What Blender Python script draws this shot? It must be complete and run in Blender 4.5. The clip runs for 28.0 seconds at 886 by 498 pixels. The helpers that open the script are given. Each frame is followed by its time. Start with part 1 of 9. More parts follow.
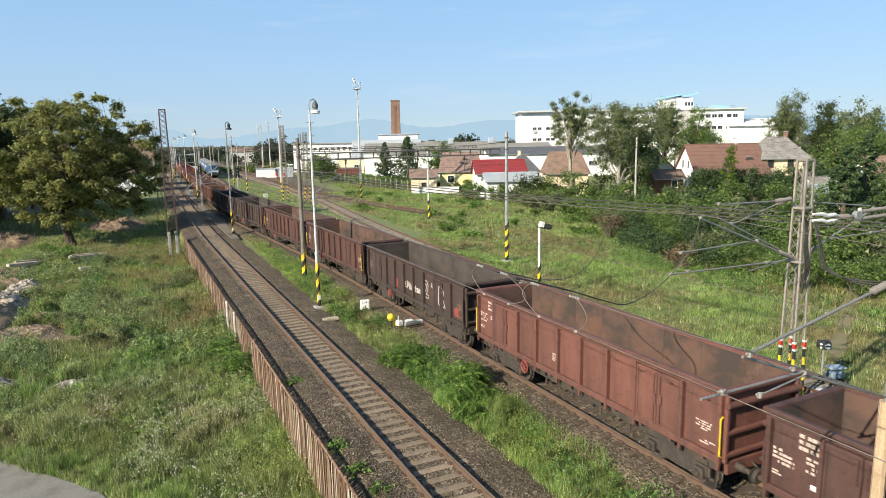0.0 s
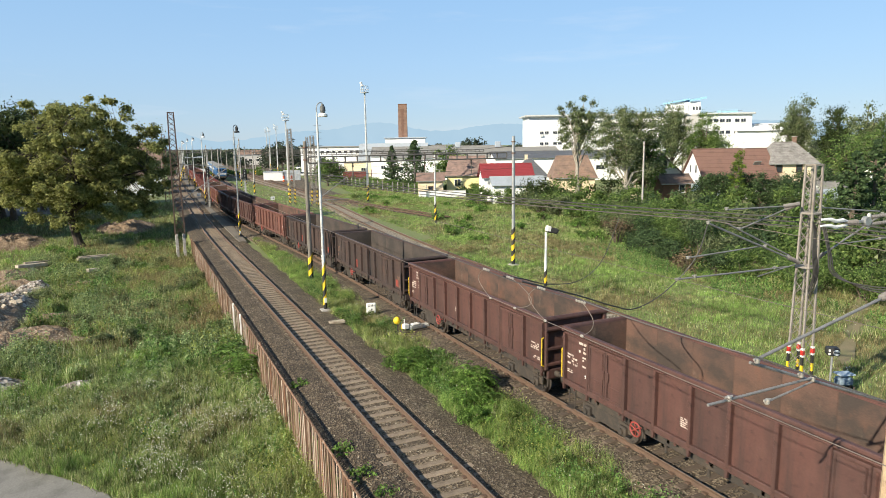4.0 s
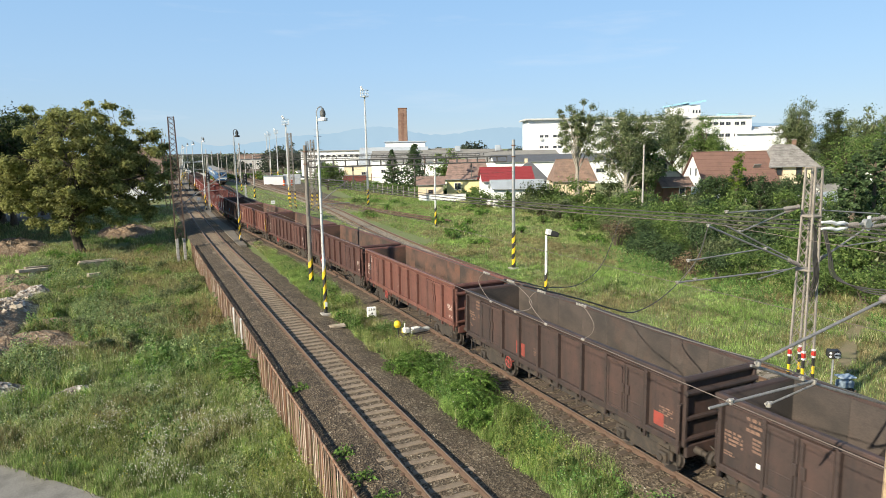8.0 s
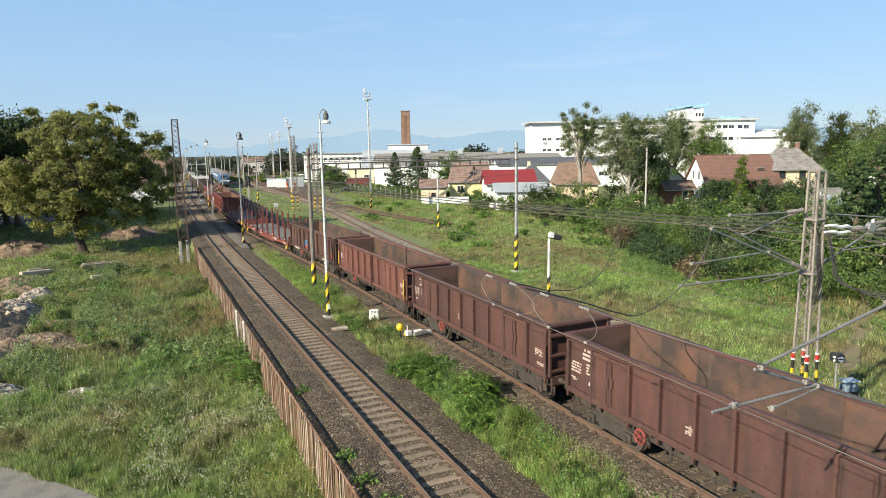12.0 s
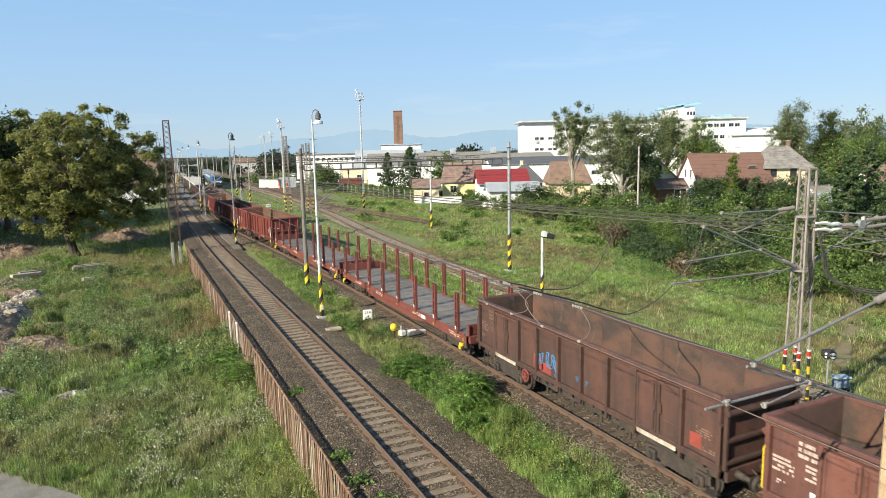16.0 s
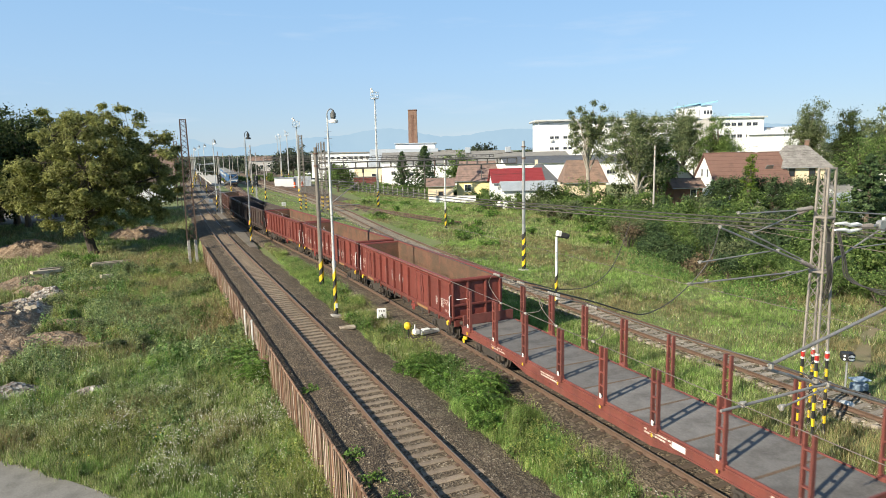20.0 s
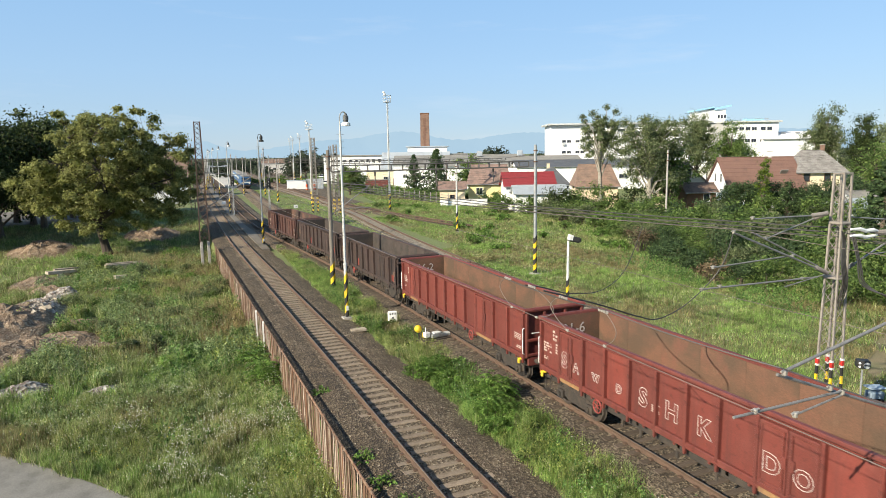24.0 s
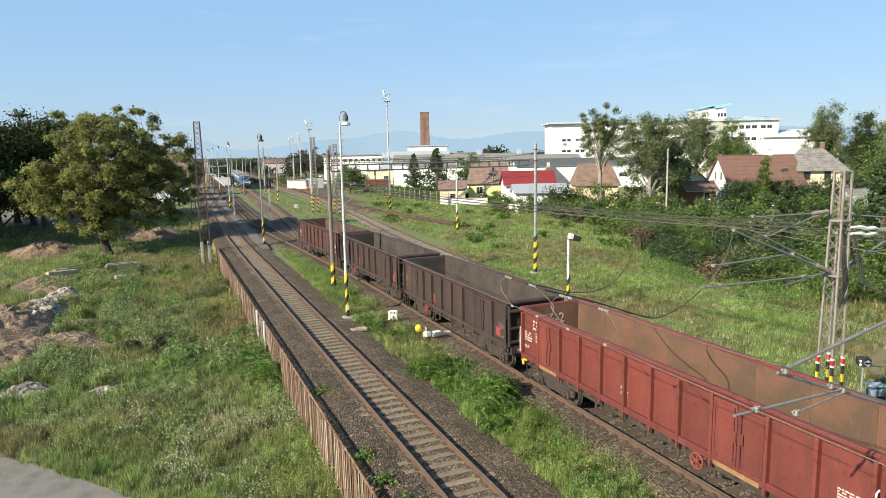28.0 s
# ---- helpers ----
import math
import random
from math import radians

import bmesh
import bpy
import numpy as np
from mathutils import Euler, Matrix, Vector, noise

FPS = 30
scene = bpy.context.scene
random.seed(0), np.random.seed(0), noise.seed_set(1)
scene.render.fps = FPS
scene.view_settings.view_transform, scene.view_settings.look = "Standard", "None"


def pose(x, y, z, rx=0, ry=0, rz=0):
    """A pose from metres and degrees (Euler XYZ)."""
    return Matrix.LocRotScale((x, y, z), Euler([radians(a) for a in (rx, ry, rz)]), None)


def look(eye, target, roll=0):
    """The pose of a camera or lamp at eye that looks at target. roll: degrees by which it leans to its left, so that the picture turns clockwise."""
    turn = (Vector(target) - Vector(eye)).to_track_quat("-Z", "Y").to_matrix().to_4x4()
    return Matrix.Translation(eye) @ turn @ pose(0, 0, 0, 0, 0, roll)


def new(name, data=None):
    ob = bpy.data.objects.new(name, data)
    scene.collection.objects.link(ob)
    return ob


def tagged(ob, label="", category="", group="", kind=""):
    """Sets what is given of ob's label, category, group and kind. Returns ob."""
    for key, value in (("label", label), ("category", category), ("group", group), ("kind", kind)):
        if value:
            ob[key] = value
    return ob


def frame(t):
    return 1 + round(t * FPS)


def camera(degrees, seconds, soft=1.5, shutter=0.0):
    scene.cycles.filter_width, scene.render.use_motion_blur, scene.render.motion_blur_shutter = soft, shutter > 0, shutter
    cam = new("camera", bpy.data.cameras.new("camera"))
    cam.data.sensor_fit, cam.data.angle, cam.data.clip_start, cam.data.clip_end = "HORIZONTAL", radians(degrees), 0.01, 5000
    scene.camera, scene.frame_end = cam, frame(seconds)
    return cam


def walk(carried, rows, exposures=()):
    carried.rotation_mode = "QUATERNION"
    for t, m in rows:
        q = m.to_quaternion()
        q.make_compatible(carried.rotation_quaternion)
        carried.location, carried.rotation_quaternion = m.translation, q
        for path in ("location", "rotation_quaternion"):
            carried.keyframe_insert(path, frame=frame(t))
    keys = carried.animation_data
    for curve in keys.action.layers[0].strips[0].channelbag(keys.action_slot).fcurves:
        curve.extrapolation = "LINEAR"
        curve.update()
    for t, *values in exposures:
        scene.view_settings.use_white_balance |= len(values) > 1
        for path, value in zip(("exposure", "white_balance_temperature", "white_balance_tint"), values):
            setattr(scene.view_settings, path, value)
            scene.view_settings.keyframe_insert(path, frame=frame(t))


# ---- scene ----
# A camera held by hand on a bridge over a railway line; x across the tracks, y along them, rail tops at z = 0.
EYE = (0.0, 0.0, 9.562)
cam = camera(68.73, 28.0, soft=0.5, shutter=0.18)
# seconds, heading, pitch, roll in degrees
PATH = [
    (0, -25.757, -9.492, -1.102),
    (0.5, -25.625, -9.453, -1.023),
    (1, -25.535, -9.394, -0.813),
    (1.5, -25.450, -9.359, -0.749),
    (2, -25.396, -9.340, -0.721),
    (2.5, -25.380, -9.312, -0.738),
    (3, -25.321, -9.250, -0.740),
    (3.5, -25.237, -9.209, -0.830),
    (5.5, -25.169, -8.993, -0.984),
    (6, -25.174, -8.929, -1.021),
    (6.5, -25.164, -8.899, -1.089),
    (7, -25.167, -8.885, -1.090),
    (7.5, -25.142, -8.847, -1.052),
    (8, -25.168, -8.839, -1.049),
    (8.5, -25.159, -8.827, -1.139),
    (9, -25.197, -8.833, -1.115),
    (9.5, -25.186, -8.826, -1.008),
    (10, -25.174, -8.808, -0.943),
    (10.5, -25.109, -8.768, -0.806),
    (11, -25.044, -8.725, -0.807),
    (11.5, -24.968, -8.651, -0.874),
    (12, -24.935, -8.587, -0.983),
    (12.5, -24.913, -8.531, -1.081),
    (14.5, -25.288, -8.385, -1.482),
    (15, -25.413, -8.459, -1.421),
    (15.5, -25.521, -8.543, -1.408),
    (16, -25.535, -8.622, -1.260),
    (16.5, -25.452, -8.653, -1.441),
    (17, -25.338, -8.668, -1.429),
    (17.5, -25.176, -8.676, -1.441),
    (18, -25.064, -8.694, -1.369),
    (18.5, -24.889, -8.722, -1.402),
    (19, -24.696, -8.724, -1.458),
    (19.5, -24.468, -8.718, -1.280),
    (20, -24.273, -8.682, -1.192),
    (20.5, -24.093, -8.649, -1.100),
    (21, -23.915, -8.596, -1.037),
    (21.5, -23.752, -8.524, -0.971),
    (23.5, -23.329, -8.369, -0.972),
    (24, -23.279, -8.379, -0.945),
    (24.5, -23.260, -8.386, -0.973),
    (25, -23.254, -8.415, -1.040),
    (25.5, -23.250, -8.451, -1.128),
    (26, -23.250, -8.451, -1.128),
    (28, -23.250, -8.451, -1.128),
]


def aimed(heading, pitch, roll):
    h, p = radians(heading), radians(pitch)
    way = Vector((-math.sin(h) * math.cos(p), math.cos(h) * math.cos(p), math.sin(p)))
    return look(EYE, Vector(EYE) + way, roll)


walk(cam, [(t, aimed(h, p, r)) for t, h, p, r in PATH])

# ---- world and sun ----
SUN_EL, SUN_TO = radians(28), Vector((-0.955, -0.297))
world = bpy.data.worlds.new("sky")
scene.world = world
world.use_nodes = True
wn, wl = world.node_tree.nodes, world.node_tree.links
sky = wn.new("ShaderNodeTexSky")
sky.sky_type, sky.sun_disc = "NISHITA", False
sky.sun_elevation = SUN_EL
sky.sun_rotation = math.atan2(SUN_TO.x, SUN_TO.y)
sky.air_density, sky.dust_density, sky.ozone_density, sky.altitude = 1.0, 0.1, 5.0, 200
wn["Background"].inputs["Strength"].default_value = 0.08
# morning haze: the clear sky pales towards the horizon, with a few thin wisps of cloud
way = wn.new("ShaderNodeTexCoord").outputs["Generated"]
parts = wn.new("ShaderNodeSeparateXYZ")
wl.new(way, parts.inputs[0])
haze = wn.new("ShaderNodeValToRGB")
for spot, (at, col) in zip((haze.color_ramp.elements[0], haze.color_ramp.elements[1], haze.color_ramp.elements.new(0.12), haze.color_ramp.elements.new(0.35)), ((0.0, (3.7, 4.8, 5.95, 1)), (1.0, (1.35, 3.0, 5.6, 1)), (0.12, (3.3, 5.0, 7.0, 1)), (0.35, (2.25, 4.5, 7.45, 1)))):
    spot.position, spot.color = at, col
wl.new(parts.outputs["Z"], haze.inputs["Fac"])
stretch = wn.new("ShaderNodeMapping")
stretch.inputs["Scale"].default_value = (2.2, 2.2, 17.0)
wl.new(way, stretch.inputs["Vector"])
wisp = wn.new("ShaderNodeTexNoise")
wisp.inputs["Scale"].default_value, wisp.inputs["Detail"].default_value, wisp.inputs["Roughness"].default_value = 1.6, 6.0, 0.55
wl.new(stretch.outputs["Vector"], wisp.inputs["Vector"])
thin = wn.new("ShaderNodeMapRange")
thin.inputs["From Min"].default_value, thin.inputs["From Max"].default_value, thin.inputs["To Max"].default_value = 0.58, 0.85, 0.3
wl.new(wisp.outputs["Fac"], thin.inputs["Value"])
blend = wn.new("ShaderNodeMix")
blend.data_type = "RGBA"
blend.inputs[0].default_value = 0.75
wl.new(sky.outputs["Color"], blend.inputs[6])
wl.new(haze.outputs["Color"], blend.inputs[7])
cloud = wn.new("ShaderNodeMix")
cloud.data_type = "RGBA"
cloud.inputs[7].default_value = (6.6, 6.9, 7.3, 1)
wl.new(thin.outputs["Result"], cloud.inputs[0])
wl.new(blend.outputs[2], cloud.inputs[6])
wl.new(cloud.outputs[2], wn["Background"].inputs["Color"])
sun = new("sun", bpy.data.lights.new("sun", "SUN"))
sun.data.energy, sun.data.angle, sun.data.color = 5.0, radians(0.5), (1.0, 0.9, 0.72)
up = Vector((SUN_TO.x * math.cos(SUN_EL), SUN_TO.y * math.cos(SUN_EL), math.sin(SUN_EL)))
sun.matrix_world = look(up * 100, (0, 0, 0))
scene.view_settings.exposure = 0.75


# ---- mesh helpers ----
class Mesh:
    """Vertices and faces of one mesh, gathered piece by piece."""

    def __init__(self):
        self.v, self.f = [], []

    def add(self, verts, faces):
        n = len(self.v)
        self.v += [tuple(p) for p in verts]
        self.f += [tuple(i + n for i in face) for face in faces]
        return self

    def box(self, c, s, m=None):
        x, y, z = (a / 2 for a in s)
        vs = [Vector((c[0] + i * x, c[1] + j * y, c[2] + k * z)) for i in (-1, 1) for j in (-1, 1) for k in (-1, 1)]
        if m:
            vs = [m @ v for v in vs]
        return self.add(vs, [(0, 1, 3, 2), (4, 6, 7, 5), (0, 4, 5, 1), (2, 3, 7, 6), (0, 2, 6, 4), (1, 5, 7, 3)])

    def cbox(self, c, s, b=0.02, m=None):
        """A box with its edges cut off by b."""
        h = [a / 2 for a in s]
        vs = []
        idx = {}
        for i in (-1, 1):
            for j in (-1, 1):
                for k in (-1, 1):
                    for ax in range(3):
                        p = [i * (h[0] - b), j * (h[1] - b), k * (h[2] - b)]
                        p[ax] = (i, j, k)[ax] * h[ax]
                        idx[i, j, k, ax] = len(vs)
                        vs.append(Vector((p[0] + c[0], p[1] + c[1], p[2] + c[2])))
        fs = []
        q = [(-1, -1), (1, -1), (1, 1), (-1, 1)]
        for s1 in (-1, 1):
            fs.append([idx[s1, a, d, 0] for a, d in q][::s1])
            fs.append([idx[a, s1, d, 1] for a, d in q][::-s1])
            fs.append([idx[a, d, s1, 2] for a, d in q][::s1])
            for s2 in (-1, 1):
                fs.append([idx[s1, s2, -1, 0], idx[s1, s2, 1, 0], idx[s1, s2, 1, 1], idx[s1, s2, -1, 1]][:: -s1 * s2])
                fs.append([idx[s1, -1, s2, 0], idx[s1, 1, s2, 0], idx[s1, 1, s2, 2], idx[s1, -1, s2, 2]][:: s1 * s2])
                fs.append([idx[-1, s1, s2, 1], idx[1, s1, s2, 1], idx[1, s1, s2, 2], idx[-1, s1, s2, 2]][:: -s1 * s2])
                for s3 in (-1, 1):
                    fs.append([idx[s1, s2, s3, 0], idx[s1, s2, s3, 1], idx[s1, s2, s3, 2]][:: s1 * s2 * s3])
        if m:
            vs = [m @ v for v in vs]
        return self.add(vs, fs)

    def rod(self, a, b, r, r2=None, n=8, caps=True):
        """A round bar from a to b."""
        a, b = Vector(a), Vector(b)
        r2 = r if r2 is None else r2
        z = (b - a).normalized()
        x = z.orthogonal().normalized()
        y = z.cross(x)
        vs = []
        for p, q in ((a, r), (b, r2)):
            for i in range(n):
                w = 2 * math.pi * i / n
                vs.append(p + q * (math.cos(w) * x + math.sin(w) * y))
        fs = [(i, (i + 1) % n, n + (i + 1) % n, n + i) for i in range(n)]
        if caps:
            fs += [tuple(range(n))[::-1], tuple(range(n, 2 * n))]
        return self.add(vs, fs)

    def tube(self, pts, r, n=6):
        pts = [Vector(p) for p in pts]
        vs, fs = [], []
        side = None
        for i, p in enumerate(pts):
            z = (pts[min(i + 1, len(pts) - 1)] - pts[max(i - 1, 0)]).normalized()
            x = z.orthogonal().normalized() if side is None else (side - side.dot(z) * z).normalized()
            side = x
            y = z.cross(x)
            rr = r[i] if isinstance(r, (list, tuple)) else r
            for k in range(n):
                w = 2 * math.pi * k / n
                vs.append(p + rr * (math.cos(w) * x + math.sin(w) * y))
        for i in range(len(pts) - 1):
            for k in range(n):
                fs.append((i * n + k, i * n + (k + 1) % n, (i + 1) * n + (k + 1) % n, (i + 1) * n + k))
        fs += [tuple(range(n))[::-1], tuple(range((len(pts) - 1) * n, len(pts) * n))]
        return self.add(vs, fs)

    def turned(self, prof, at=(0, 0, 0), n=16):
        """A body of revolution about z; prof: (radius, height) rows."""
        vs, fs = [], []
        for r, z in prof:
            for k in range(n):
                w = 2 * math.pi * k / n
                vs.append((at[0] + r * math.cos(w), at[1] + r * math.sin(w), at[2] + z))
        for i in range(len(prof) - 1):
            for k in range(n):
                fs.append((i * n + k, i * n + (k + 1) % n, (i + 1) * n + (k + 1) % n, (i + 1) * n + k))
        fs += [tuple(range(n))[::-1], tuple(range((len(prof) - 1) * n, len(prof) * n))]
        return self.add(vs, fs)

    def slab(self, outline, thick, m=None):
        """A flat outline of (a, b) points in the x, y plane, thick in z from 0."""
        n = len(outline)
        vs = [Vector((a, b, 0)) for a, b in outline] + [Vector((a, b, thick)) for a, b in outline]
        if m:
            vs = [m @ v for v in vs]
        fs = [tuple(range(n))[::-1], tuple(range(n, 2 * n))] + [(i, (i + 1) % n, n + (i + 1) % n, n + i) for i in range(n)]
        return self.add(vs, fs)

    def mesh(self, name, material):
        me = bpy.data.meshes.new(name)
        me.from_pydata(self.v, [], self.f)
        if material:
            me.materials.append(material)
        return me


def array_mesh(name, verts, faces, material):
    """A mesh from a float array of vertices and an int array of faces with equal corner counts."""
    me = bpy.data.meshes.new(name)
    n = faces.shape[1]
    me.vertices.add(len(verts))
    me.vertices.foreach_set("co", np.ascontiguousarray(verts, np.float32).ravel())
    me.loops.add(faces.size)
    me.loops.foreach_set("vertex_index", np.ascontiguousarray(faces, np.int32).ravel())
    me.polygons.add(len(faces))
    me.polygons.foreach_set("loop_start", np.arange(0, faces.size, n, dtype=np.int32))
    me.materials.append(material)
    me.update(calc_edges=True)
    return me


def link(name, me, parent=None, m=None, label=""):
    ob = new(name, me)
    if parent:
        ob.parent = parent
    if m:
        ob.matrix_local = m
    if label:
        ob["label"] = label
    return ob


def part(name, shape, material, parent, label="", m=None):
    """One mesh object under a thing or under a part."""
    me = shape if isinstance(shape, bpy.types.Mesh) else shape.mesh(name, material)
    return link(name, me, parent, m, label)


def thing(name, m, label, category, group="", kind=""):
    ob = new(name)
    ob.empty_display_size = 0.2
    ob.matrix_world = m
    return tagged(ob, label, category, group, kind)


# ---- materials ----
def shader(name, rough=0.7, metal=0.0, coords="Object"):
    m = bpy.data.materials.new(name)
    m.use_nodes = True
    t = m.node_tree
    b = t.nodes["Principled BSDF"]
    b.inputs["Roughness"].default_value, b.inputs["Metallic"].default_value = rough, metal
    c = t.nodes.new("ShaderNodeTexCoord").outputs[coords]
    return m, t, b, c


def noise_of(t, c, scale, detail=4.0, rough=0.6, squash=None):
    n = t.nodes.new("ShaderNodeTexNoise")
    n.inputs["Scale"].default_value, n.inputs["Detail"].default_value, n.inputs["Roughness"].default_value = scale, detail, rough
    if squash:
        p = t.nodes.new("ShaderNodeMapping")
        p.inputs["Scale"].default_value = squash
        t.links.new(c, p.inputs["Vector"])
        c = p.outputs["Vector"]
    t.links.new(c, n.inputs["Vector"])
    return n.outputs["Fac"]


def ramp(t, fac, stops):
    r = t.nodes.new("ShaderNodeValToRGB")
    e = r.color_ramp.elements
    while len(e) < len(stops):
        e.new(0.5)
    for i, (p, col) in enumerate(stops):
        e[i].position = p
        e[i].color = (*col, 1) if len(col) == 3 else col
    t.links.new(fac, r.inputs["Fac"])
    return r.outputs["Color"]


def mix(t, fac, a, b, blend="MIX"):
    n = t.nodes.new("ShaderNodeMix")
    n.data_type, n.blend_type = "RGBA", blend
    for sock, v in ((n.inputs[0], fac), (n.inputs[6], a), (n.inputs[7], b)):
        if isinstance(v, bpy.types.NodeSocket):
            t.links.new(v, sock)
        elif isinstance(v, (int, float)):
            sock.default_value = v
        else:
            sock.default_value = (*v, 1)
    return n.outputs[2]


def gray(v):
    return (v, v, v)


def bump(t, b, height, strength=0.4, dist=0.02):
    n = t.nodes.new("ShaderNodeBump")
    n.inputs["Strength"].default_value, n.inputs["Distance"].default_value = strength, dist
    t.links.new(height, n.inputs["Height"])
    t.links.new(n.outputs["Normal"], b.inputs["Normal"])


def worn(name, base, stain, rough=0.7, metal=0.0, fine=30.0, coarse=1.2, amount=0.5, squash=None, vary=0.0, bumps=0.25):
    """A painted or bare surface with grain at a fine scale and stains at a coarse one."""
    m, t, b, c = shader(name, rough, metal)
    grain = ramp(t, noise_of(t, c, fine, 3), [(0.3, gray(0.82)), (0.7, gray(1.12))])
    spots = ramp(t, noise_of(t, c, coarse, 6, 0.65, squash), [(0.62 - 0.3 * amount, gray(0.0)), (0.80 - 0.15 * amount, gray(1.0))])
    col = mix(t, spots, base, stain)
    col = mix(t, 1.0, col, grain, "MULTIPLY")
    if vary:
        oi = t.nodes.new("ShaderNodeObjectInfo")
        col = mix(t, 1.0, col, ramp(t, oi.outputs["Random"], [(0.0, gray(1 - vary)), (1.0, gray(1 + vary))]), "MULTIPLY")
    t.links.new(col, b.inputs["Base Color"])
    if bumps:
        bump(t, b, noise_of(t, c, fine * 0.6, 5), bumps, 0.01)
    return m


def islands(name, stops, rough=0.6, glow=0.5):
    """Leaves and blades: each island takes a colour of its own; some light comes through."""
    m, t, b, c = shader(name, rough)
    g = t.nodes.new("ShaderNodeNewGeometry")
    col = ramp(t, g.outputs["Random Per Island"], stops)
    big = ramp(t, noise_of(t, c, 0.35, 3), [(0.3, gray(0.75)), (0.7, gray(1.2))])
    col = mix(t, 1.0, col, big, "MULTIPLY")
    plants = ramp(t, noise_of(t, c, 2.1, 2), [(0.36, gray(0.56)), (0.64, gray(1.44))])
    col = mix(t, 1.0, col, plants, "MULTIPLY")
    t.links.new(col, b.inputs["Base Color"])
    b.inputs["Specular IOR Level"].default_value = 0.25
    tr = t.nodes.new("ShaderNodeBsdfTranslucent")
    t.links.new(col, tr.inputs["Color"])
    ms = t.nodes.new("ShaderNodeMixShader")
    ms.inputs[0].default_value = glow
    t.links.new(b.outputs[0], ms.inputs[1])
    t.links.new(tr.outputs[0], ms.inputs[2])
    t.links.new(ms.outputs[0], t.nodes["Material Output"].inputs["Surface"])
    return m


STEEL = worn("galvanised steel", (0.42, 0.43, 0.43), (0.28, 0.27, 0.26), 0.5, 0.6, 25, 2.0)
PALE = worn("pale grey paint", (0.55, 0.56, 0.55), (0.38, 0.37, 0.34), 0.5, 0.0, 25, 2.0)
CONCRETE = worn("weathered concrete", (0.38, 0.36, 0.33), (0.24, 0.22, 0.2), 0.9, 0.0, 30, 1.5)
RUST = worn("rusted steel", (0.16, 0.085, 0.055), (0.09, 0.05, 0.035), 0.85, 0.1, 20, 2.5)
RAIL = worn("rusty rail side", (0.125, 0.078, 0.053), (0.085, 0.055, 0.04), 0.8, 0.2, 40, 3.0)
TREAD = worn("brown worn rail head", (0.2, 0.155, 0.12), (0.13, 0.095, 0.07), 0.5, 0.4, 60, 3.0, 0.4)
BLACK = worn("black paint", (0.022, 0.022, 0.022), (0.05, 0.045, 0.04), 0.6)
YELLOW = worn("yellow paint", (0.75, 0.52, 0.02), (0.5, 0.36, 0.05), 0.55)
WHITE = worn("white paint", (0.78, 0.78, 0.76), (0.6, 0.58, 0.54), 0.6)
CABLE = worn("dark cable", (0.05, 0.048, 0.045), (0.08, 0.07, 0.06), 0.6)
ORANGE = worn("orange paint", (0.75, 0.13, 0.03), (0.55, 0.1, 0.03), 0.6)
SLEEPER = worn("concrete sleeper", (0.26, 0.205, 0.15), (0.16, 0.12, 0.085), 0.9, 0.0, 30, 3.0, 0.5, None, 0.15)
OLD_SLEEPER = worn("oily timber sleeper", (0.085, 0.062, 0.045), (0.14, 0.11, 0.085), 0.9, 0.0, 30, 3.0, 0.5, (1, 6, 6), 0.2)
GREY_SLEEPER = worn("silvery timber sleeper", (0.3, 0.26, 0.21), (0.17, 0.14, 0.11), 0.9, 0.0, 30, 3.0, 0.5, (1, 6, 6), 0.25)
ASPHALT = worn("grey asphalt", (0.17, 0.15, 0.125), (0.12, 0.105, 0.086), 0.92, 0.0, 60, 0.5)
LOT = worn("grey road", (0.21, 0.2, 0.18), (0.13, 0.122, 0.108), 0.95, 0.0, 18, 0.9)


def pebbles(name, stops, scale=14.0, depth=0.05):
    """Crushed stone: cells with a tone each, and dust between."""
    m, t, b, c = shader(name, 0.95)
    v = t.nodes.new("ShaderNodeTexVoronoi")
    v.inputs["Scale"].default_value = scale
    t.links.new(c, v.inputs["Vector"])
    col = ramp(t, v.outputs["Color"], stops)
    dust = ramp(t, noise_of(t, c, 0.7, 5), [(0.35, gray(0.7)), (0.7, gray(1.2))])
    t.links.new(mix(t, 1.0, col, dust, "MULTIPLY"), b.inputs["Base Color"])
    bump(t, b, v.outputs["Distance"], 0.9, depth)
    return m


BALLAST = pebbles("brown ballast", [(0.15, (0.05, 0.036, 0.023)), (0.55, (0.135, 0.1, 0.063)), (0.8, (0.22, 0.17, 0.112)), (0.95, (0.42, 0.36, 0.27))], 17.0, 0.05)
WEEDY = pebbles("weedy pale gravel", [(0.2, (0.07, 0.065, 0.035)), (0.5, (0.16, 0.13, 0.09)), (0.75, (0.27, 0.235, 0.18)), (0.92, (0.5, 0.46, 0.4))], 9.0, 0.05)
DARK_BALLAST = pebbles("oily ballast", [(0.2, (0.05, 0.037, 0.025)), (0.55, (0.12, 0.09, 0.06)), (0.85, (0.25, 0.2, 0.14))])
CINDER = pebbles("dark cinder gravel", [(0.2, (0.034, 0.024, 0.015)), (0.55, (0.085, 0.061, 0.038)), (0.85, (0.175, 0.135, 0.088)), (0.96, (0.32, 0.27, 0.2))], 15.0, 0.06)
RUBBLE = pebbles("pale rubble", [(0.2, (0.12, 0.09, 0.07)), (0.55, (0.3, 0.26, 0.22)), (0.85, (0.5, 0.47, 0.43))], 5, 0.1)


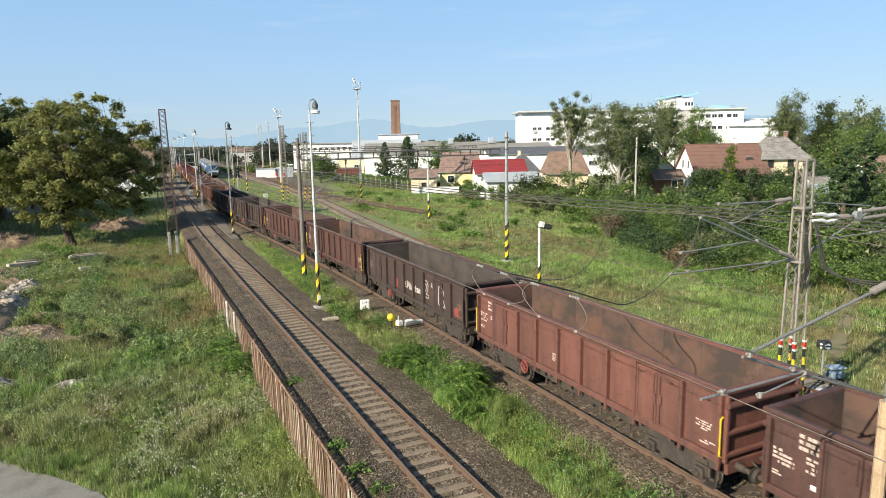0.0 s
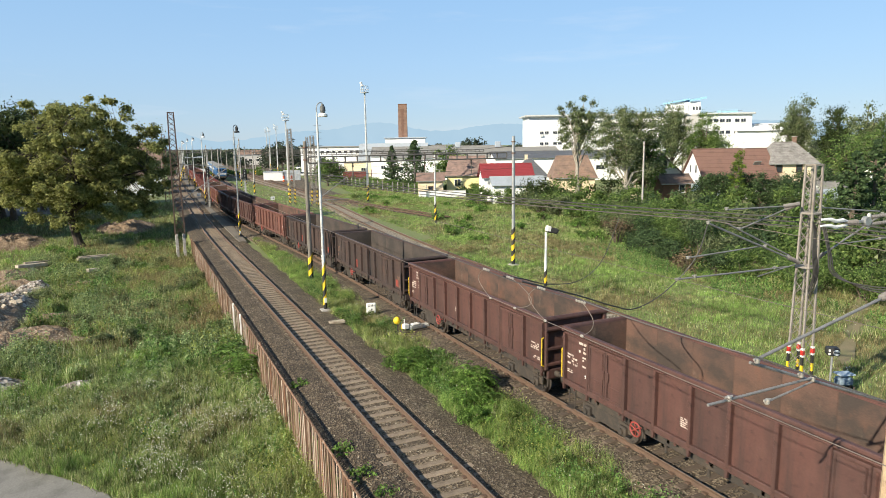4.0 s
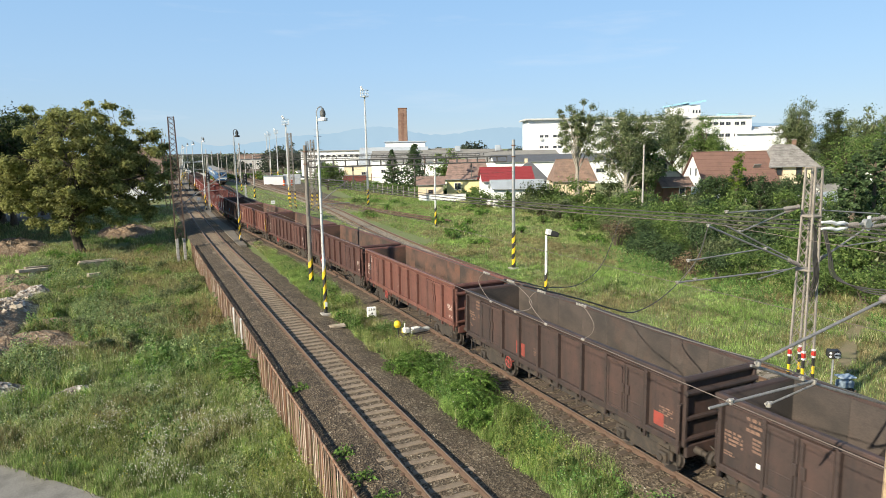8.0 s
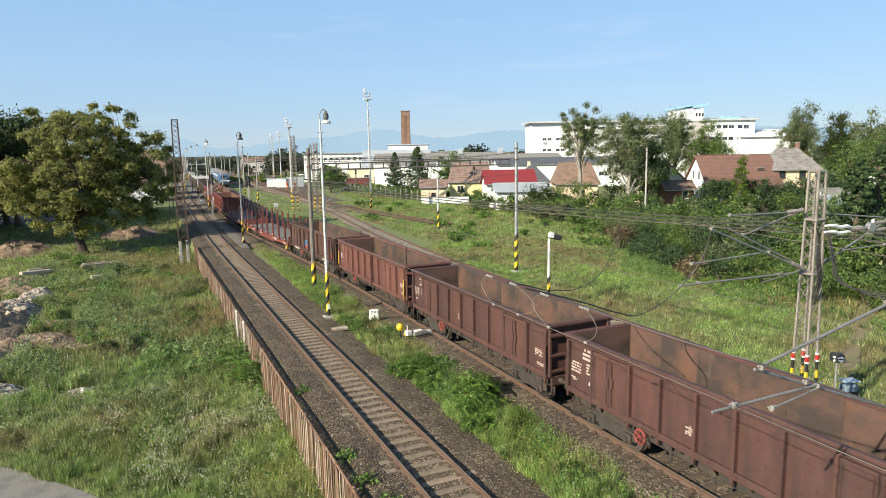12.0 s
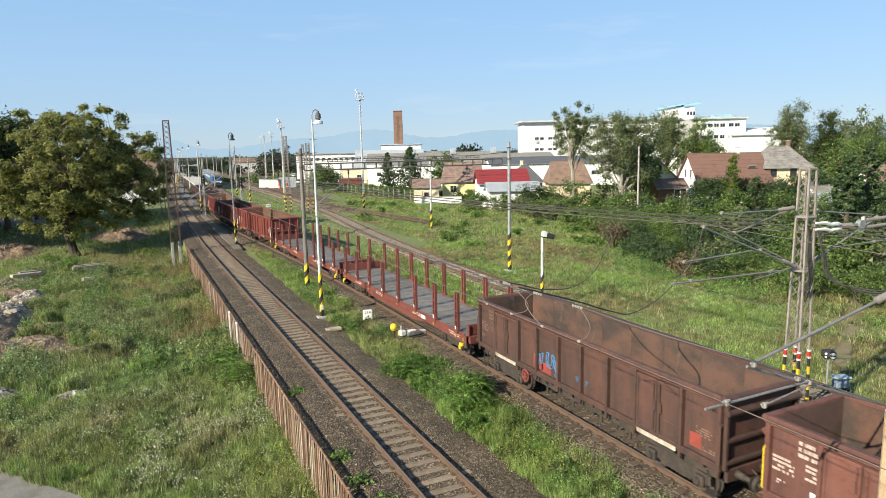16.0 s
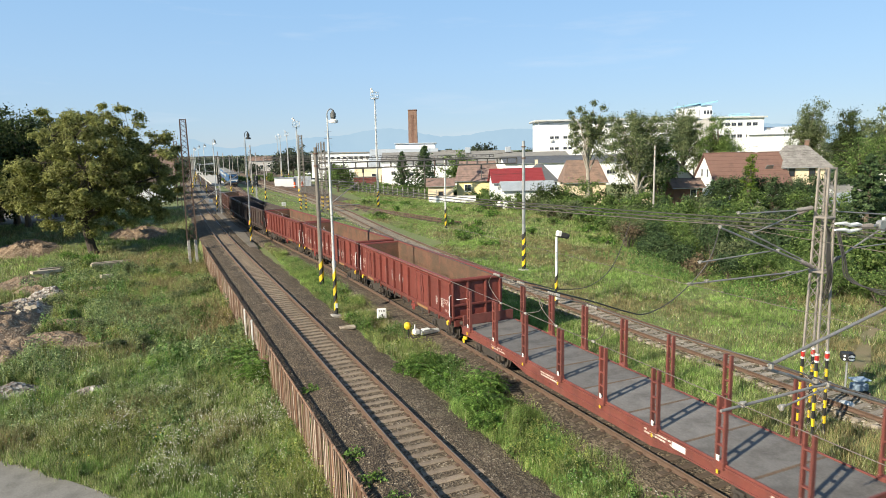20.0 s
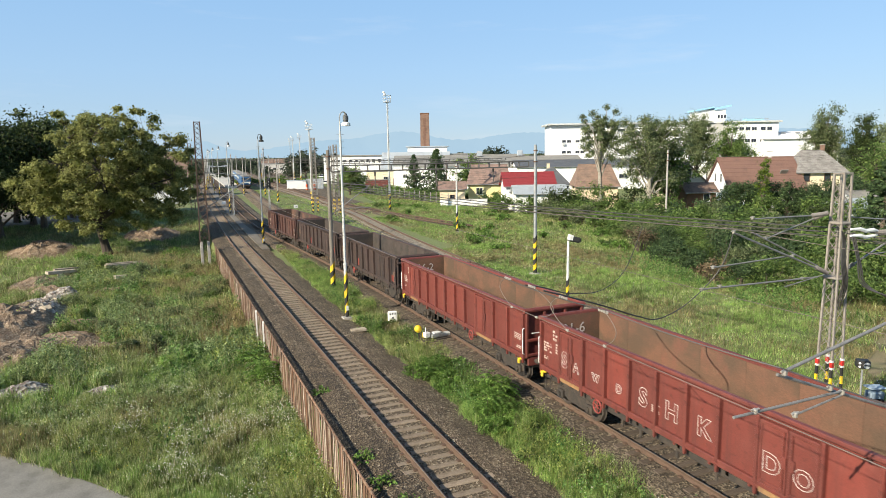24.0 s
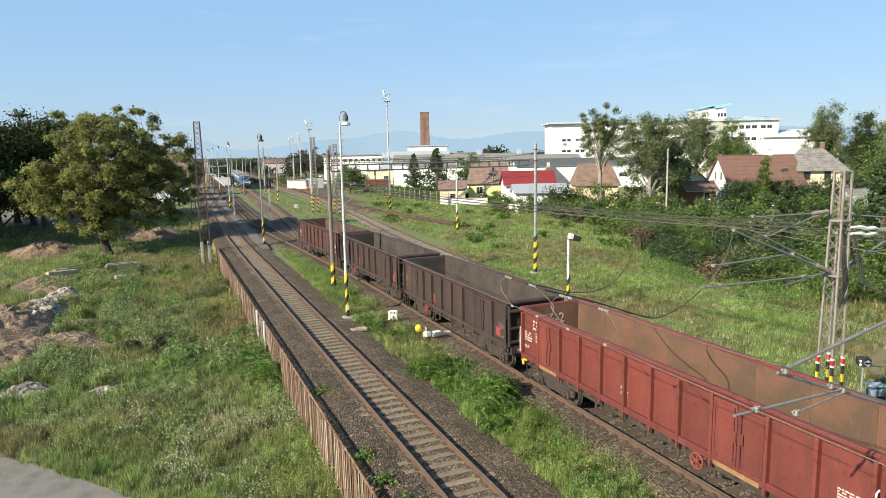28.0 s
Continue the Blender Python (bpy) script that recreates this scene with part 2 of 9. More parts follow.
def ground_material():
    m, t, b, c = shader("meadow soil", 0.95)
    soil = ramp(t, noise_of(t, c, 5.0, 6), [(0.3, (0.09, 0.065, 0.038)), (0.7, (0.19, 0.14, 0.085))])
    turf = ramp(t, noise_of(t, c, 8.0, 6), [(0.3, (0.11, 0.14, 0.045)), (0.7, (0.2, 0.235, 0.085))])
    dry = ramp(t, noise_of(t, c, 6.0, 6), [(0.3, (0.13, 0.12, 0.045)), (0.7, (0.24, 0.21, 0.09))])
    where = ramp(t, noise_of(t, c, 0.12, 6, 0.6), [(0.52, gray(0)), (0.66, gray(1))])
    bare = ramp(t, noise_of(t, c, 0.3, 5, 0.65), [(0.6, gray(0)), (0.7, gray(1))])
    col = mix(t, where, turf, dry)
    col = mix(t, bare, col, soil)
    t.links.new(col, b.inputs["Base Color"])
    bump(t, b, noise_of(t, c, 6.0, 8), 0.7, 0.15)
    return m


GROUND = ground_material()

# ---- ground ----
LEVEL = -0.42


def lot_drop(y):
    """How far the waste land left of the fence lies below the railway's level; it rises to it further on."""
    k = min(max((y - 74) / 48, 0), 1)
    return -1.98 * (1 - k * k * (3 - 2 * k))


def swell(x, y):
    """The height of the ground over its level: flat by the tracks, a bank behind the fence, uneven waste land below it."""
    low = min(max((5.2 - x) / 0.35, 0), 1)
    left = min(max((3.4 - x) / 4, 0), 1) * (1 if y < 110 else 0.3)
    h = left * (0.35 * noise.noise((x * 0.14, y * 0.14, 3.1)) + 0.12 * noise.noise((x * 0.45, y * 0.45, 7.7)))
    h += 0.7 * left * math.exp(-((x + 10.2) / 3.1) ** 2 - ((y - 56) / 9.6) ** 2)
    h *= min(max(((x + 1.8) * 0.774 + (y - 24.2) * 0.634) / 3, 0), 1)
    h += 0.18 * low * min(max((x - 2.4) / 2.0, 0), 1) * min(max((84 - y) / 10, 0), 1)
    if x < -5 and y > 90:
        h *= min(max((102 - y) / 12, 0), 1)
    right = min(max((x - 27) / 6, 0), 1)
    return h + low * lot_drop(y) + right * 0.18 * noise.noise((x * 0.12, y * 0.12, 9.0))


def ground():
    xs = np.concatenate([-np.geomspace(4500, 45, 12), np.arange(-40, 5, 1.0), [4.84, 5.22], np.arange(6, 60, 1.0), np.geomspace(62, 4500, 18)])
    ys = np.concatenate([-np.geomspace(4500, 35, 10), np.arange(-30, 130, 1.0), np.geomspace(132, 4600, 18)])
    vs = np.array([(x, y, LEVEL + (swell(x, y) if x <= 60 and -30 <= y <= 130 else (lot_drop(y) if x < 5 and y <= 130 else 0.0))) for x in xs for y in ys])
    n = len(ys)
    i = (np.arange(len(xs) - 1)[:, None] * n + np.arange(n - 1)).ravel()
    fs = np.stack([i, i + n, i + n + 1, i + 1], 1)
    ob = new("ground", array_mesh("ground", vs, fs, GROUND))
    tagged(ob, "meadow and waste ground with rough grass", "ground", kind="structure")


ground()


# ---- tracks ----
def curve_of(points):
    """A smooth x for each y through the given (y, x) points."""
    py, pxs = [p[0] for p in points], [p[1] for p in points]
    yy = np.arange(py[0], py[-1] + 1, 2.0)
    xx = np.interp(yy, py, pxs)
    k = np.hanning(15)
    pad = np.concatenate([np.full(7, xx[0]), xx, xx[-1] + (xx[-1] - xx[-2]) * np.arange(1, 8)])
    sm = np.convolve(pad, k / k.sum(), "valid")
    return lambda y: float(np.interp(y, yy, sm)) if y < yy[-1] else float(sm[-1] + (y - yy[-1]) * (sm[-1] - sm[-5]) / 8.0)


NEAR_TRACK = curve_of([(-280, 7.44), (70, 7.44), (85, 7.62), (122, 8.4), (170, 9.8), (260, 13.2), (330, 16.2), (520, 25.0)])
MAIN_TRACK = curve_of([(-280, 14.5), (46, 14.5), (66, 13.55), (85, 12.5), (105, 12.45), (129, 13.2), (167, 14.8), (255, 18.2), (332, 21.0), (520, 29.0)])
BRANCH_TRACK = curve_of([(46, 14.5), (66, 15.0), (85, 16.1), (125, 18.7), (160, 20.6), (215, 24.1), (290, 29.3), (330, 31.5), (520, 42.0)])
THIRD_TRACK = curve_of([(-280, 23.45), (35, 23.45), (55, 24.3), (75, 26.0), (106, 29.4), (150, 32.0), (220, 33.5), (300, 37.0), (520, 50.0)])
FOURTH_TRACK = curve_of([(78, 37.5), (100, 34.5), (125, 33.2), (150, 33.6), (220, 36.5), (300, 41.0), (520, 54.0)])
RAIL_PROFILE = ((-0.07, -0.172), (0.07, -0.172), (0.07, -0.155), (0.012, -0.125), (0.012, -0.045), (0.036, -0.035), (0.036, 0.0), (-0.036, 0.0), (-0.036, -0.035), (-0.012, -0.045), (-0.012, -0.125), (-0.07, -0.155))


def swept(line, profile, y0, y1, step, off=0.0, closed=True):
    """A profile of (side, height) points carried along a track."""
    ys = np.arange(y0, y1 + step, step)
    n = len(profile)
    vs = np.array([(line(y) + off + a, y, z) for y in ys for a, z in profile])
    i = np.arange(len(ys) - 1)[:, None] * n
    k = np.arange(n if closed else n - 1)[None]
    fs = np.stack([(i + k), (i + (k + 1) % n), (i + (k + 1) % n + n), (i + k + n)], -1).reshape(-1, 4)
    return vs, fs


def bed(name, line, y0, y1, material, half=1.75, foot=2.35, label="", right=None, ends=-0.155, lip=0.0, cinder=None):
    """A raised bed of crushed stone with uneven shoulders."""
    ys = np.arange(y0, y1, 0.8)
    rows = []
    for y in ys:
        for a, z in ((-foot, LEVEL - 0.1 - lip), (-half - 0.1, -0.26), (-half + 0.4, -0.18), (-1.08, ends), (-0.6, -0.2), (0, -0.205), (0.6, -0.2), (1.08, ends), (half - 0.4, -0.18), (half + 0.1, -0.26), (right or foot, LEVEL - 0.1)):
            j = 0.06 * noise.noise((a * 3, y * 0.9, 2.0)) if abs(a) > 1 else 0.025 * noise.noise((a * 3, y * 2, 5.0))
            rows.append((line(y) + a + 2 * j, y, z + j))
    n = 11
    i = np.arange(len(ys) - 1)[:, None] * n
    k = np.arange(n - 1)[None]
    fs = np.stack([i + k, i + k + 1, i + k + 1 + n, i + k + n], -1).reshape(-1, 4)
    me = array_mesh(name, np.array(rows), fs, material)
    if cinder:
        me.materials.append(cinder)
        me.polygons.foreach_set("material_index", np.tile([1, 1, 1] + [0] * (n - 4), len(ys) - 1).astype(np.int32))
    return tagged(new(name, me), label, "track bed", kind="structure")


def rails(line, y0, y1, step, label):
    th = thing("railway_track", pose(0, 0, 0), label, "track", kind="structure")
    for side in (-0.7525, 0.7525):
        vs, fs = swept(line, RAIL_PROFILE, y0, y1, step, side)
        rail = link("rail", array_mesh("rail", vs, fs, RAIL), th)
        vs, fs = swept(line, ((-0.03, 0.0), (0.03, 0.0), (0.03, 0.004), (-0.03, 0.004)), y0, y1, step, side)
        link("running_surface", array_mesh("running_surface", vs, fs, TREAD), rail, None, "worn bright rail head")
    return th


TRACKS = {
    "near": rails(NEAR_TRACK, -60, 520, 2.0, "rusty single railway track on concrete sleepers in brown ballast"),
    "main": rails(MAIN_TRACK, -270, 520, 2.0, "railway track carrying the freight train"),
    "branch": rails(BRANCH_TRACK, 47, 520, 2.0, "rusty branch track beside the main one"),
    "third": rails(THIRD_TRACK, -60, 520, 2.0, "rusty little used track in weedy ballast"),
    "fourth": rails(FOURTH_TRACK, 78, 520, 2.0, "rusty siding joining the yard tracks"),
}
bed("ballast_1", NEAR_TRACK, -60, 520, BALLAST, 1.85, 2.52, "brown crushed stone ballast of the near track", 3.2, lip=-0.07, cinder=CINDER)
bed("ballast_2", MAIN_TRACK, -270, 520, DARK_BALLAST, 2.2, 2.7, "oily brown ballast under the train", ends=-0.215)
bed("ballast_3", BRANCH_TRACK, 58, 520, BALLAST, 1.7, 2.3, "grey brown ballast of the branch track")
bed("ballast_4", THIRD_TRACK, -60, 520, WEEDY, 1.0, 1.55, "weedy ballast of the third track")
bed("ballast_5", FOURTH_TRACK, 97, 520, DARK_BALLAST, 1.5, 2.1, "brown ballast of the siding")


# ---- freight wagons ----
def rust_paint(name, base, dark, dust, rough=0.62):
    """Old red-brown wagon paint: streaks down the panels, dust along the foot, faded blotches, each wagon its own tone."""
    m, t, b, c = shader(name, rough)
    streak = ramp(t, noise_of(t, c, 2.6, 6, 0.65, (1, 1.6, 0.2)), [(0.42, gray(0)), (0.66, gray(1))])
    blotch = ramp(t, noise_of(t, c, 1.1, 6, 0.65), [(0.48, gray(0)), (0.72, gray(1))])
    smear = ramp(t, noise_of(t, c, 3.4, 8, 0.75), [(0.56, gray(0)), (0.68, gray(0.75))])
    col = mix(t, streak, base, dark)
    col = mix(t, smear, col, tuple(0.55 * v for v in dark))
    f = t.nodes.new("ShaderNodeMath")
    f.operation = "MULTIPLY"
    f.inputs[1].default_value = 0.55
    t.links.new(blotch, f.inputs[0])
    col = mix(t, f.outputs[0], col, dust)
    col = mix(t, 1.0, col, ramp(t, noise_of(t, c, 45, 3), [(0.3, gray(0.8)), (0.7, gray(1.14))]), "MULTIPLY")
    tone = t.nodes.new("ShaderNodeObjectInfo").outputs["Random"]
    col = mix(t, 1.0, col, ramp(t, tone, [(0.0, (0.82, 0.86, 0.88)), (0.5, (0.98, 0.98, 0.98)), (1.0, (1.16, 1.08, 1.05))]), "MULTIPLY")
    t.links.new(col, b.inputs["Base Color"])
    bump(t, b, noise_of(t, c, 1.6, 4), 0.35, 0.03)
    return m


PAINT = {
    "red": (rust_paint("faded red wagon paint", (0.145, 0.06, 0.046), (0.095, 0.045, 0.036), (0.19, 0.095, 0.076)), "faded red-brown"),
    "fresh": (rust_paint("fresh red wagon paint", (0.17, 0.041, 0.031), (0.125, 0.036, 0.029), (0.2, 0.066, 0.053), 0.55), "oxide red"),
    "flatred": (rust_paint("red stake wagon paint", (0.185, 0.054, 0.042), (0.13, 0.045, 0.037), (0.22, 0.085, 0.068), 0.5), "bright red"),
    "maroon": (rust_paint("maroon wagon paint", (0.088, 0.041, 0.034), (0.056, 0.031, 0.027), (0.125, 0.066, 0.054)), "dull maroon"),
    "dark": (rust_paint("sooty wagon paint", (0.088, 0.046, 0.036), (0.052, 0.034, 0.029), (0.16, 0.068, 0.048)), "sooty dark brown"),
    "black": (rust_paint("black sooty wagon paint", (0.056, 0.037, 0.032), (0.037, 0.028, 0.026), (0.1, 0.056, 0.046)), "sooty black-brown"),
}


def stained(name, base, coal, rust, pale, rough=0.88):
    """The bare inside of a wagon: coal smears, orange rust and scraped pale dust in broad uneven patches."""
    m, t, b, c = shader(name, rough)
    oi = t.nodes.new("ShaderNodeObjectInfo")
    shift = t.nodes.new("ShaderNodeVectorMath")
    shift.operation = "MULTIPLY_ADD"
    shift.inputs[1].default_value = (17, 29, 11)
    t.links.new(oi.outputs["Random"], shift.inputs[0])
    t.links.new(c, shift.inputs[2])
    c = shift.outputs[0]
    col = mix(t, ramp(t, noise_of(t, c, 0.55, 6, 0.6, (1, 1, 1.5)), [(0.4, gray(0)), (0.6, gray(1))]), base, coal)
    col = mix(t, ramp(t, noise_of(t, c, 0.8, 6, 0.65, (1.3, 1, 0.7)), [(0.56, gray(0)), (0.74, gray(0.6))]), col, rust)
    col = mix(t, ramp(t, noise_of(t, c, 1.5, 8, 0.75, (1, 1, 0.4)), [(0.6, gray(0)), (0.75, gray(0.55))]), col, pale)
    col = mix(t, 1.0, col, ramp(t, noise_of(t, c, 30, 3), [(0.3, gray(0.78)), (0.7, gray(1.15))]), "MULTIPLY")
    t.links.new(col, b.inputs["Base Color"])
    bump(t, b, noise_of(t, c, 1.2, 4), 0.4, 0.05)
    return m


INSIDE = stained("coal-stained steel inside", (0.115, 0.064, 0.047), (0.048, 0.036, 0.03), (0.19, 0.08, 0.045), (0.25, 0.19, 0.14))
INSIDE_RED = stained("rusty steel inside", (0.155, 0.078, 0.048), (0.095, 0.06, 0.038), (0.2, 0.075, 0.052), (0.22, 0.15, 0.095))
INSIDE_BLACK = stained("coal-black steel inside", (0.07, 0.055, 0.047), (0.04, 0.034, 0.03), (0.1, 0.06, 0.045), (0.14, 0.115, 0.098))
THRESHOLD = worn("flaking cream paint", (0.5, 0.46, 0.38), (0.18, 0.11, 0.08), 0.8, 0, 20, 2.5, 0.6)
OCHRE = worn("worn ochre paint", (0.3, 0.17, 0.07), (0.16, 0.08, 0.05), 0.8, 0, 20, 2.5, 0.6)
WHEEL_RED = worn("faded red handwheel paint", (0.3, 0.05, 0.04), (0.17, 0.045, 0.035), 0.6)
GRIME = worn("greasy bogie steel", (0.05, 0.042, 0.036), (0.1, 0.075, 0.055), 0.75, 0.2, 30, 3)
WHEEL = worn("worn wheel steel", (0.12, 0.1, 0.085), (0.06, 0.05, 0.045), 0.55, 0.5, 30, 3)
SIGNAL_RED = worn("bright red paint", (0.55, 0.035, 0.025), (0.4, 0.03, 0.025), 0.5)
PATCH_RED = worn("fresh red patch", (0.27, 0.05, 0.036), (0.16, 0.045, 0.035), 0.7)
STENCIL = worn("faded stencil white", (0.58, 0.5, 0.45), (0.4, 0.31, 0.26), 0.7)
FADED = worn("nearly vanished stencil paint", (0.2, 0.12, 0.085), (0.12, 0.075, 0.06), 0.8, 0, 30, 4.0)
GREY_SPRAY = worn("grey sprayed paint", (0.34, 0.31, 0.3), (0.24, 0.17, 0.15), 0.7)
SCRAWL = worn("chalk white scrawl", (0.5, 0.45, 0.42), (0.36, 0.3, 0.27), 0.7)
BLUE_SPRAY = worn("blue spray paint", (0.045, 0.16, 0.32), (0.06, 0.09, 0.13), 0.7)
DECK = worn("grey scuffed deck sheet", (0.17, 0.16, 0.15), (0.085, 0.078, 0.07), 0.8, 0.0, 20, 0.9, 0.6, (1, 1.5, 1), 0.2)
BATTEN = worn("rusty deck batten", (0.15, 0.1, 0.065), (0.09, 0.065, 0.05), 0.85, 0.1, 20, 2)
MESHES = {}


def made(key, material, build):
    """One mesh for all alike parts."""
    k = (key, material.name)
    if k not in MESHES:
        s = Mesh()
        build(s)
        MESHES[k] = s.mesh(key.split("|")[0], material)
    return MESHES[k]


def lettering(parent, text, size, x, y, z, material, label, side=-1):
    """Painted characters on a wagon's side, read from outside; y is the middle."""
    k = ("text", text, size, material.name)
    if k not in MESHES:
        cu = bpy.data.curves.new("lettering", "FONT")
        cu.body, cu.size, cu.extrude, cu.align_x, cu.resolution_u = text, size, 0.001, "CENTER", 2
        tmp = bpy.data.objects.new("lettering", cu)
        scene.collection.objects.link(tmp)
        me = bpy.data.meshes.new_from_object(tmp.evaluated_get(bpy.context.evaluated_depsgraph_get()))
        bpy.data.objects.remove(tmp)
        me.materials.clear()
        me.materials.append(material)
        MESHES[k] = me
    return link("lettering", MESHES[k], parent, pose(x, y, z, 90, 0, -90 if side < 0 else 90), label)


def outlined(w, text, size, y, z, material, label, width=0.015, tilt=0.0, half=1.38, proud=-0.026):
    """One sprayed character drawn as an outline on a wagon's side."""
    k = ("outline", text, size, width, material.name)
    if k not in MESHES:
        cu = bpy.data.curves.new("sprayed_letter", "FONT")
        cu.body, cu.size, cu.align_x, cu.resolution_u = text, size, "CENTER", 3
        cu.fill_mode, cu.bevel_depth, cu.bevel_resolution, cu.offset = "NONE", width, 0, 0.03 * size
        tmp = bpy.data.objects.new("sprayed_letter", cu)
        scene.collection.objects.link(tmp)
        me = bpy.data.meshes.new_from_object(tmp.evaluated_get(bpy.context.evaluated_depsgraph_get()))
        bpy.data.objects.remove(tmp)
        me.materials.clear()
        me.materials.append(material)
        MESHES[k] = me
    return link("sprayed_letter", MESHES[k], w, pose(-half - proud, y, z) @ pose(0, 0, 0, 90, 0, -90) @ pose(0, 0, 0, 0, 0, tilt), label)


def bars(rng, rows, width, height, gap):
    """Rows of short painted bars standing for small stencilled writing."""
    s = Mesh()
    for r in range(rows):
        y = 0.0
        while y < width:
            w = rng.uniform(0.04, 0.13)
            if rng.random() < 0.85:
                s.box((0, -(y + w / 2), -r * (height + gap)), (0.006, min(w, width - y), height))
            y += w + rng.choice((0.018, 0.018, 0.06))
    return s


def bogie(parent, y):
    """A two-axle bogie with side frames, springs and axle boxes; the wheelsets are parts that turn."""

    def frame_shape(s):
        for sx in (-1, 1):
            x = sx * 0.98
            s.slab([(-1.25, 0.56), (-1.1, 0.40), (-0.68, 0.40), (-0.45, 0.30), (0.45, 0.30), (0.68, 0.40), (1.1, 0.40), (1.25, 0.56), (1.2, 0.68), (0.5, 0.74), (0.35, 0.82), (-0.35, 0.82), (-0.5, 0.74), (-1.2, 0.68)], 0.14, Matrix(((0, 0, 1, x - 0.07), (1, 0, 0, 0), (0, 1, 0, 0), (0, 0, 0, 1))))
            for ky in (-0.9, 0.9):
                s.cbox((x + sx * 0.06, ky, 0.46), (0.28, 0.34, 0.32), 0.04)
                s.rod((x + sx * 0.1, ky, 0.46), (x + sx * 0.26, ky, 0.46), 0.11, 0.10, 10)
                for d in (-0.27, 0.27):
                    s.rod((x, ky + d, 0.42), (x, ky + d, 0.64), 0.085, None, 8)
        s.cbox((0, 0, 0.58), (1.9, 0.5, 0.28), 0.04)

    bg = part("bogie", made("bogie", GRIME, frame_shape), GRIME, parent, "greasy black bogie", pose(0, y, 0))

    def set_shape(s):
        m = pose(0, 0, 0, 0, 90, 0)
        for f in (1, -1):
            t = Mesh().turned([(0.49, -0.72), (0.46, -0.735), (0.455, -0.85), (0.40, -0.855), (0.37, -0.80), (0.2, -0.775), (0.13, -0.86), (0.07, -0.86)][:: 1], n=24)
            s.add([m @ Vector((a, b2, f * c2)) for a, b2, c2 in t.v], t.f)
        s.rod((-1.0, 0, 0), (1.0, 0, 0), 0.08, None, 10)
        for f in (-1, 1):
            s.cbox((f * 0.93, 0.05, 0), (0.03, 0.05, 0.05), 0.01)

    for ky in (-0.9, 0.9):
        part("wheelset", made("wheelset", WHEEL, set_shape), WHEEL, bg, "", pose(0, ky, 0.46))
    return bg


def buffers(parent, end, material):
    """Buffers, hook and hoses at one end; end is the y of the body's end, towards +y or -y."""
    d = 1 if end > 0 else -1

    def buf(s):
        s.cbox((0, 0.03, 0), (0.34, 0.06, 0.34), 0.02)
        s.rod((0, 0.05, 0), (0, 0.34, 0), 0.11, 0.10, 12)
        s.rod((0, 0.3, 0), (0, 0.56, 0), 0.075, None, 10)
        s.rod((0, 0.55, 0), (0, 0.62, 0), 0.17, 0.225, 14)

    for x in (-0.875, 0.875):
        part("buffer", made("buffer", GRIME, buf), GRIME, parent, "", pose(x, end, 1.06, 0, 0, 0 if d > 0 else 180))

    def hook(s):
        s.cbox((0, 0.2, 0), (0.06, 0.4, 0.12), 0.02)
        s.tube([(0, 0.36, 0.02), (0, 0.46, -0.05), (0, 0.46, -0.2), (0, 0.38, -0.32), (0, 0.3, -0.36)], 0.035)
        s.tube([(0.3, 0.02, 0.0), (0.32, 0.25, -0.1), (0.3, 0.4, -0.35), (0.15, 0.5, -0.42)], 0.03)

    part("coupling", made("coupling", GRIME, hook), GRIME, parent, "", pose(0, end, 1.06, 0, 0, 0 if d > 0 else 180))


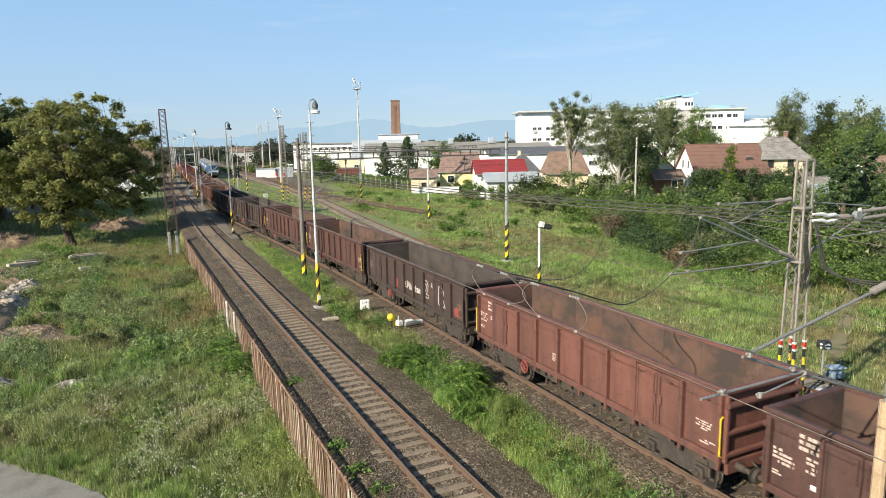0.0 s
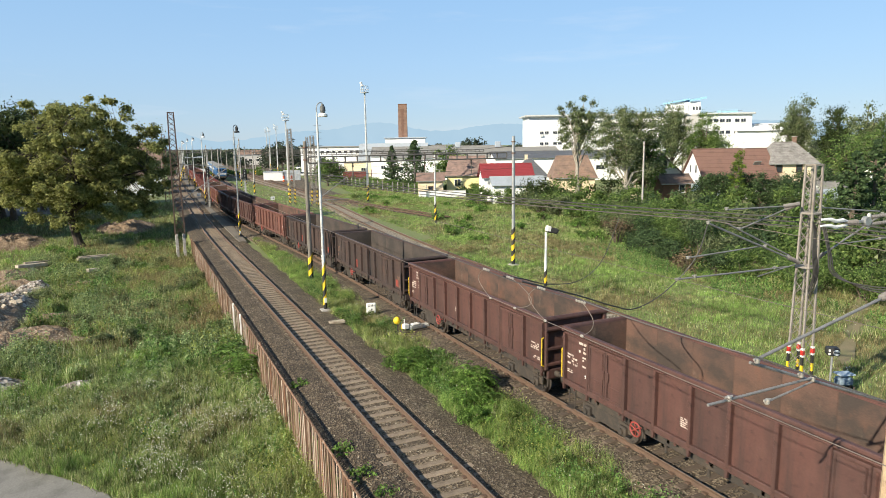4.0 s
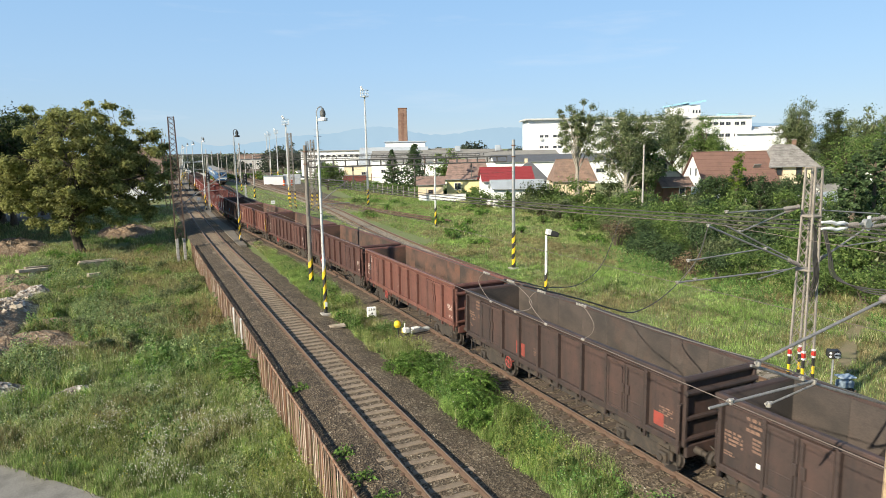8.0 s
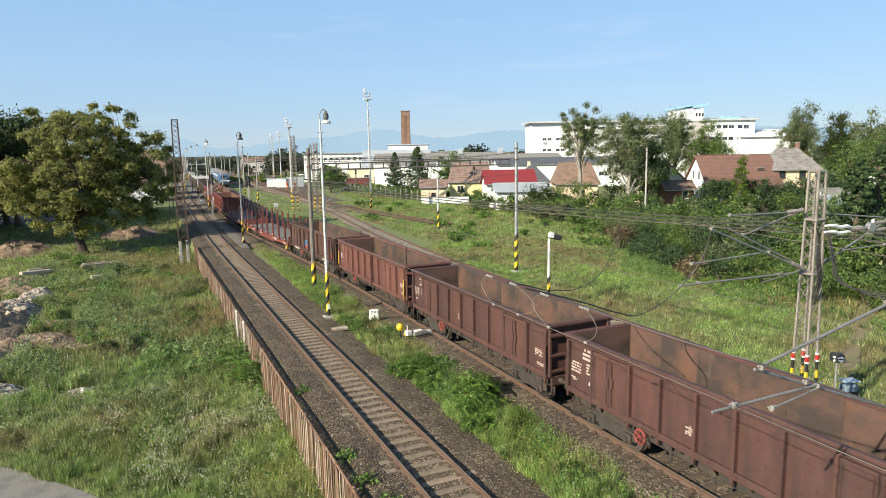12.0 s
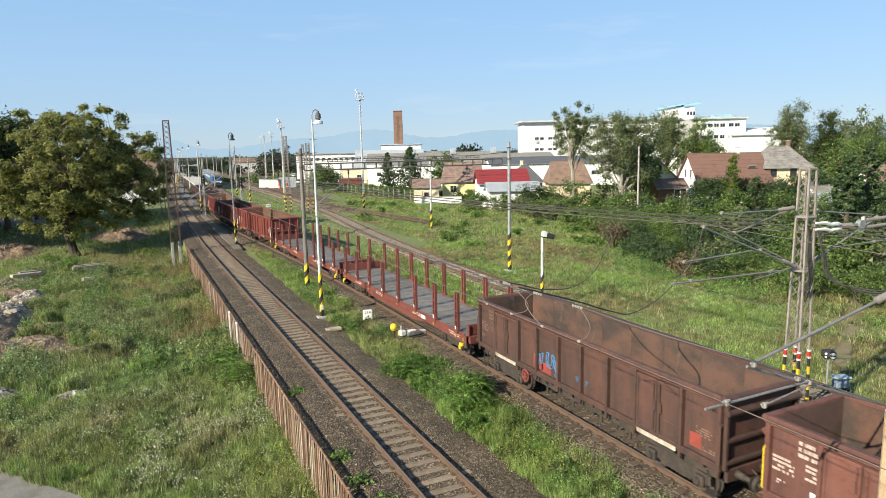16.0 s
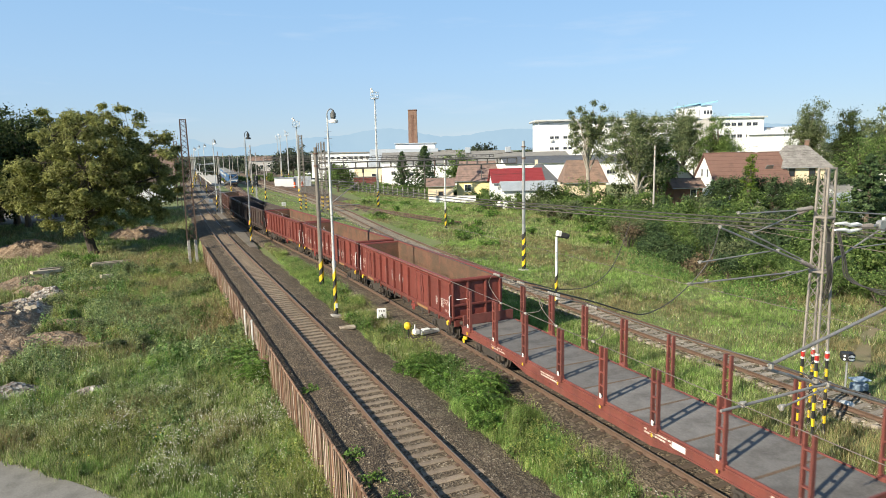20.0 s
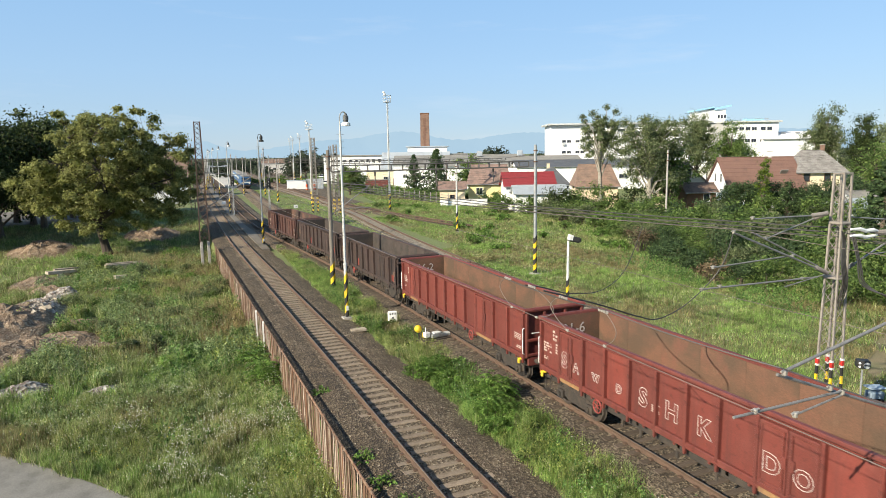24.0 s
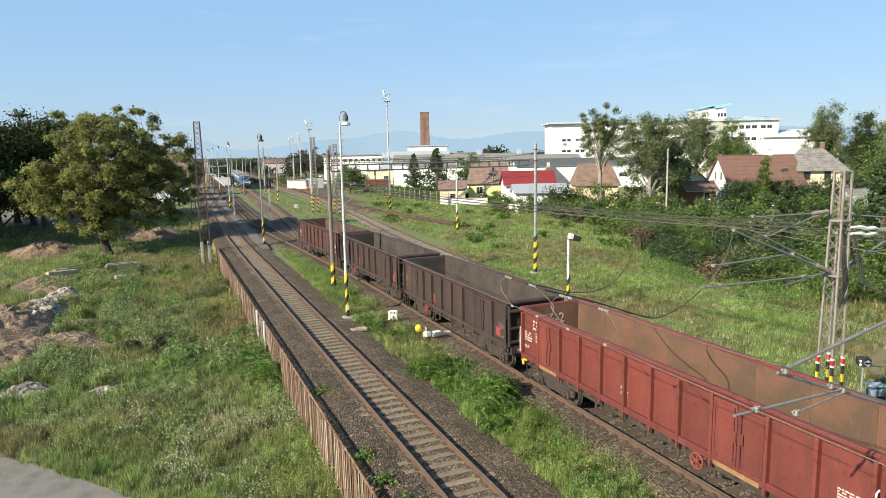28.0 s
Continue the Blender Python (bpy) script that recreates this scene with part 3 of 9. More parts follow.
def open_wagon(kind, length, posts, seed, inside, marks):
    """A bogie open wagon with ribbed steel sides, two pairs of doors a side and empty inside; origin on the rails at its middle."""
    rng = random.Random(seed)
    paint, tone = PAINT[kind]
    body, half, top, floor = length - 1.24, 1.38, 3.24 if kind == "fresh" else 3.2, 1.24
    e = body / 2
    w = thing("open_wagon", pose(0, 0, 0), tone + " empty open freight wagon with ribbed steel sides", "freight wagon", "wagons of the freight train")
    key = "%s%.2f" % (kind, length)

    part("underframe", made("underframe|" + key, GRIME, lambda s: (s.cbox((0, 0, 1.0), (0.5, body, 0.3), 0.03), [s.cbox((x, 0, 1.02), (0.1, body, 0.34), 0.02) for x in (-1.2, 1.2)], [s.cbox((x, 0, 0.86), (0.08, body - 5.2, 0.2), 0.02) for x in (-0.75, 0.75)], [s.rod((x, -e + 3.2, 0.62), (x, e - 3.2, 0.66), 0.035, None, 6) for x in (-0.3, 0.45)], [s.cbox((-1.0, y, 0.72), (0.06, 0.1, 0.5), 0.01) for y in (-2.6, -1.2, 0.3, 1.9, 2.8)], [s.cbox((0, y, 1.04), (2.5, 0.14, 0.22), 0.02) for y in np.linspace(-e + 0.1, e - 0.1, 9)], s.rod((-0.5, 0.8, 0.72), (-0.5, 1.7, 0.72), 0.2, None, 12), s.cbox((0.6, -0.7, 0.75), (0.5, 0.6, 0.35), 0.04))), GRIME, w)
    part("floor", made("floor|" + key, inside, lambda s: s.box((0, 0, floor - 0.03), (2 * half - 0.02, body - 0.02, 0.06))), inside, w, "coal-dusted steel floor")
    # side walls: an outer and an inner plate with a thickness between
    for sx in (-1, 1):
        edges = [-e] + [-e + body * q for q in posts[0][1:-1]] + [e]
        for a, b in zip(edges, edges[1:]):
            part("side_panel", made("side_panel|%s%.3f" % (key, b - a), paint, lambda s: s.box((0, 0, (floor + top) / 2), (0.03, b - a - 0.004, top - floor))), paint, w, "", pose(sx * (half - 0.045), (a + b) / 2, 0))
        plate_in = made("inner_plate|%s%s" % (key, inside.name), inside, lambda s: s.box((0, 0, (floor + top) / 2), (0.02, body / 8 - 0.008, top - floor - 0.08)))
        for i in range(8):
            part("inner_plate", plate_in, inside, w, "", pose(sx * (half - 0.075), (i - 3.5) * body / 8, 0))
        part("top_rail", made("top_rail%d|%s" % (sx, key), paint, lambda s: (s.cbox((sx * (half + 0.035), 0, top), (0.17, body + 0.06, 0.12), 0.025), s.cbox((sx * (half + 0.03), 0, top - 0.16), (0.07, body, 0.05), 0.015))), paint, w)
        part("side_sill", made("side_sill%d|%s" % (sx, key), paint, lambda s: s.cbox((sx * (half + 0.03), 0, floor + 0.05), (0.12, body, 0.2), 0.02)), paint, w)
    post = made("post|" + key, paint, lambda s: (s.cbox((0.02, 0, (floor + top) / 2 - 0.05), (0.17, 0.1, top - floor - 0.2), 0.015), s.slab([(-0.055, 0.0), (0.055, 0.0), (0.03, -0.22), (-0.03, -0.22)], 0.08, Matrix(((0, 0, 1, 0.01), (1, 0, 0, 0), (0, 1, 0, floor), (0, 0, 0, 1))))))
    # two door leaves between each marked pair of posts
    ys = [-e + body * p for p in posts[0]]
    for sx in (-1, 1):
        for y in ys:
            part("side_post", post, paint, w, "", pose(sx * (half + 0.01), y, 0, 0, 0, 0 if sx > 0 else 180))
    for a, b in posts[1]:
        a, b = -e + body * a, -e + body * b
        wd = (b - a - 0.16) / 2
        leaf = made("door_leaf|%s%.2f" % (key, wd), paint, lambda s: (s.cbox((0.03, 0, (floor + top) / 2 - 0.04), (0.05, wd - 0.02, top - floor - 0.5), 0.01), [s.cbox((0.04, q * (wd / 2 - 0.035), (floor + top) / 2 - 0.04), (0.1, 0.07, top - floor - 0.36), 0.012) for q in (-1, 1)], s.cbox((0.04, 0, floor + 0.2), (0.088, wd - 0.02, 0.09), 0.012), s.cbox((0.04, 0, top - 0.26), (0.088, wd - 0.02, 0.09), 0.012), s.cbox((0.03, 0, floor + 0.62), (0.07, wd - 0.02, 0.06), 0.012)))
        lock = made("door_bar|" + key, paint, lambda s: (s.rod((0.09, 0, floor + 0.25), (0.09, 0, top - 0.3), 0.022, None, 6), s.cbox((0.1, 0.04, floor + 0.95), (0.05, 0.12, 0.3), 0.015)))
        if kind in ("dark", "fresh"):
            pale = THRESHOLD if kind == "dark" else OCHRE
            sill = made("door_threshold|%s%.2f" % (key, wd), pale, lambda s: s.box((0, 0, floor - 0.02), (0.012, 2 * wd - 0.1, 0.13)))
            part("door_threshold", sill, pale, w, "worn pale strip below the doors", pose(-half - 0.098, (a + b) / 2, 0))
        for sx in (-1, 1):
            for d in (-1, 1):
                door = part("door", leaf, paint, w, "", pose(sx * (half + 0.012), (a + b) / 2 + d * (wd / 2 + 0.012), 0, 0, 0, 0 if sx > 0 else 180))
                part("locking_bar", lock, paint, door, "", pose(0, (0.1 - wd / 2 if d * sx > 0 else wd / 2 - 0.1), 0))
    # ends: plate, two ribs, cap, corner posts
    for d in (-1, 1):
        turn = 0 if d > 0 else 180
        end = pose(0, d * e, 0, 0, 0, turn)
        part("end_wall", made("end_wall|" + key, paint, lambda s: s.box((0, -0.02, (floor + top) / 2), (2 * half - 0.04, 0.03, top - floor))), paint, w, "", end)
        part("end_cap", made("end_cap|" + key, paint, lambda s: s.rod((-half - 0.08, 0.05, top - 0.03), (half + 0.08, 0.05, top - 0.03), 0.1, None, 10)), paint, w, "", end)
        part("headstock", made("headstock|" + key, paint, lambda s: s.cbox((0, 0.0, 1.06), (2.5, 0.16, 0.36), 0.02)), paint, w, "", end)
        for z in ((floor + 0.1, floor + 0.72) if kind == "fresh" else (floor + 0.2, floor + 0.8)):
            part("end_rib", made("end_rib|" + key, paint, lambda s: s.cbox((0, 0.06, 0), (2 * half, 0.12, 0.13), 0.03)), paint, w, "", end @ pose(0, 0, z))
        if kind != "fresh":
            part("end_tube", made("end_tube|" + key, paint, lambda s: s.rod((-half, 0.1, top - 0.4), (half, 0.1, top - 0.4), 0.09, None, 10)), paint, w, "", end)
        for x in (-half + 0.06, half - 0.06) if kind != "fresh" else (-half + 0.06, -0.5, 0.5, half - 0.06):
            part("end_post", made("end_post|" + key, paint, lambda s: s.cbox((0, 0.055, (floor + top) / 2), (0.12, 0.11, top - floor), 0.02)), paint, w, "", end @ pose(x, 0, 0))
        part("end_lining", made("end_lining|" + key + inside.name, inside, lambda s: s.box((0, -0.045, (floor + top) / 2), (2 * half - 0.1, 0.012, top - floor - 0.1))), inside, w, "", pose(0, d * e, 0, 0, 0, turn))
        buffers(w, d * e, GRIME)
        part("footstep", made("footstep|e", GRIME, lambda s: (s.cbox((0, 0, 0.42), (0.3, 0.36, 0.03), 0.01), s.rod((0, -0.16, 0.42), (0, -0.16, 1.0), 0.02, None, 6), s.rod((0, 0.16, 0.42), (0, 0.16, 1.0), 0.02, None, 6))), GRIME, w, "", pose(-1.3, d * (e - 0.35), 0))
        if kind == "fresh":
            part("yellow_step", made("yellow_step|f", YELLOW, lambda s: (s.cbox((0, 0, 0), (0.08, 0.22, 0.12), 0.02), s.cbox((-0.04, 0.12, -0.14), (0.09, 0.14, 0.24), 0.03))), YELLOW, w, "yellow shunter's step bracket", pose(-half - 0.02, d * (e - 0.25), 1.16))
            part("end_handle", made("end_handle|f", WHITE, lambda s: s.tube([(0, 0, 0), (0, 0.08, 0.0), (0.5, 0.08, 0.0), (0.5, 0, 0)], 0.018)), WHITE, w, "white grab handle", end @ pose(0.65 if d < 0 else -1.15, 0.12, floor + 1.05))
        grip = YELLOW if seed in (1, 3, 4, 10) else (WHITE if kind == "fresh" else paint)
        part("grab_rail", made("grab_rail|" + grip.name, grip, lambda s: s.tube([(0.0, 0, 0.1), (-0.09, 0, 0.14), (-0.09, 0, 1.15), (0.0, 0, 1.2)], 0.02)), grip, w, "", pose(-half + 0.02 - 0.05, d * (e + 0.02), 1.3))
    bracket = made("sill_bracket|" + key, paint, lambda s: s.cbox((0, 0, floor - 0.06), (0.06, 0.08, 0.16), 0.015))
    for i in range(11):
        part("sill_bracket", bracket, paint, w, "", pose(-half - 0.035, -e + body * (i + 0.5) / 11, 0))
    for y in (-e + 1.85, e - 1.85):
        bogie(w, y)
    hw = part("handwheel", made("handwheel|r", WHEEL_RED, lambda s: (s.tube([(0, 0.22 * math.cos(a), 0.22 * math.sin(a)) for a in np.linspace(0, 2 * math.pi, 17)], 0.025), [s.rod((0, 0, 0), (0, 0.22 * math.cos(a), 0.22 * math.sin(a)), 0.015, None, 5) for a in (0.4, 1.45, 2.5, 3.55, 4.6, 5.65)], s.rod((0, 0, 0), (0.25, 0, 0), 0.03, None, 6))), WHEEL_RED, w, "red brake handwheel", pose(-half - 0.1, -e + body * posts[2], 0.98))
    marks(w, rng, half, e, body)
    return w


def stencils(w, rng, half, y, z, rows=4, width=0.9, height=0.07, material=None):
    """Rows of unreadable stencilled writing, each row one painted line."""
    for r in range(rows):
        ob = part("stencil", bars(rng, 1, width, height, 0), material or STENCIL, w, "faded white stencilled writing", pose(-half + 0.026, y, z - r * height * 1.7))
        ob["kind"] = "stuff"


def plate(w, half, y, z, wd, ht, material, label):
    part("painted_panel", Mesh().box((0, 0, 0), (0.008, wd, ht)), material, w, label, pose(-half + 0.026, y, z))


EAS_POSTS = ([0.004, 0.105, 0.245, 0.345, 0.45, 0.55, 0.655, 0.755, 0.895, 0.996], [(0.105, 0.245), (0.755, 0.895)], 0.71)
EANOS_POSTS = ([0.004, 0.095, 0.185, 0.305, 0.39, 0.47, 0.555, 0.64, 0.725, 0.81, 0.91, 0.996], [(0.185, 0.305), (0.81, 0.91)], 0.335)


def common_marks(w, rng, half, e, body, ink=None):
    stencils(w, rng, half, e - 0.75, 2.85, 3, 0.5, 0.085, ink)
    stencils(w, rng, half, e - 0.95, 2.38, 4, 0.28, 0.06, ink)
    stencils(w, rng, half, e - 0.12, 2.3, 4, 0.52, 0.06, ink)
    stencils(w, rng, half, e - 0.12, 1.75, 2, 0.3, 0.04, ink)
    stencils(w, rng, half, -e + 0.9, 2.1, 4, 0.5, 0.04, ink)
    stencils(w, rng, half, -e + 0.75, 1.6, 2, 0.5, 0.04, ink)
    plate(w, half, e - 1.15, 1.75, 0.12, 0.12, WHITE, "small white label")
    stencils(w, rng, half, 1.05, 1.98, 5, 0.32, 0.035, ink)


def dark_marks(w, rng, half, e, body):
    common_marks(w, rng, half, e, body, FADED)
    plate(w, half, e - 4.4, 1.72, 0.62, 0.5, PATCH_RED, "fresh red patch")
    plate(w, half, -e + 2.9, 1.75, 0.6, 0.45, PATCH_RED, "fresh red patch")
    plate(w, half, -e + 0.9, 1.7, 0.4, 0.4, PATCH_RED, "fresh red patch")


def flat_wagon(seed):
    """A long flat wagon with a plank deck, low end walls and eight pairs of stakes a side."""
    rng = random.Random(seed)
    length, half, deck = 19.9, 1.42, 1.27
    body = length - 1.24
    e = body / 2
    red = PAINT["flatred"][0]
    w = thing("stake_wagon", pose(0, 0, 0), "bright red empty flat wagon with tall steel stakes and grey deck", "freight wagon", "wagons of the freight train")
    part("underframe", made("underframe|flat", GRIME, lambda s: (s.cbox((0, 0, 0.98), (0.6, body, 0.36), 0.03), [s.cbox((0, y, 1.05), (2.5, 0.14, 0.2), 0.02) for y in np.linspace(-e + 0.1, e - 0.1, 13)], s.cbox((0.3, 1.0, 0.7), (0.8, 1.2, 0.3), 0.04), s.rod((-0.5, -1.6, 0.68), (-0.5, -0.4, 0.68), 0.2, None, 12))), GRIME, w)
    for sx in (-1, 1):
        part("sole_bar", made("sole_bar|f", red, lambda s: (s.box((0, 0, 1.08), (0.02, body, 0.3)), s.cbox((0, 0, 1.225), (0.1, body, 0.05), 0.01), s.cbox((0, 0, 0.93), (0.1, body, 0.05), 0.01), s.slab([(-5, 0.93), (-3.5, 0.68), (3.5, 0.68), (5, 0.93)], 0.03, Matrix(((0, 0, 1, -0.01), (1, 0, 0, 0), (0, 1, 0, 0), (0, 0, 0, 1)))))), red, w, "", pose(sx * half, 0, 0))
        part("hinged_side", made("hinged_side|f", red, lambda s: s.cbox((0, 0, deck + 0.0), (0.05, body - 0.4, 0.09), 0.01)), red, w, "", pose(sx * (half - 0.03), 0, 0))
    n = 8
    board = made("deck_sheet", DECK, lambda s: s.cbox((0, 0, 0), (2 * half - 0.12, body / n - 0.1, 0.05), 0.006))
    batten = made("deck_batten", BATTEN, lambda s: s.cbox((0, 0, 0), (2 * half - 0.12, 0.085, 0.056), 0.006))
    for i in range(n):
        part("deck_sheet", board, DECK, w, "", pose(0, -e + body * (i + 0.5) / n, deck - 0.02 + rng.uniform(-0.004, 0.004)))
        if i:
            part("deck_batten", batten, BATTEN, w, "", pose(0, -e + body * i / n, deck - 0.02))
    stake = made("stake", red, lambda s: ([s.cbox((0, y, 0.9), (0.14, 0.07, 1.9), 0.012) for y in (-0.115, 0.115)], [s.cbox((0.02, 0, z), (0.1, 0.19, 0.05), 0.01) for z in (0.12, 0.55, 1.0, 1.45)], s.cbox((0, 0, 0.02), (0.2, 0.32, 0.22), 0.02)))
    tag = made("stake_tag", WHITE, lambda s: s.cbox((0, 0, 0), (0.012, 0.09, 0.16), 0.003))
    mark = made("stake_mark", YELLOW, lambda s: s.cbox((0, 0, 0), (0.02, 0.05, 0.11), 0.004))
    for i in range(8):
        y = -e + body * (0.045 + 0.13 * i)
        for sx in (-1, 1):
            st = part("stake", stake, red, w, "", pose(sx * (half + 0.02), y, deck, 0, 0, 0 if sx > 0 else 180))
            part("tag", tag, WHITE, st, "small white tag", pose(0.085, -0.02, 0.2))
            part("marker", mark, YELLOW, st, "yellow marker plate", pose(0.11, 0.0, -0.17))
    for d in (-1, 1):
        part("end_flap", made("end_flap|f", red, lambda s: (s.cbox((0, 0, deck + 0.25), (2 * half - 0.1, 0.06, 0.5), 0.015), s.cbox((0, 0.05, 1.07), (2.6, 0.18, 0.36), 0.02), [s.cbox((x, 0.04, deck + 0.22), (0.1, 0.1, 0.5), 0.02) for x in (-1.3, -0.45, 0.45, 1.3)])), red, w, "", pose(0, d * e, 0, 0, 0, 0 if d > 0 else 180))
        buffers(w, d * e, GRIME)
        part("grab_rail", made("grab_rail|y", YELLOW, lambda s: (s.cbox((-0.03, 0, 0.78), (0.1, 0.3, 0.12), 0.02), s.cbox((-0.06, 0.1, 0.64), (0.08, 0.16, 0.22), 0.03), s.rod((0, -0.13, 0.8), (0, -0.13, 1.1), 0.02))), YELLOW, w, "yellow step bracket", pose(-half - 0.02, d * (e - 0.4), 0))
    for y in (-e + 2.0, e - 2.0):
        bogie(w, y)
    for y in (-7.6, -3.2, 2.5, 6.4):
        part("stencil", bars(rng, 2, 1.1, 0.055, 0.04), STENCIL, w, "white stencilled writing", pose(-half - 0.016, y, 1.14))["kind"] = "stuff"
    plate(w, half + 0.045, -4.6, 1.1, 0.5, 0.2, WHITE, "white data panel")
    return w


# front to rear: kind, length, and what is painted on it
TRAIN = []
at_zero = 10.4 - 14.1
ORDER = ["maroon", "red", "black", "maroon", "maroon", "black", "black", "red", "maroon", "maroon", "red", "dark", "flat", "flat", "fresh", "fresh", "fresh", "black", "black", "maroon"]
for i, kind in enumerate(ORDER):
    if kind == "flat":
        long, wagon = 19.9, flat_wagon(i)
    elif kind == "fresh":
        long, wagon = 15.74, open_wagon(kind, 15.70, EANOS_POSTS if i != 15 else (EANOS_POSTS[0], EANOS_POSTS[1], 0.745), i, INSIDE_RED, common_marks)
    else:
        long, wagon = 14.1, open_wagon(kind, 14.04, EAS_POSTS, i, INSIDE_BLACK if kind == "black" else INSIDE, dark_marks if kind in ("dark", "black") else common_marks)
    e = (long - 1.3) / 2
    if i == 2:
        for text, at, size, tilt in (("2", 0.335, 1.15, -4), ("T", 0.262, 1.1, -6), ("R", 0.18, 1.2, -3), ("x", 0.55, 0.55, 8), ("M", 0.515, 0.5, -8), ("a", 0.49, 0.5, 0), ("M", 0.45, 0.42, -6), ("z", 0.42, 0.45, 5), ("e", 0.4, 0.45, 0)):
            outlined(wagon, text, size, -e + 2 * e * at, 1.75, SCRAWL, "chalk-white sprayed letter", 0.02, tilt, proud=0.075 if 0.1 < at < 0.25 else -0.026)
        plate(wagon, 1.38, -e + 2 * e * 0.19, 1.55, 0.5, 0.4, PATCH_RED, "fresh red patch")
    if i == 15:
        for text, at, size in (("S", 0.885, 0.8), ("A", 0.835, 0.5), ("w", 0.765, 0.55), ("D", 0.68, 0.4), ("S", 0.6, 0.8), ("H", 0.515, 0.75), ("K", 0.43, 0.75), ("D", 0.275, 0.7), ("O", 0.215, 0.65), ("S", 0.1, 0.65)):
            outlined(wagon, text, size, -e + 2 * e * at, 1.75, SCRAWL, "white sprayed outline letter", 0.011, proud=0.075 if 0.185 < at < 0.305 or 0.81 < at < 0.91 else -0.026)
        lettering(wagon, "101-6", 0.6, -0.1, long / 2 - 0.71, 2.45, SCRAWL, "chalk number inside the end wall").rotation_euler = (radians(90), 0, 0)
    if i == 14:
        for text, at in (("L", 0.66), ("U", 0.575), ("O", 0.485), ("S", 0.4)):
            lettering(wagon, text, 0.95, -1.358, -e + 2 * e * at, 1.8, GREY_SPRAY, "grey sprayed letter")
        for text, at in (("R", 0.9), ("w", 0.87), ("L", 0.84), ("M", 0.12), ("E", 0.08)):
            outlined(wagon, text, 0.55, -e + 2 * e * at, 1.7, SCRAWL, "small white sprayed letter", 0.014)
    if i == 11:
        for text, at, size, tilt in (("w", 0.645, 0.7, 18), ("U", 0.6, 0.7, -8), ("J", 0.565, 0.8, 30), ("m", 0.47, 0.3, -6), ("u", 0.435, 0.3, -9)):
            outlined(wagon, text, size, -e + 2 * e * at, 1.7, BLUE_SPRAY, "blue sprayed scrawl", 0.03 if size > 0.5 else 0.01, tilt)
        plate(wagon, 1.38, -e + 2 * e * 0.615, 1.6, 0.6, 0.36, PATCH_RED, "fresh red patch")
    if i == 16:
        lettering(wagon, "716-2", 0.6, -0.1, long / 2 - 0.71, 2.45, SCRAWL, "chalk number inside the end wall").rotation_euler = (radians(90), 0, 0)
    TRAIN.append((wagon, at_zero + long / 2, long))
    at_zero += long


# ---- masts, lamps and signals ----
def ground_at(x, y):
    return LEVEL + (swell(x, y) if x <= 60 and -30 <= y <= 130 else 0.0)


def stripes(parent, x0, r, z0, z1, square=False, pitch=0.42):
    """Yellow and black slanted warning bands round the foot of a mast, each a part."""
    n = max(2, int((z1 - z0) / pitch))
    d = (z1 - z0) / n
    for i in range(n):
        col = YELLOW if i % 2 else BLACK
        s = Mesh()
        a, b, k = z0 + i * d, z0 + (i + 1) * d, 8
        lo = [(x0[0] + r * math.cos(2 * math.pi * j / k), x0[1] + r * math.sin(2 * math.pi * j / k), a + 0.5 * d * math.cos(2 * math.pi * j / k) * (i > 0)) for j in range(k)]
        hi = [(p[0], p[1], p[2] + (b - a) + (0 if i > 0 else 0.5 * d * math.cos(2 * math.pi * j / k))) for j, p in enumerate(lo)]
        s.add(lo + hi, [(j, (j + 1) % k, k + (j + 1) % k, k + j) for j in range(k)] + [tuple(range(k, 2 * k))])
        part("warning_band", s, col, parent)


LAMP_GREY = worn("dull grey lamp casting", (0.13, 0.135, 0.13), (0.08, 0.08, 0.08), 0.6, 0.2, 25, 2.0)


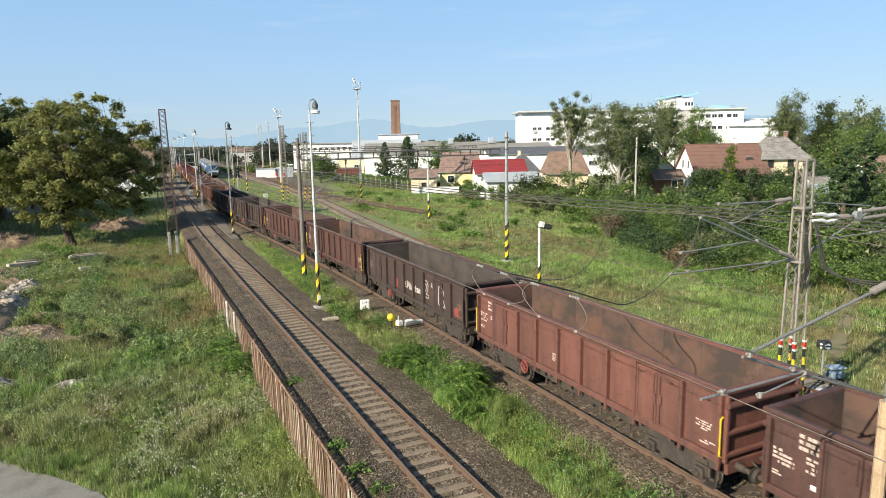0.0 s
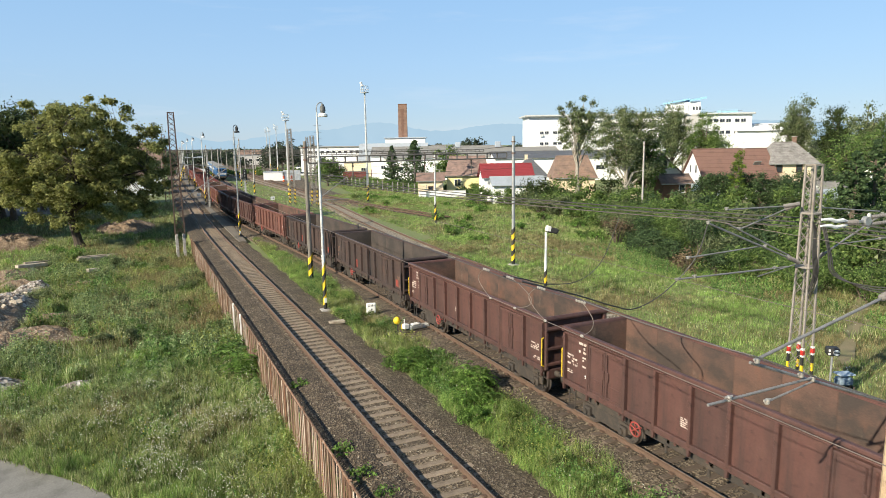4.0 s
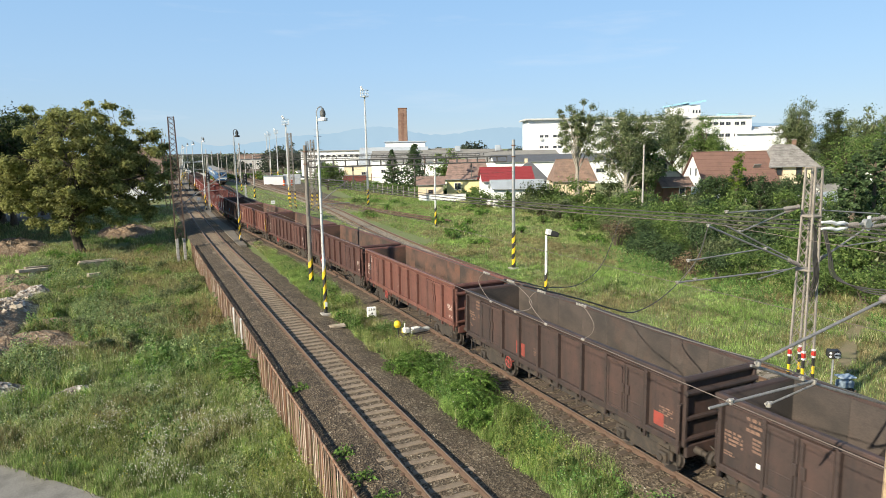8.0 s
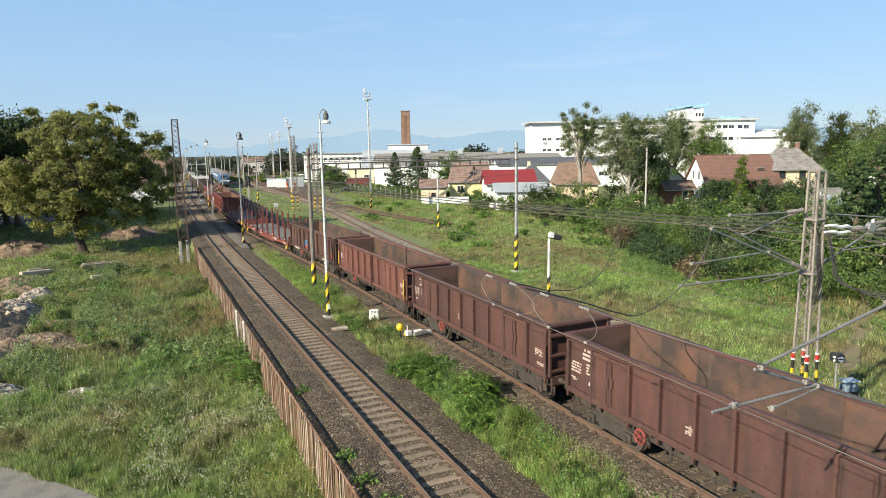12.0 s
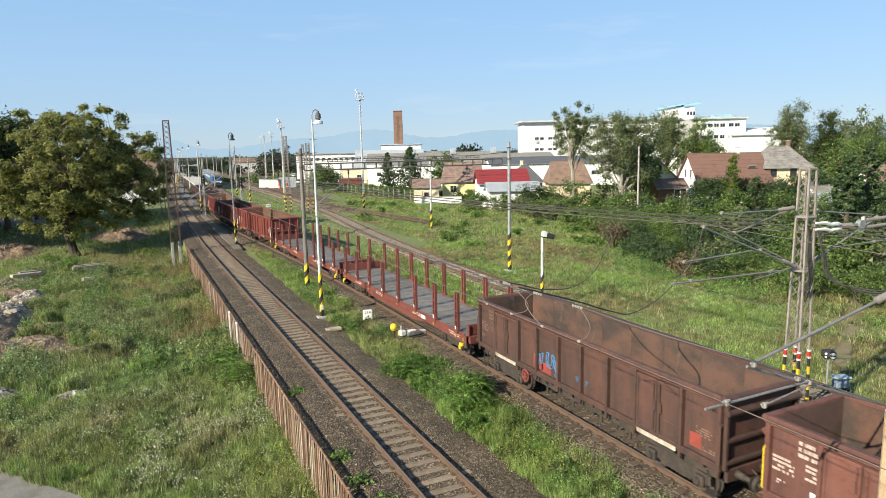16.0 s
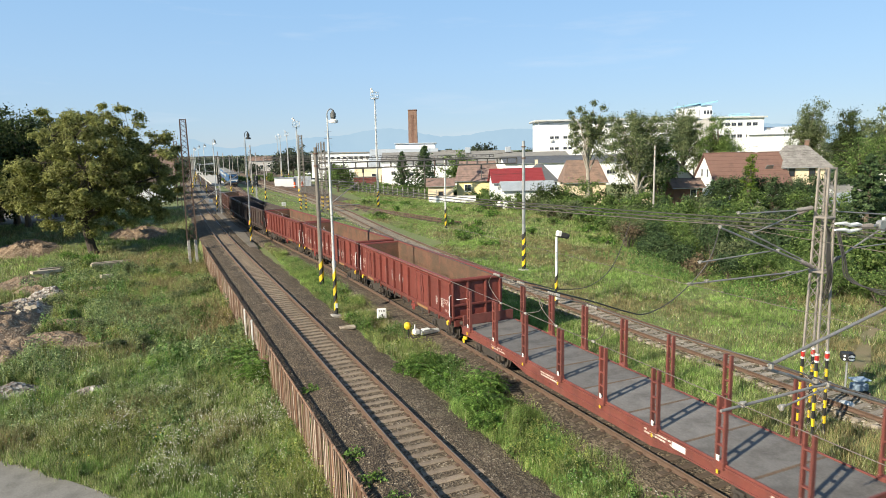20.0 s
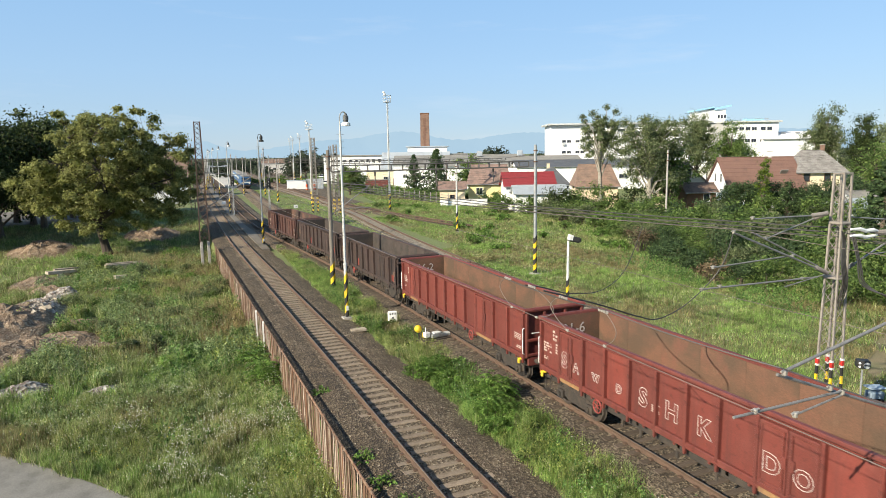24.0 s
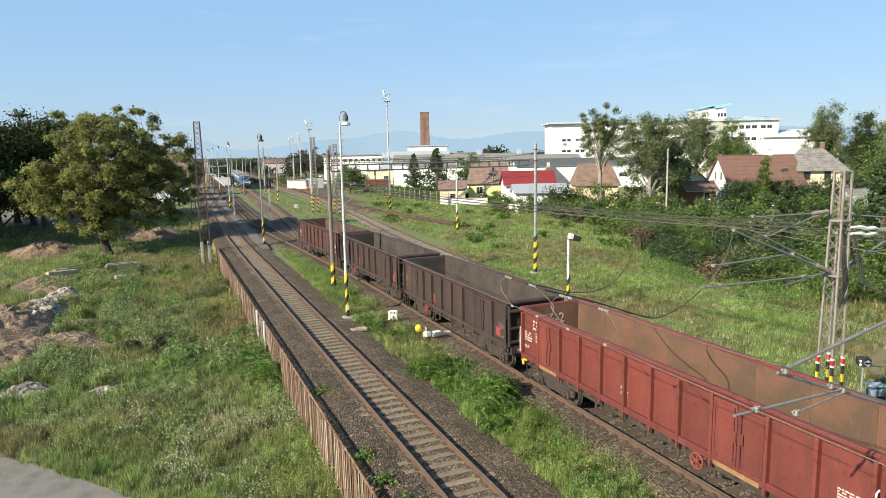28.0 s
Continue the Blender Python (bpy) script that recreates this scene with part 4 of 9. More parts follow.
def lamp_post(x, y, h, dark=False, label=""):
    """A tall yard lamp: stepped steel tube, short swan neck, bell-shaped lamp head, climbing pegs, striped foot."""
    g = ground_at(x, y)
    skin = BLACK if dark else PALE
    p = thing("yard_lamp", pose(x, y, g), label or "tall pale steel yard lamp with a bell head and striped foot", "street lamp", "yard lamps along the platform")
    part("base", Mesh().cbox((0, 0, 0.06), (0.6, 0.6, 0.24), 0.03), CONCRETE, p)
    part("pole", Mesh().rod((0, 0, 0.1), (0, 0, 3.4), 0.105).rod((0, 0, 3.4), (0, 0, 3.5), 0.125).rod((0, 0, 3.5), (0, 0, h - 1.4), 0.085, 0.065).rod((0, 0, h - 1.4), (0, 0, h - 0.55), 0.05, 0.04), PALE if not dark else STEEL, p)
    neck = skin if dark else STEEL
    part("swan_neck", Mesh().tube([(0, 0, h - 0.6), (-0.01, 0, h - 0.3), (0.06, 0, h - 0.1), (0.2, 0, h), (0.32, 0, h - 0.02), (0.36, 0, h - 0.12)], 0.035), neck, p)
    hd = part("lamp_head", Mesh().turned([(0.04, 0.0), (0.08, -0.05), (0.1, -0.12), (0.16, -0.2), (0.17, -0.42), (0.13, -0.46), (0.14, -0.54)], (0.36, 0, h - 0.06)), LAMP_GREY if not dark else skin, p)
    part("shade", Mesh().turned([(0.15, -0.54), (0.27, -0.6), (0.28, -0.74), (0.24, -0.76)], (0.36, 0, h - 0.06)), BLACK if dark else WHITE, hd, "white glass shade" if not dark else "dark metal shade")
    s = Mesh()
    for i in range(7):
        s.rod((-0.22, 0, h - 3.6 + 0.38 * i), (0.22, 0, h - 3.6 + 0.38 * i), 0.012, None, 5)
    part("climbing_pegs", s, STEEL, p)
    stripes(p, (0, 0), 0.118, 0.2, 2.9)
    part("tag_plate", Mesh().cbox((0.0, -0.125, 0.75), (0.16, 0.02, 0.3), 0.005), WHITE, p, "small white plate")
    return p


lamp_post(9.84, 37.9, 12.5)
lamp_post(9.97, 73.9, 12.4, True, "tall steel yard lamp with a dark bell head")
for x, y in ((10.6, 118.1), (12.6, 164.0), (12.95, 187.0), (14.0, 223.8), (17.0, 262.0), (19.0, 300.0)):
    lamp_post(x, y, 12.6)


def round_mast(x, y, h, r=0.16, band=(0.1, 1.7), label="grey concrete catenary mast with a striped foot", material=None):
    g = ground_at(x, y)
    p = thing("catenary_mast", pose(x, y, g), label, "mast", "catenary masts of the yard")
    part("pole", Mesh().rod((0, 0, -0.1), (0, 0, h - g), r, r * 0.78, 10), material or CONCRETE, p)
    part("footing", Mesh().cbox((0, 0, 0.03), (0.7, 0.7, 0.18), 0.04), CONCRETE, p)
    if band:
        stripes(p, (0, 0), r + 0.012, band[0], band[1])
    for z in (h - g - 0.5, h - g - 1.4):
        part("clamp", Mesh().rod((0, 0, z), (0, 0, z + 0.09), r + 0.03, None, 10), RUST, p)
    return p


round_mast(11.37, 47.6, 9.95, 0.17, (0.1, 1.9), "dark weathered concrete catenary mast with a striped foot", worn("dark stained concrete", (0.19, 0.17, 0.145), (0.12, 0.105, 0.09), 0.9, 0, 25, 1.5))
round_mast(27.75, 45.35, 10.15, 0.15, (0.1, 3.2), "slim grey steel catenary mast with a striped foot", STEEL)
round_mast(34.15, 74.7, 8.4, 0.13, (0.1, 2.6), "slim pale steel mast with a striped foot", PALE)
round_mast(23.0, 143.8, 8.9, 0.15, (0.1, 2.6))
round_mast(24.0, 169.5, 11.8, 0.16, (0.1, 2.4))
round_mast(60.3, 66.1, 9.56, 0.14, None, "bare concrete electricity pole among the trees")
round_mast(65.1, 148.4, 7.8, 0.13, None, "slim dark electricity pole", RUST)
round_mast(19.5, 205.0, 10.5, 0.15, (0.1, 2.4))
round_mast(30.0, 215.0, 10.5, 0.15, (0.1, 2.4))


def lattice_mast(x, y, h, foot, head, skin, bands=None, plinth=False, label="", close=True, thin=1.0, pitch=1.7, stout=1.0):
    """A square lattice mast: four angle-iron legs and lacing on each face."""
    g = ground_at(x, y)
    p = thing("lattice_mast", pose(x, y, g), label, "mast", "lattice masts of the yard")
    z0 = 0.1
    if plinth:
        z0 = 3.1
        for dx in (-foot * 0.75, foot * 0.75):
            s = Mesh()
            for i in range(9):
                s.cbox((dx, 0, 0.2 + i * 0.34), (foot * 0.62, foot * 0.9, 0.32), 0.03)
            part("concrete_foot", s, CONCRETE, p, "stacked pale concrete foot")
    top = h - g

    def corner(i, j, z):
        w = foot + (head - foot) * (z - z0) / (top - z0)
        return Vector((i * w, j * w, z))

    for i in (-1, 1):
        for j in (-1, 1):
            a, b = corner(i, j, z0), corner(i, j, top)
            part("leg", Mesh().tube([a, b], 0.062 * stout, 4), skin, p)
            if bands:
                n = 9
                for q in range(n):
                    lo, hi = corner(i, j, 0.2 + q * bands / n), corner(i, j, 0.2 + (q + 1) * bands / n)
                    part("warning_band", Mesh().tube([lo, hi], 0.073 * stout, 4), YELLOW if q % 2 else BLACK, p)
    zs = [z0]
    while zs[-1] < top - 0.4:
        zs.append(min(zs[-1] + pitch * (foot + (head - foot) * (zs[-1] - z0) / (top - z0)), top))
    for c0, c1 in (((-1, -1), (1, -1)), ((1, -1), (1, 1)), ((1, 1), (-1, 1)), ((-1, 1), (-1, -1))):
        s, flip = Mesh(), False
        for a, b in zip(zs, zs[1:]):
            flip = not flip
            s.tube([corner(*(c0 if flip else c1), a), corner(*(c1 if flip else c0), b)], 0.026 * thin, 4)
            if close:
                s.tube([corner(*(c1 if flip else c0), a), corner(*(c0 if flip else c1), b)], 0.022 * thin, 4)
        s.tube([corner(*c0, top - 0.03), corner(*c1, top - 0.03)], 0.035, 4)
        part("lacing", s, skin, p)["kind"] = "stuff"
    return p


BEAM = worn("dark weathered beam steel", (0.13, 0.12, 0.11), (0.085, 0.075, 0.065), 0.75, 0.2, 25, 2.0)
GREY_STEEL = worn("weathered grey mast steel", (0.3, 0.27, 0.235), (0.2, 0.165, 0.135), 0.75, 0.2, 25, 2.0)
OLD_RUST = worn("dark rusted mast steel", (0.1, 0.062, 0.046), (0.06, 0.042, 0.034), 0.85, 0.1, 20, 2.5)
lattice_mast(3.72, 72.0, 13.2, 0.46, 0.28, OLD_RUST, None, True, "rust-brown lattice mast on a pale concrete foot")
lattice_mast(24.2, 112.0, 12.6, 0.45, 0.28, GREY_STEEL, 3.0, label="weathered grey lattice mast with striped legs")
lattice_mast(26.4, 105.5, 11.3, 0.45, 0.26, GREY_STEEL, 3.0, label="weathered grey lattice mast with striped legs")
lattice_mast(7.3, 205.0, 12.4, 0.4, 0.25, RUST, label="rust-brown lattice mast beside the far track")
lattice_mast(5.2, 132.0, 12.2, 0.4, 0.25, RUST, label="rust-brown lattice mast beside the far track")
lattice_mast(40.0, 165.0, 12.0, 0.45, 0.26, GREY_STEEL, label="weathered grey lattice mast far in the yard")


def flood_mast(x, y, h):
    g = ground_at(x, y)
    p = thing("floodlight_mast", pose(x, y, g), "very tall pale steel floodlight mast with a caged platform", "floodlight mast", "floodlight masts of the yard")
    part("pole", Mesh().rod((0, 0, 0), (0, 0, h * 0.5), 0.2, 0.16, 10).rod((0, 0, h * 0.5), (0, 0, h - 1.2), 0.15, 0.1, 10), PALE, p)
    c = Mesh()
    for i in range(8):
        w = 2 * math.pi * i / 8
        c.rod((0.7 * math.cos(w), 0.7 * math.sin(w), h - 1.5), (0.7 * math.cos(w), 0.7 * math.sin(w), h - 0.4), 0.025, None, 5)
    for z in (h - 1.5, h - 0.95, h - 0.4):
        c.tube([(0.7 * math.cos(w), 0.7 * math.sin(w), z) for w in np.linspace(0, 2 * math.pi, 13)], 0.03, 5)
    part("cage", c, PALE, p)
    part("platform", Mesh().rod((0, 0, h - 1.56), (0, 0, h - 1.5), 0.72, None, 12), STEEL, p)
    for i, w in enumerate((3.4, 1.9)):
        part("floodlight", Mesh().cbox((0, 0, 0), (0.3, 0.36, 0.34), 0.06).cbox((0.17, 0, 0), (0.05, 0.3, 0.28), 0.01), WHITE, p, "white floodlight", pose(0.6 * math.cos(w), 0.6 * math.sin(w), h - 0.15 + 0.25 * (i == 0), 0, 25, math.degrees(w)))
    s = Mesh()
    for dx in (-0.13, 0.13):
        s.rod((dx, -0.3, 1.0), (dx, -0.2, h - 1.5), 0.018, None, 5)
    for i in range(int((h - 2) / 0.5)):
        s.rod((-0.13, -0.3 + 0.1 * i * 0.5 / h, 1.2 + i * 0.5), (0.13, -0.3 + 0.1 * i * 0.5 / h, 1.2 + i * 0.5), 0.014, None, 4)
    part("ladder", s, STEEL, p)
    stripes(p, (0, 0), 0.22, 0.2, 3.0)


flood_mast(36.8, 109.0, 20.4)
flood_mast(27.5, 130.2, 16.6)
flood_mast(45.3, 231.0, 17.6)
flood_mast(58.8, 324.0, 18.4)
flood_mast(52.0, 280.0, 18.0)

for i in range(16):
    round_mast(9.0 + 0.062 * (150 + 12 * i) + (0, 9.5, 17, 25)[i % 4] - 9.0, 165 + 11.0 * i, 8.6 + 0.7 * (i % 3), 0.14, (0.1, 2.2))

# portal beams carrying the wires over the yard
def portal(x0, x1, y, z, name_label):
    p = thing("portal_beam", pose(0, y, 0), name_label, "catenary gantry")
    s = Mesh()
    for dz in (-0.22, 0.22):
        part("chord", Mesh().cbox(((x0 + x1) / 2, 0, z + dz), (x1 - x0, 0.12, 0.1), 0.02), BEAM, p)
    n = int((x1 - x0) / 0.9)
    for i in range(n + 1):
        a = x0 + (x1 - x0) * i / n
        s.cbox((a, 0, z), (0.1, 0.08, 0.36), 0.01)
    part("battens", s, BEAM, p)
    for i in range(3):
        a = x0 + (x1 - x0) * (0.2 + 0.3 * i)
        part("hanger", Mesh().rod((a, 0, z - 0.25), (a, 0, z - 1.5), 0.04, None, 6).rod((a, 0, z - 1.5), (a + 0.9, 0, z - 1.3), 0.03, None, 6), BEAM, p)
        part("insulator", Mesh().turned([(0.04, 0), (0.09, 0.05), (0.05, 0.1), (0.09, 0.15), (0.05, 0.2), (0.09, 0.25), (0.04, 0.3)], (a, 0, z - 0.6)), BLACK, p, "dark ribbed insulator")


portal(11.3, 27.8, 46.5, 8.6, "grey steel portal beam spanning the tracks")
portal(24.2, 62.0, 112.5, 8.3, "grey steel portal beam across the yard tracks")
portal(23.0, 60.0, 144.0, 8.3, "grey steel portal beam across the yard tracks")
portal(14.0, 50.0, 205.0, 8.6, "grey steel portal beam far in the yard")
portal(5.2, 13.0, 132.0, 9.0, "rusty cantilever beam over the platform tracks")
portal(8.0, 30.0, 262.0, 8.8, "grey steel portal beam far in the yard")

# ---- the mast beside the train with its cantilevers ----
fm = lattice_mast(20.1, 14.1, 8.75, 0.29, 0.17, GREY_STEEL, 2.5, close=True, thin=0.42, pitch=2.0, stout=0.7, label="weathered grey lattice catenary mast with striped legs")
for i in (-1, 1):
    for j in (-1, 1):
        w = 0.29 - 0.12 * 2.8 / 9.2
        part("red_band", Mesh().tube([(i * w, j * w, 2.78), (i * w, j * w, 2.95)], 0.07, 4), SIGNAL_RED, fm, "red band edged in white")
        part("white_band", Mesh().tube([(i * w, j * w, 2.95), (i * w, j * w, 3.02)], 0.069, 4), WHITE, fm)
        part("white_band", Mesh().tube([(i * w, j * w, 2.71), (i * w, j * w, 2.78)], 0.069, 4), WHITE, fm)

part("collar", Mesh().cbox((0, 0, 7.55), (0.48, 0.48, 0.08), 0.02), GREY_STEEL, fm)
part("collar", Mesh().cbox((0, 0, 5.75), (0.54, 0.54, 0.08), 0.02), GREY_STEEL, fm)


def rib(a, b, r=0.075, n=9):
    """A ribbed insulator between two places."""
    a, b = Vector(a), Vector(b)
    s = Mesh()
    pts, rad = [], []
    for i in range(2 * n + 1):
        pts.append(a.lerp(b, i / (2 * n)))
        rad.append(r if i % 2 else r * 0.6)
    return s.tube(pts, rad, 8)


def cantilever(m, label, tubes, ribs, clamps):
    p = thing("cantilever_arm", m, label, "catenary arm")
    for a, b, r in tubes:
        part("tube", Mesh().rod(a, b, r * 0.8, None, 8), TUBING, p)
    for a, b in ribs:
        part("insulator", rib(a, b), CERAMIC, p, "brown-grey ribbed insulator")
    for c in clamps:
        part("clamp", Mesh().cbox(c, (0.08, 0.08, 0.1), 0.02).rod((c[0] - 0.08, c[1], c[2] + 0.03), (c[0] + 0.08, c[1], c[2] + 0.03), 0.02, None, 6), CLAMP, p, "bright metal clamp")
    return p


TUBING = worn("weathered steel tube", (0.24, 0.235, 0.23), (0.16, 0.15, 0.14), 0.55, 0.25, 25, 2.0)
CERAMIC = worn("brown grey insulator", (0.21, 0.19, 0.175), (0.14, 0.12, 0.105), 0.4)
CLAMP = worn("dull zinc clamp", (0.42, 0.39, 0.35), (0.28, 0.25, 0.22), 0.5, 0.4)
cantilever(pose(0, 14.1, 0), "grey tubular cantilever arm over the main track", [
    ((15.45, 0, 7.1), (19.6, 0, 5.55), 0.04), ((16.3, 0.1, 7.45), (18.9, 0.1, 7.42), 0.03), ((14.25, 0, 5.5), (19.2, 0, 5.42), 0.035),
    ((14.7, 0.05, 6.1), (17.9, 0.05, 6.2), 0.03), ((16.6, 0.35, 7.0), (19.6, 0.3, 5.7), 0.035), ((17.2, 0.35, 6.75), (19.4, 0.35, 7.3), 0.03), ((17.5, -0.2, 5.3), (19.4, -0.1, 5.5), 0.025)],
    [((18.9, 0.1, 7.42), (19.6, 0.1, 7.45)), ((19.3, 0.35, 7.27), (19.9, 0.3, 7.45)), ((19.1, 0, 5.75), (19.7, 0, 5.5))],
    [(15.45, 0, 7.12), (16.3, 0.1, 7.48), (14.7, 0, 6.12), (14.3, 0, 5.5), (17.2, 0.35, 6.78), (18.0, 0, 6.2), (15.0, 0, 5.52), (18.5, 0, 5.44)])
cantilever(pose(0, 14.1, 0), "grey tubular cantilever arm towards the third track", [
    ((20.4, 0, 5.5), (23.6, -0.2, 6.9), 0.04), ((21.6, -0.1, 6.0), (24.4, -0.2, 6.05), 0.03), ((20.5, 0.1, 7.3), (23.6, -0.1, 7.0), 0.03)],
    [((20.35, 0, 5.48), (20.9, -0.02, 5.72))], [(23.6, -0.2, 6.92), (23.6, -0.2, 6.05), (24.3, -0.2, 6.06)])
cantilever(pose(0, 72.0, 0), "grey tubular cantilever arm over the near track", [
    ((4.1, 0, 4.3), (8.9, 0, 7.5), 0.06), ((4.0, 0, 8.0), (9.0, 0, 7.6), 0.04), ((5.6, 0, 5.5), (8.6, 0, 5.7), 0.04), ((7.4, 0, 6.1), (6.4, 0, 5.6), 0.03)],
    [((4.0, 0, 4.25), (4.6, 0, 4.65)), ((4.0, 0, 8.0), (4.6, 0, 7.96))], [(8.9, 0, 7.52), (7.4, 0, 6.1)])
cantilever(pose(0, 47.6, 0), "grey tubular cantilever arm over the main track", [
    ((11.5, 0, 5.2), (14.4, 0, 7.2), 0.05), ((11.5, 0, 7.6), (14.4, 0, 7.25), 0.035), ((12.2, 0, 5.6), (14.6, 0, 5.6), 0.035)],
    [((11.5, 0, 5.2), (12.0, 0, 5.55))], [(14.4, 0, 7.22)])
nm = thing("catenary_mast", pose(12.7, 6.9, LEVEL), "pale weathered timber-coloured mast between the tracks", "mast", "catenary masts of the yard")
part("pole", Mesh().rod((0, 0, -0.1), (0, 0, 4.9), 0.13, 0.12, 10), worn("pale weathered post", (0.45, 0.33, 0.21), (0.3, 0.2, 0.12), 0.8, 0, 20, 2, 0.5, (4, 4, 0.5)), nm)
part("footing", Mesh().cbox((0, 0, 0.03), (0.8, 0.8, 0.2), 0.05), CONCRETE, nm)
cantilever(pose(0, 6.9, 0), "grey tubular cantilever arm over the near track", [
    ((7.75, 0, 5.5), (10.2, 0, 5.52), 0.03), ((8.7, 0.05, 6.02), (12.7, 0.05, 4.55), 0.034), ((8.8, 0, 6.08), (12.6, 0, 6.85), 0.034), ((9.1, 0, 5.3), (10.2, 0, 5.45), 0.022), ((12.7, 0, 4.4), (12.7, 0, 7.0), 0.06)],
    [((11.9, 0.0, 6.72), (12.6, 0, 6.86))], [(8.8, 0, 6.05), (10.2, 0, 5.5), (9.9, 0, 5.62), (8.2, 0, 5.52), (9.1, 0, 5.3)])


# ---- wires ----
def wire(pts, r, label, sag=0.0, n=14, category="wire"):
    """A wire hung through the given places, sagging between them."""
    out = []
    for a, b in zip(pts, pts[1:]):
        a, b = Vector(a), Vector(b)
        for i in range(n):
            k = i / n
            out.append(a.lerp(b, k) - Vector((0, 0, 4 * sag * k * (1 - k))))
    out.append(Vector(pts[-1]))
    ob = new("overhead_wire", Mesh().tube(out, r, 5).mesh("overhead_wire", CABLE if r > 0.011 else COPPER))
    return tagged(ob, label, category, "overhead wires")


COPPER = worn("weathered contact wire", (0.2, 0.165, 0.14), (0.14, 0.115, 0.1), 0.6, 0.3)
wire([(7.3, -20, 5.85), (7.44, 7.2, 5.89), (7.44, 15.2, 5.95)] + [(NEAR_TRACK(y) + (0.2 if i % 2 else -0.2), y, 6.0) for i, y in enumerate((46, 90, 132, 175, 220, 262))], 0.0075, "bare contact wire over the near track")
wire([(7.4, -20, 6.6), (8.7, 6.9, 6.15), (7.44, 9.7, 6.61), (7.44, 13.4, 6.55)] + [(NEAR_TRACK(y), y, 7.3) for y in (60, 132, 205)], 0.012, "thin dark carrier wire over the near track", 0.05)
wire([(14.3, -25, 5.5)] + [(MAIN_TRACK(y) + d, y, 5.5) for y, d in ((14.1, -0.25), (46.5, 0.2), (90, -0.2), (132, 0.2), (205, 0.0), (262, 0.0))], 0.009, "bare contact wire over the main track")
wire([(14.6, -25, 7.0), (15.45, 14.1, 7.2), (14.6, 46.5, 7.3)] + [(MAIN_TRACK(y), y, 7.3) for y in (90, 132, 205, 262)], 0.009, "thin carrier wire over the main track", 0.35)
wire([(23.2, -25, 5.5), (24.3, 14.1, 6.0), (24.0, 46.5, 5.6), (29.8, 112.5, 5.6), (33.0, 205, 5.6)], 0.009, "bare contact wire over the third track")
for k, z in ((0.0, 6.95), (0.12, 6.8), (0.3, 6.65)):
    wire([(11.4, 46.6, 7.5 - k), (20.2, 14.0 + k, z), (23.6, 3.0, 6.9)], 0.023, "thick grey feeder cable strung between the masts", 0.25)
wire([(27.8, 45.4, 9.4), (36.8, 109, 9.0), (45, 165, 9.0)], 0.018, "thin feeder wire along the yard", 0.7)
wire([(11.4, 47.6, 9.2), (24.2, 112, 9.2), (23.0, 144, 8.8), (30, 215, 9.0)], 0.011, "thin feeder wire along the yard", 0.7)
wire([(11.4, 47.6, 7.6), (27.7, 45.3, 7.6)], 0.012, "cross wire between two masts", 0.15)
for x in (33.0, 37.0, 41.0, 45.0):
    wire([(x - 4, 80, 5.6), (x, 112.5, 5.7), (x + 1, 144, 5.6), (x + 4, 205, 5.7)], 0.011, "contact wire over a yard track", 0.1)
    wire([(x - 4, 80, 6.9), (x, 112.5, 7.2), (x + 1, 144, 7.2), (x + 4, 205, 7.2)], 0.01, "carrier wire over a yard track", 0.4)
wire([(60.3, 66.1, 9.2), (78.0, 56.0, 8.6), (105, 44, 8.6)], 0.012, "thin power line over the gardens", 0.4)
wire([(60.3, 66.1, 9.3), (65.1, 148.4, 7.7)], 0.012, "thin power line over the gardens", 0.6)


def jumper(pts, r, label):
    """A slack connecting cable through the given places, rounded."""
    p = [Vector(q) for q in pts]
    out = []
    for i in range(len(p) - 1):
        a, b, c, d = p[max(i - 1, 0)], p[i], p[i + 1], p[min(i + 2, len(p) - 1)]
        for k in range(8):
            t = k / 8
            out.append(0.5 * (2 * b + (c - a) * t + (2 * a - 5 * b + 4 * c - d) * t * t + (3 * b - 3 * c + d - a) * t ** 3))
    out.append(p[-1])
    ob = new("jumper_cable", Mesh().tube(out, r, 6).mesh("jumper_cable", CABLE if r > 0.012 else COPPER))
    return tagged(ob, label, "cable", "slack connecting cables")


jumper([(15.45, 14.1, 7.1), (15.2, 14.3, 6.0), (14.3, 14.6, 5.0), (13.0, 14.4, 4.7), (11.6, 13.7, 5.1), (9.6, 12.5, 5.85), (8.0, 11.9, 6.4), (7.44, 11.8, 6.58)], 0.018, "slack black cable joining the wires of two tracks")
jumper([(18.3, 21.4, 6.4), (16.0, 19.6, 5.1), (13.2, 17.3, 5.0), (10.5, 15.2, 5.55), (8.2, 13.0, 6.35), (7.44, 12.6, 6.56)], 0.014, "slack dark cable joining the wires of two tracks")
for y0, y1, bulge in ((13.2, 13.39, 0.5), (12.09, 12.29, -0.75), (10.89, 11.05, 0.55), (9.66, 9.72, -0.35)):
    jumper([(7.44, y0, 5.92), (7.44, y0 + 0.75 * bulge, 6.1), (7.44, (y0 + y1) / 2 + bulge, 6.3), (7.44, y1 + 0.5 * bulge, 6.5), (7.44, y1, 6.58)], 0.008, "thin looped connector between two wires")
    p = thing("wire_clamps", pose(7.44, y1, 6.58), "row of bright clamps on a carrier wire", "clamp", "wire clamps")
    for i in range(4):
        part("clamp", Mesh().cbox((0, -0.12 + 0.08 * i, 0), (0.04, 0.05, 0.05), 0.01), CLAMP, p)
    part("clamp", Mesh().cbox((0, y0 - y1, -0.66), (0.04, 0.08, 0.05), 0.01), CLAMP, p)
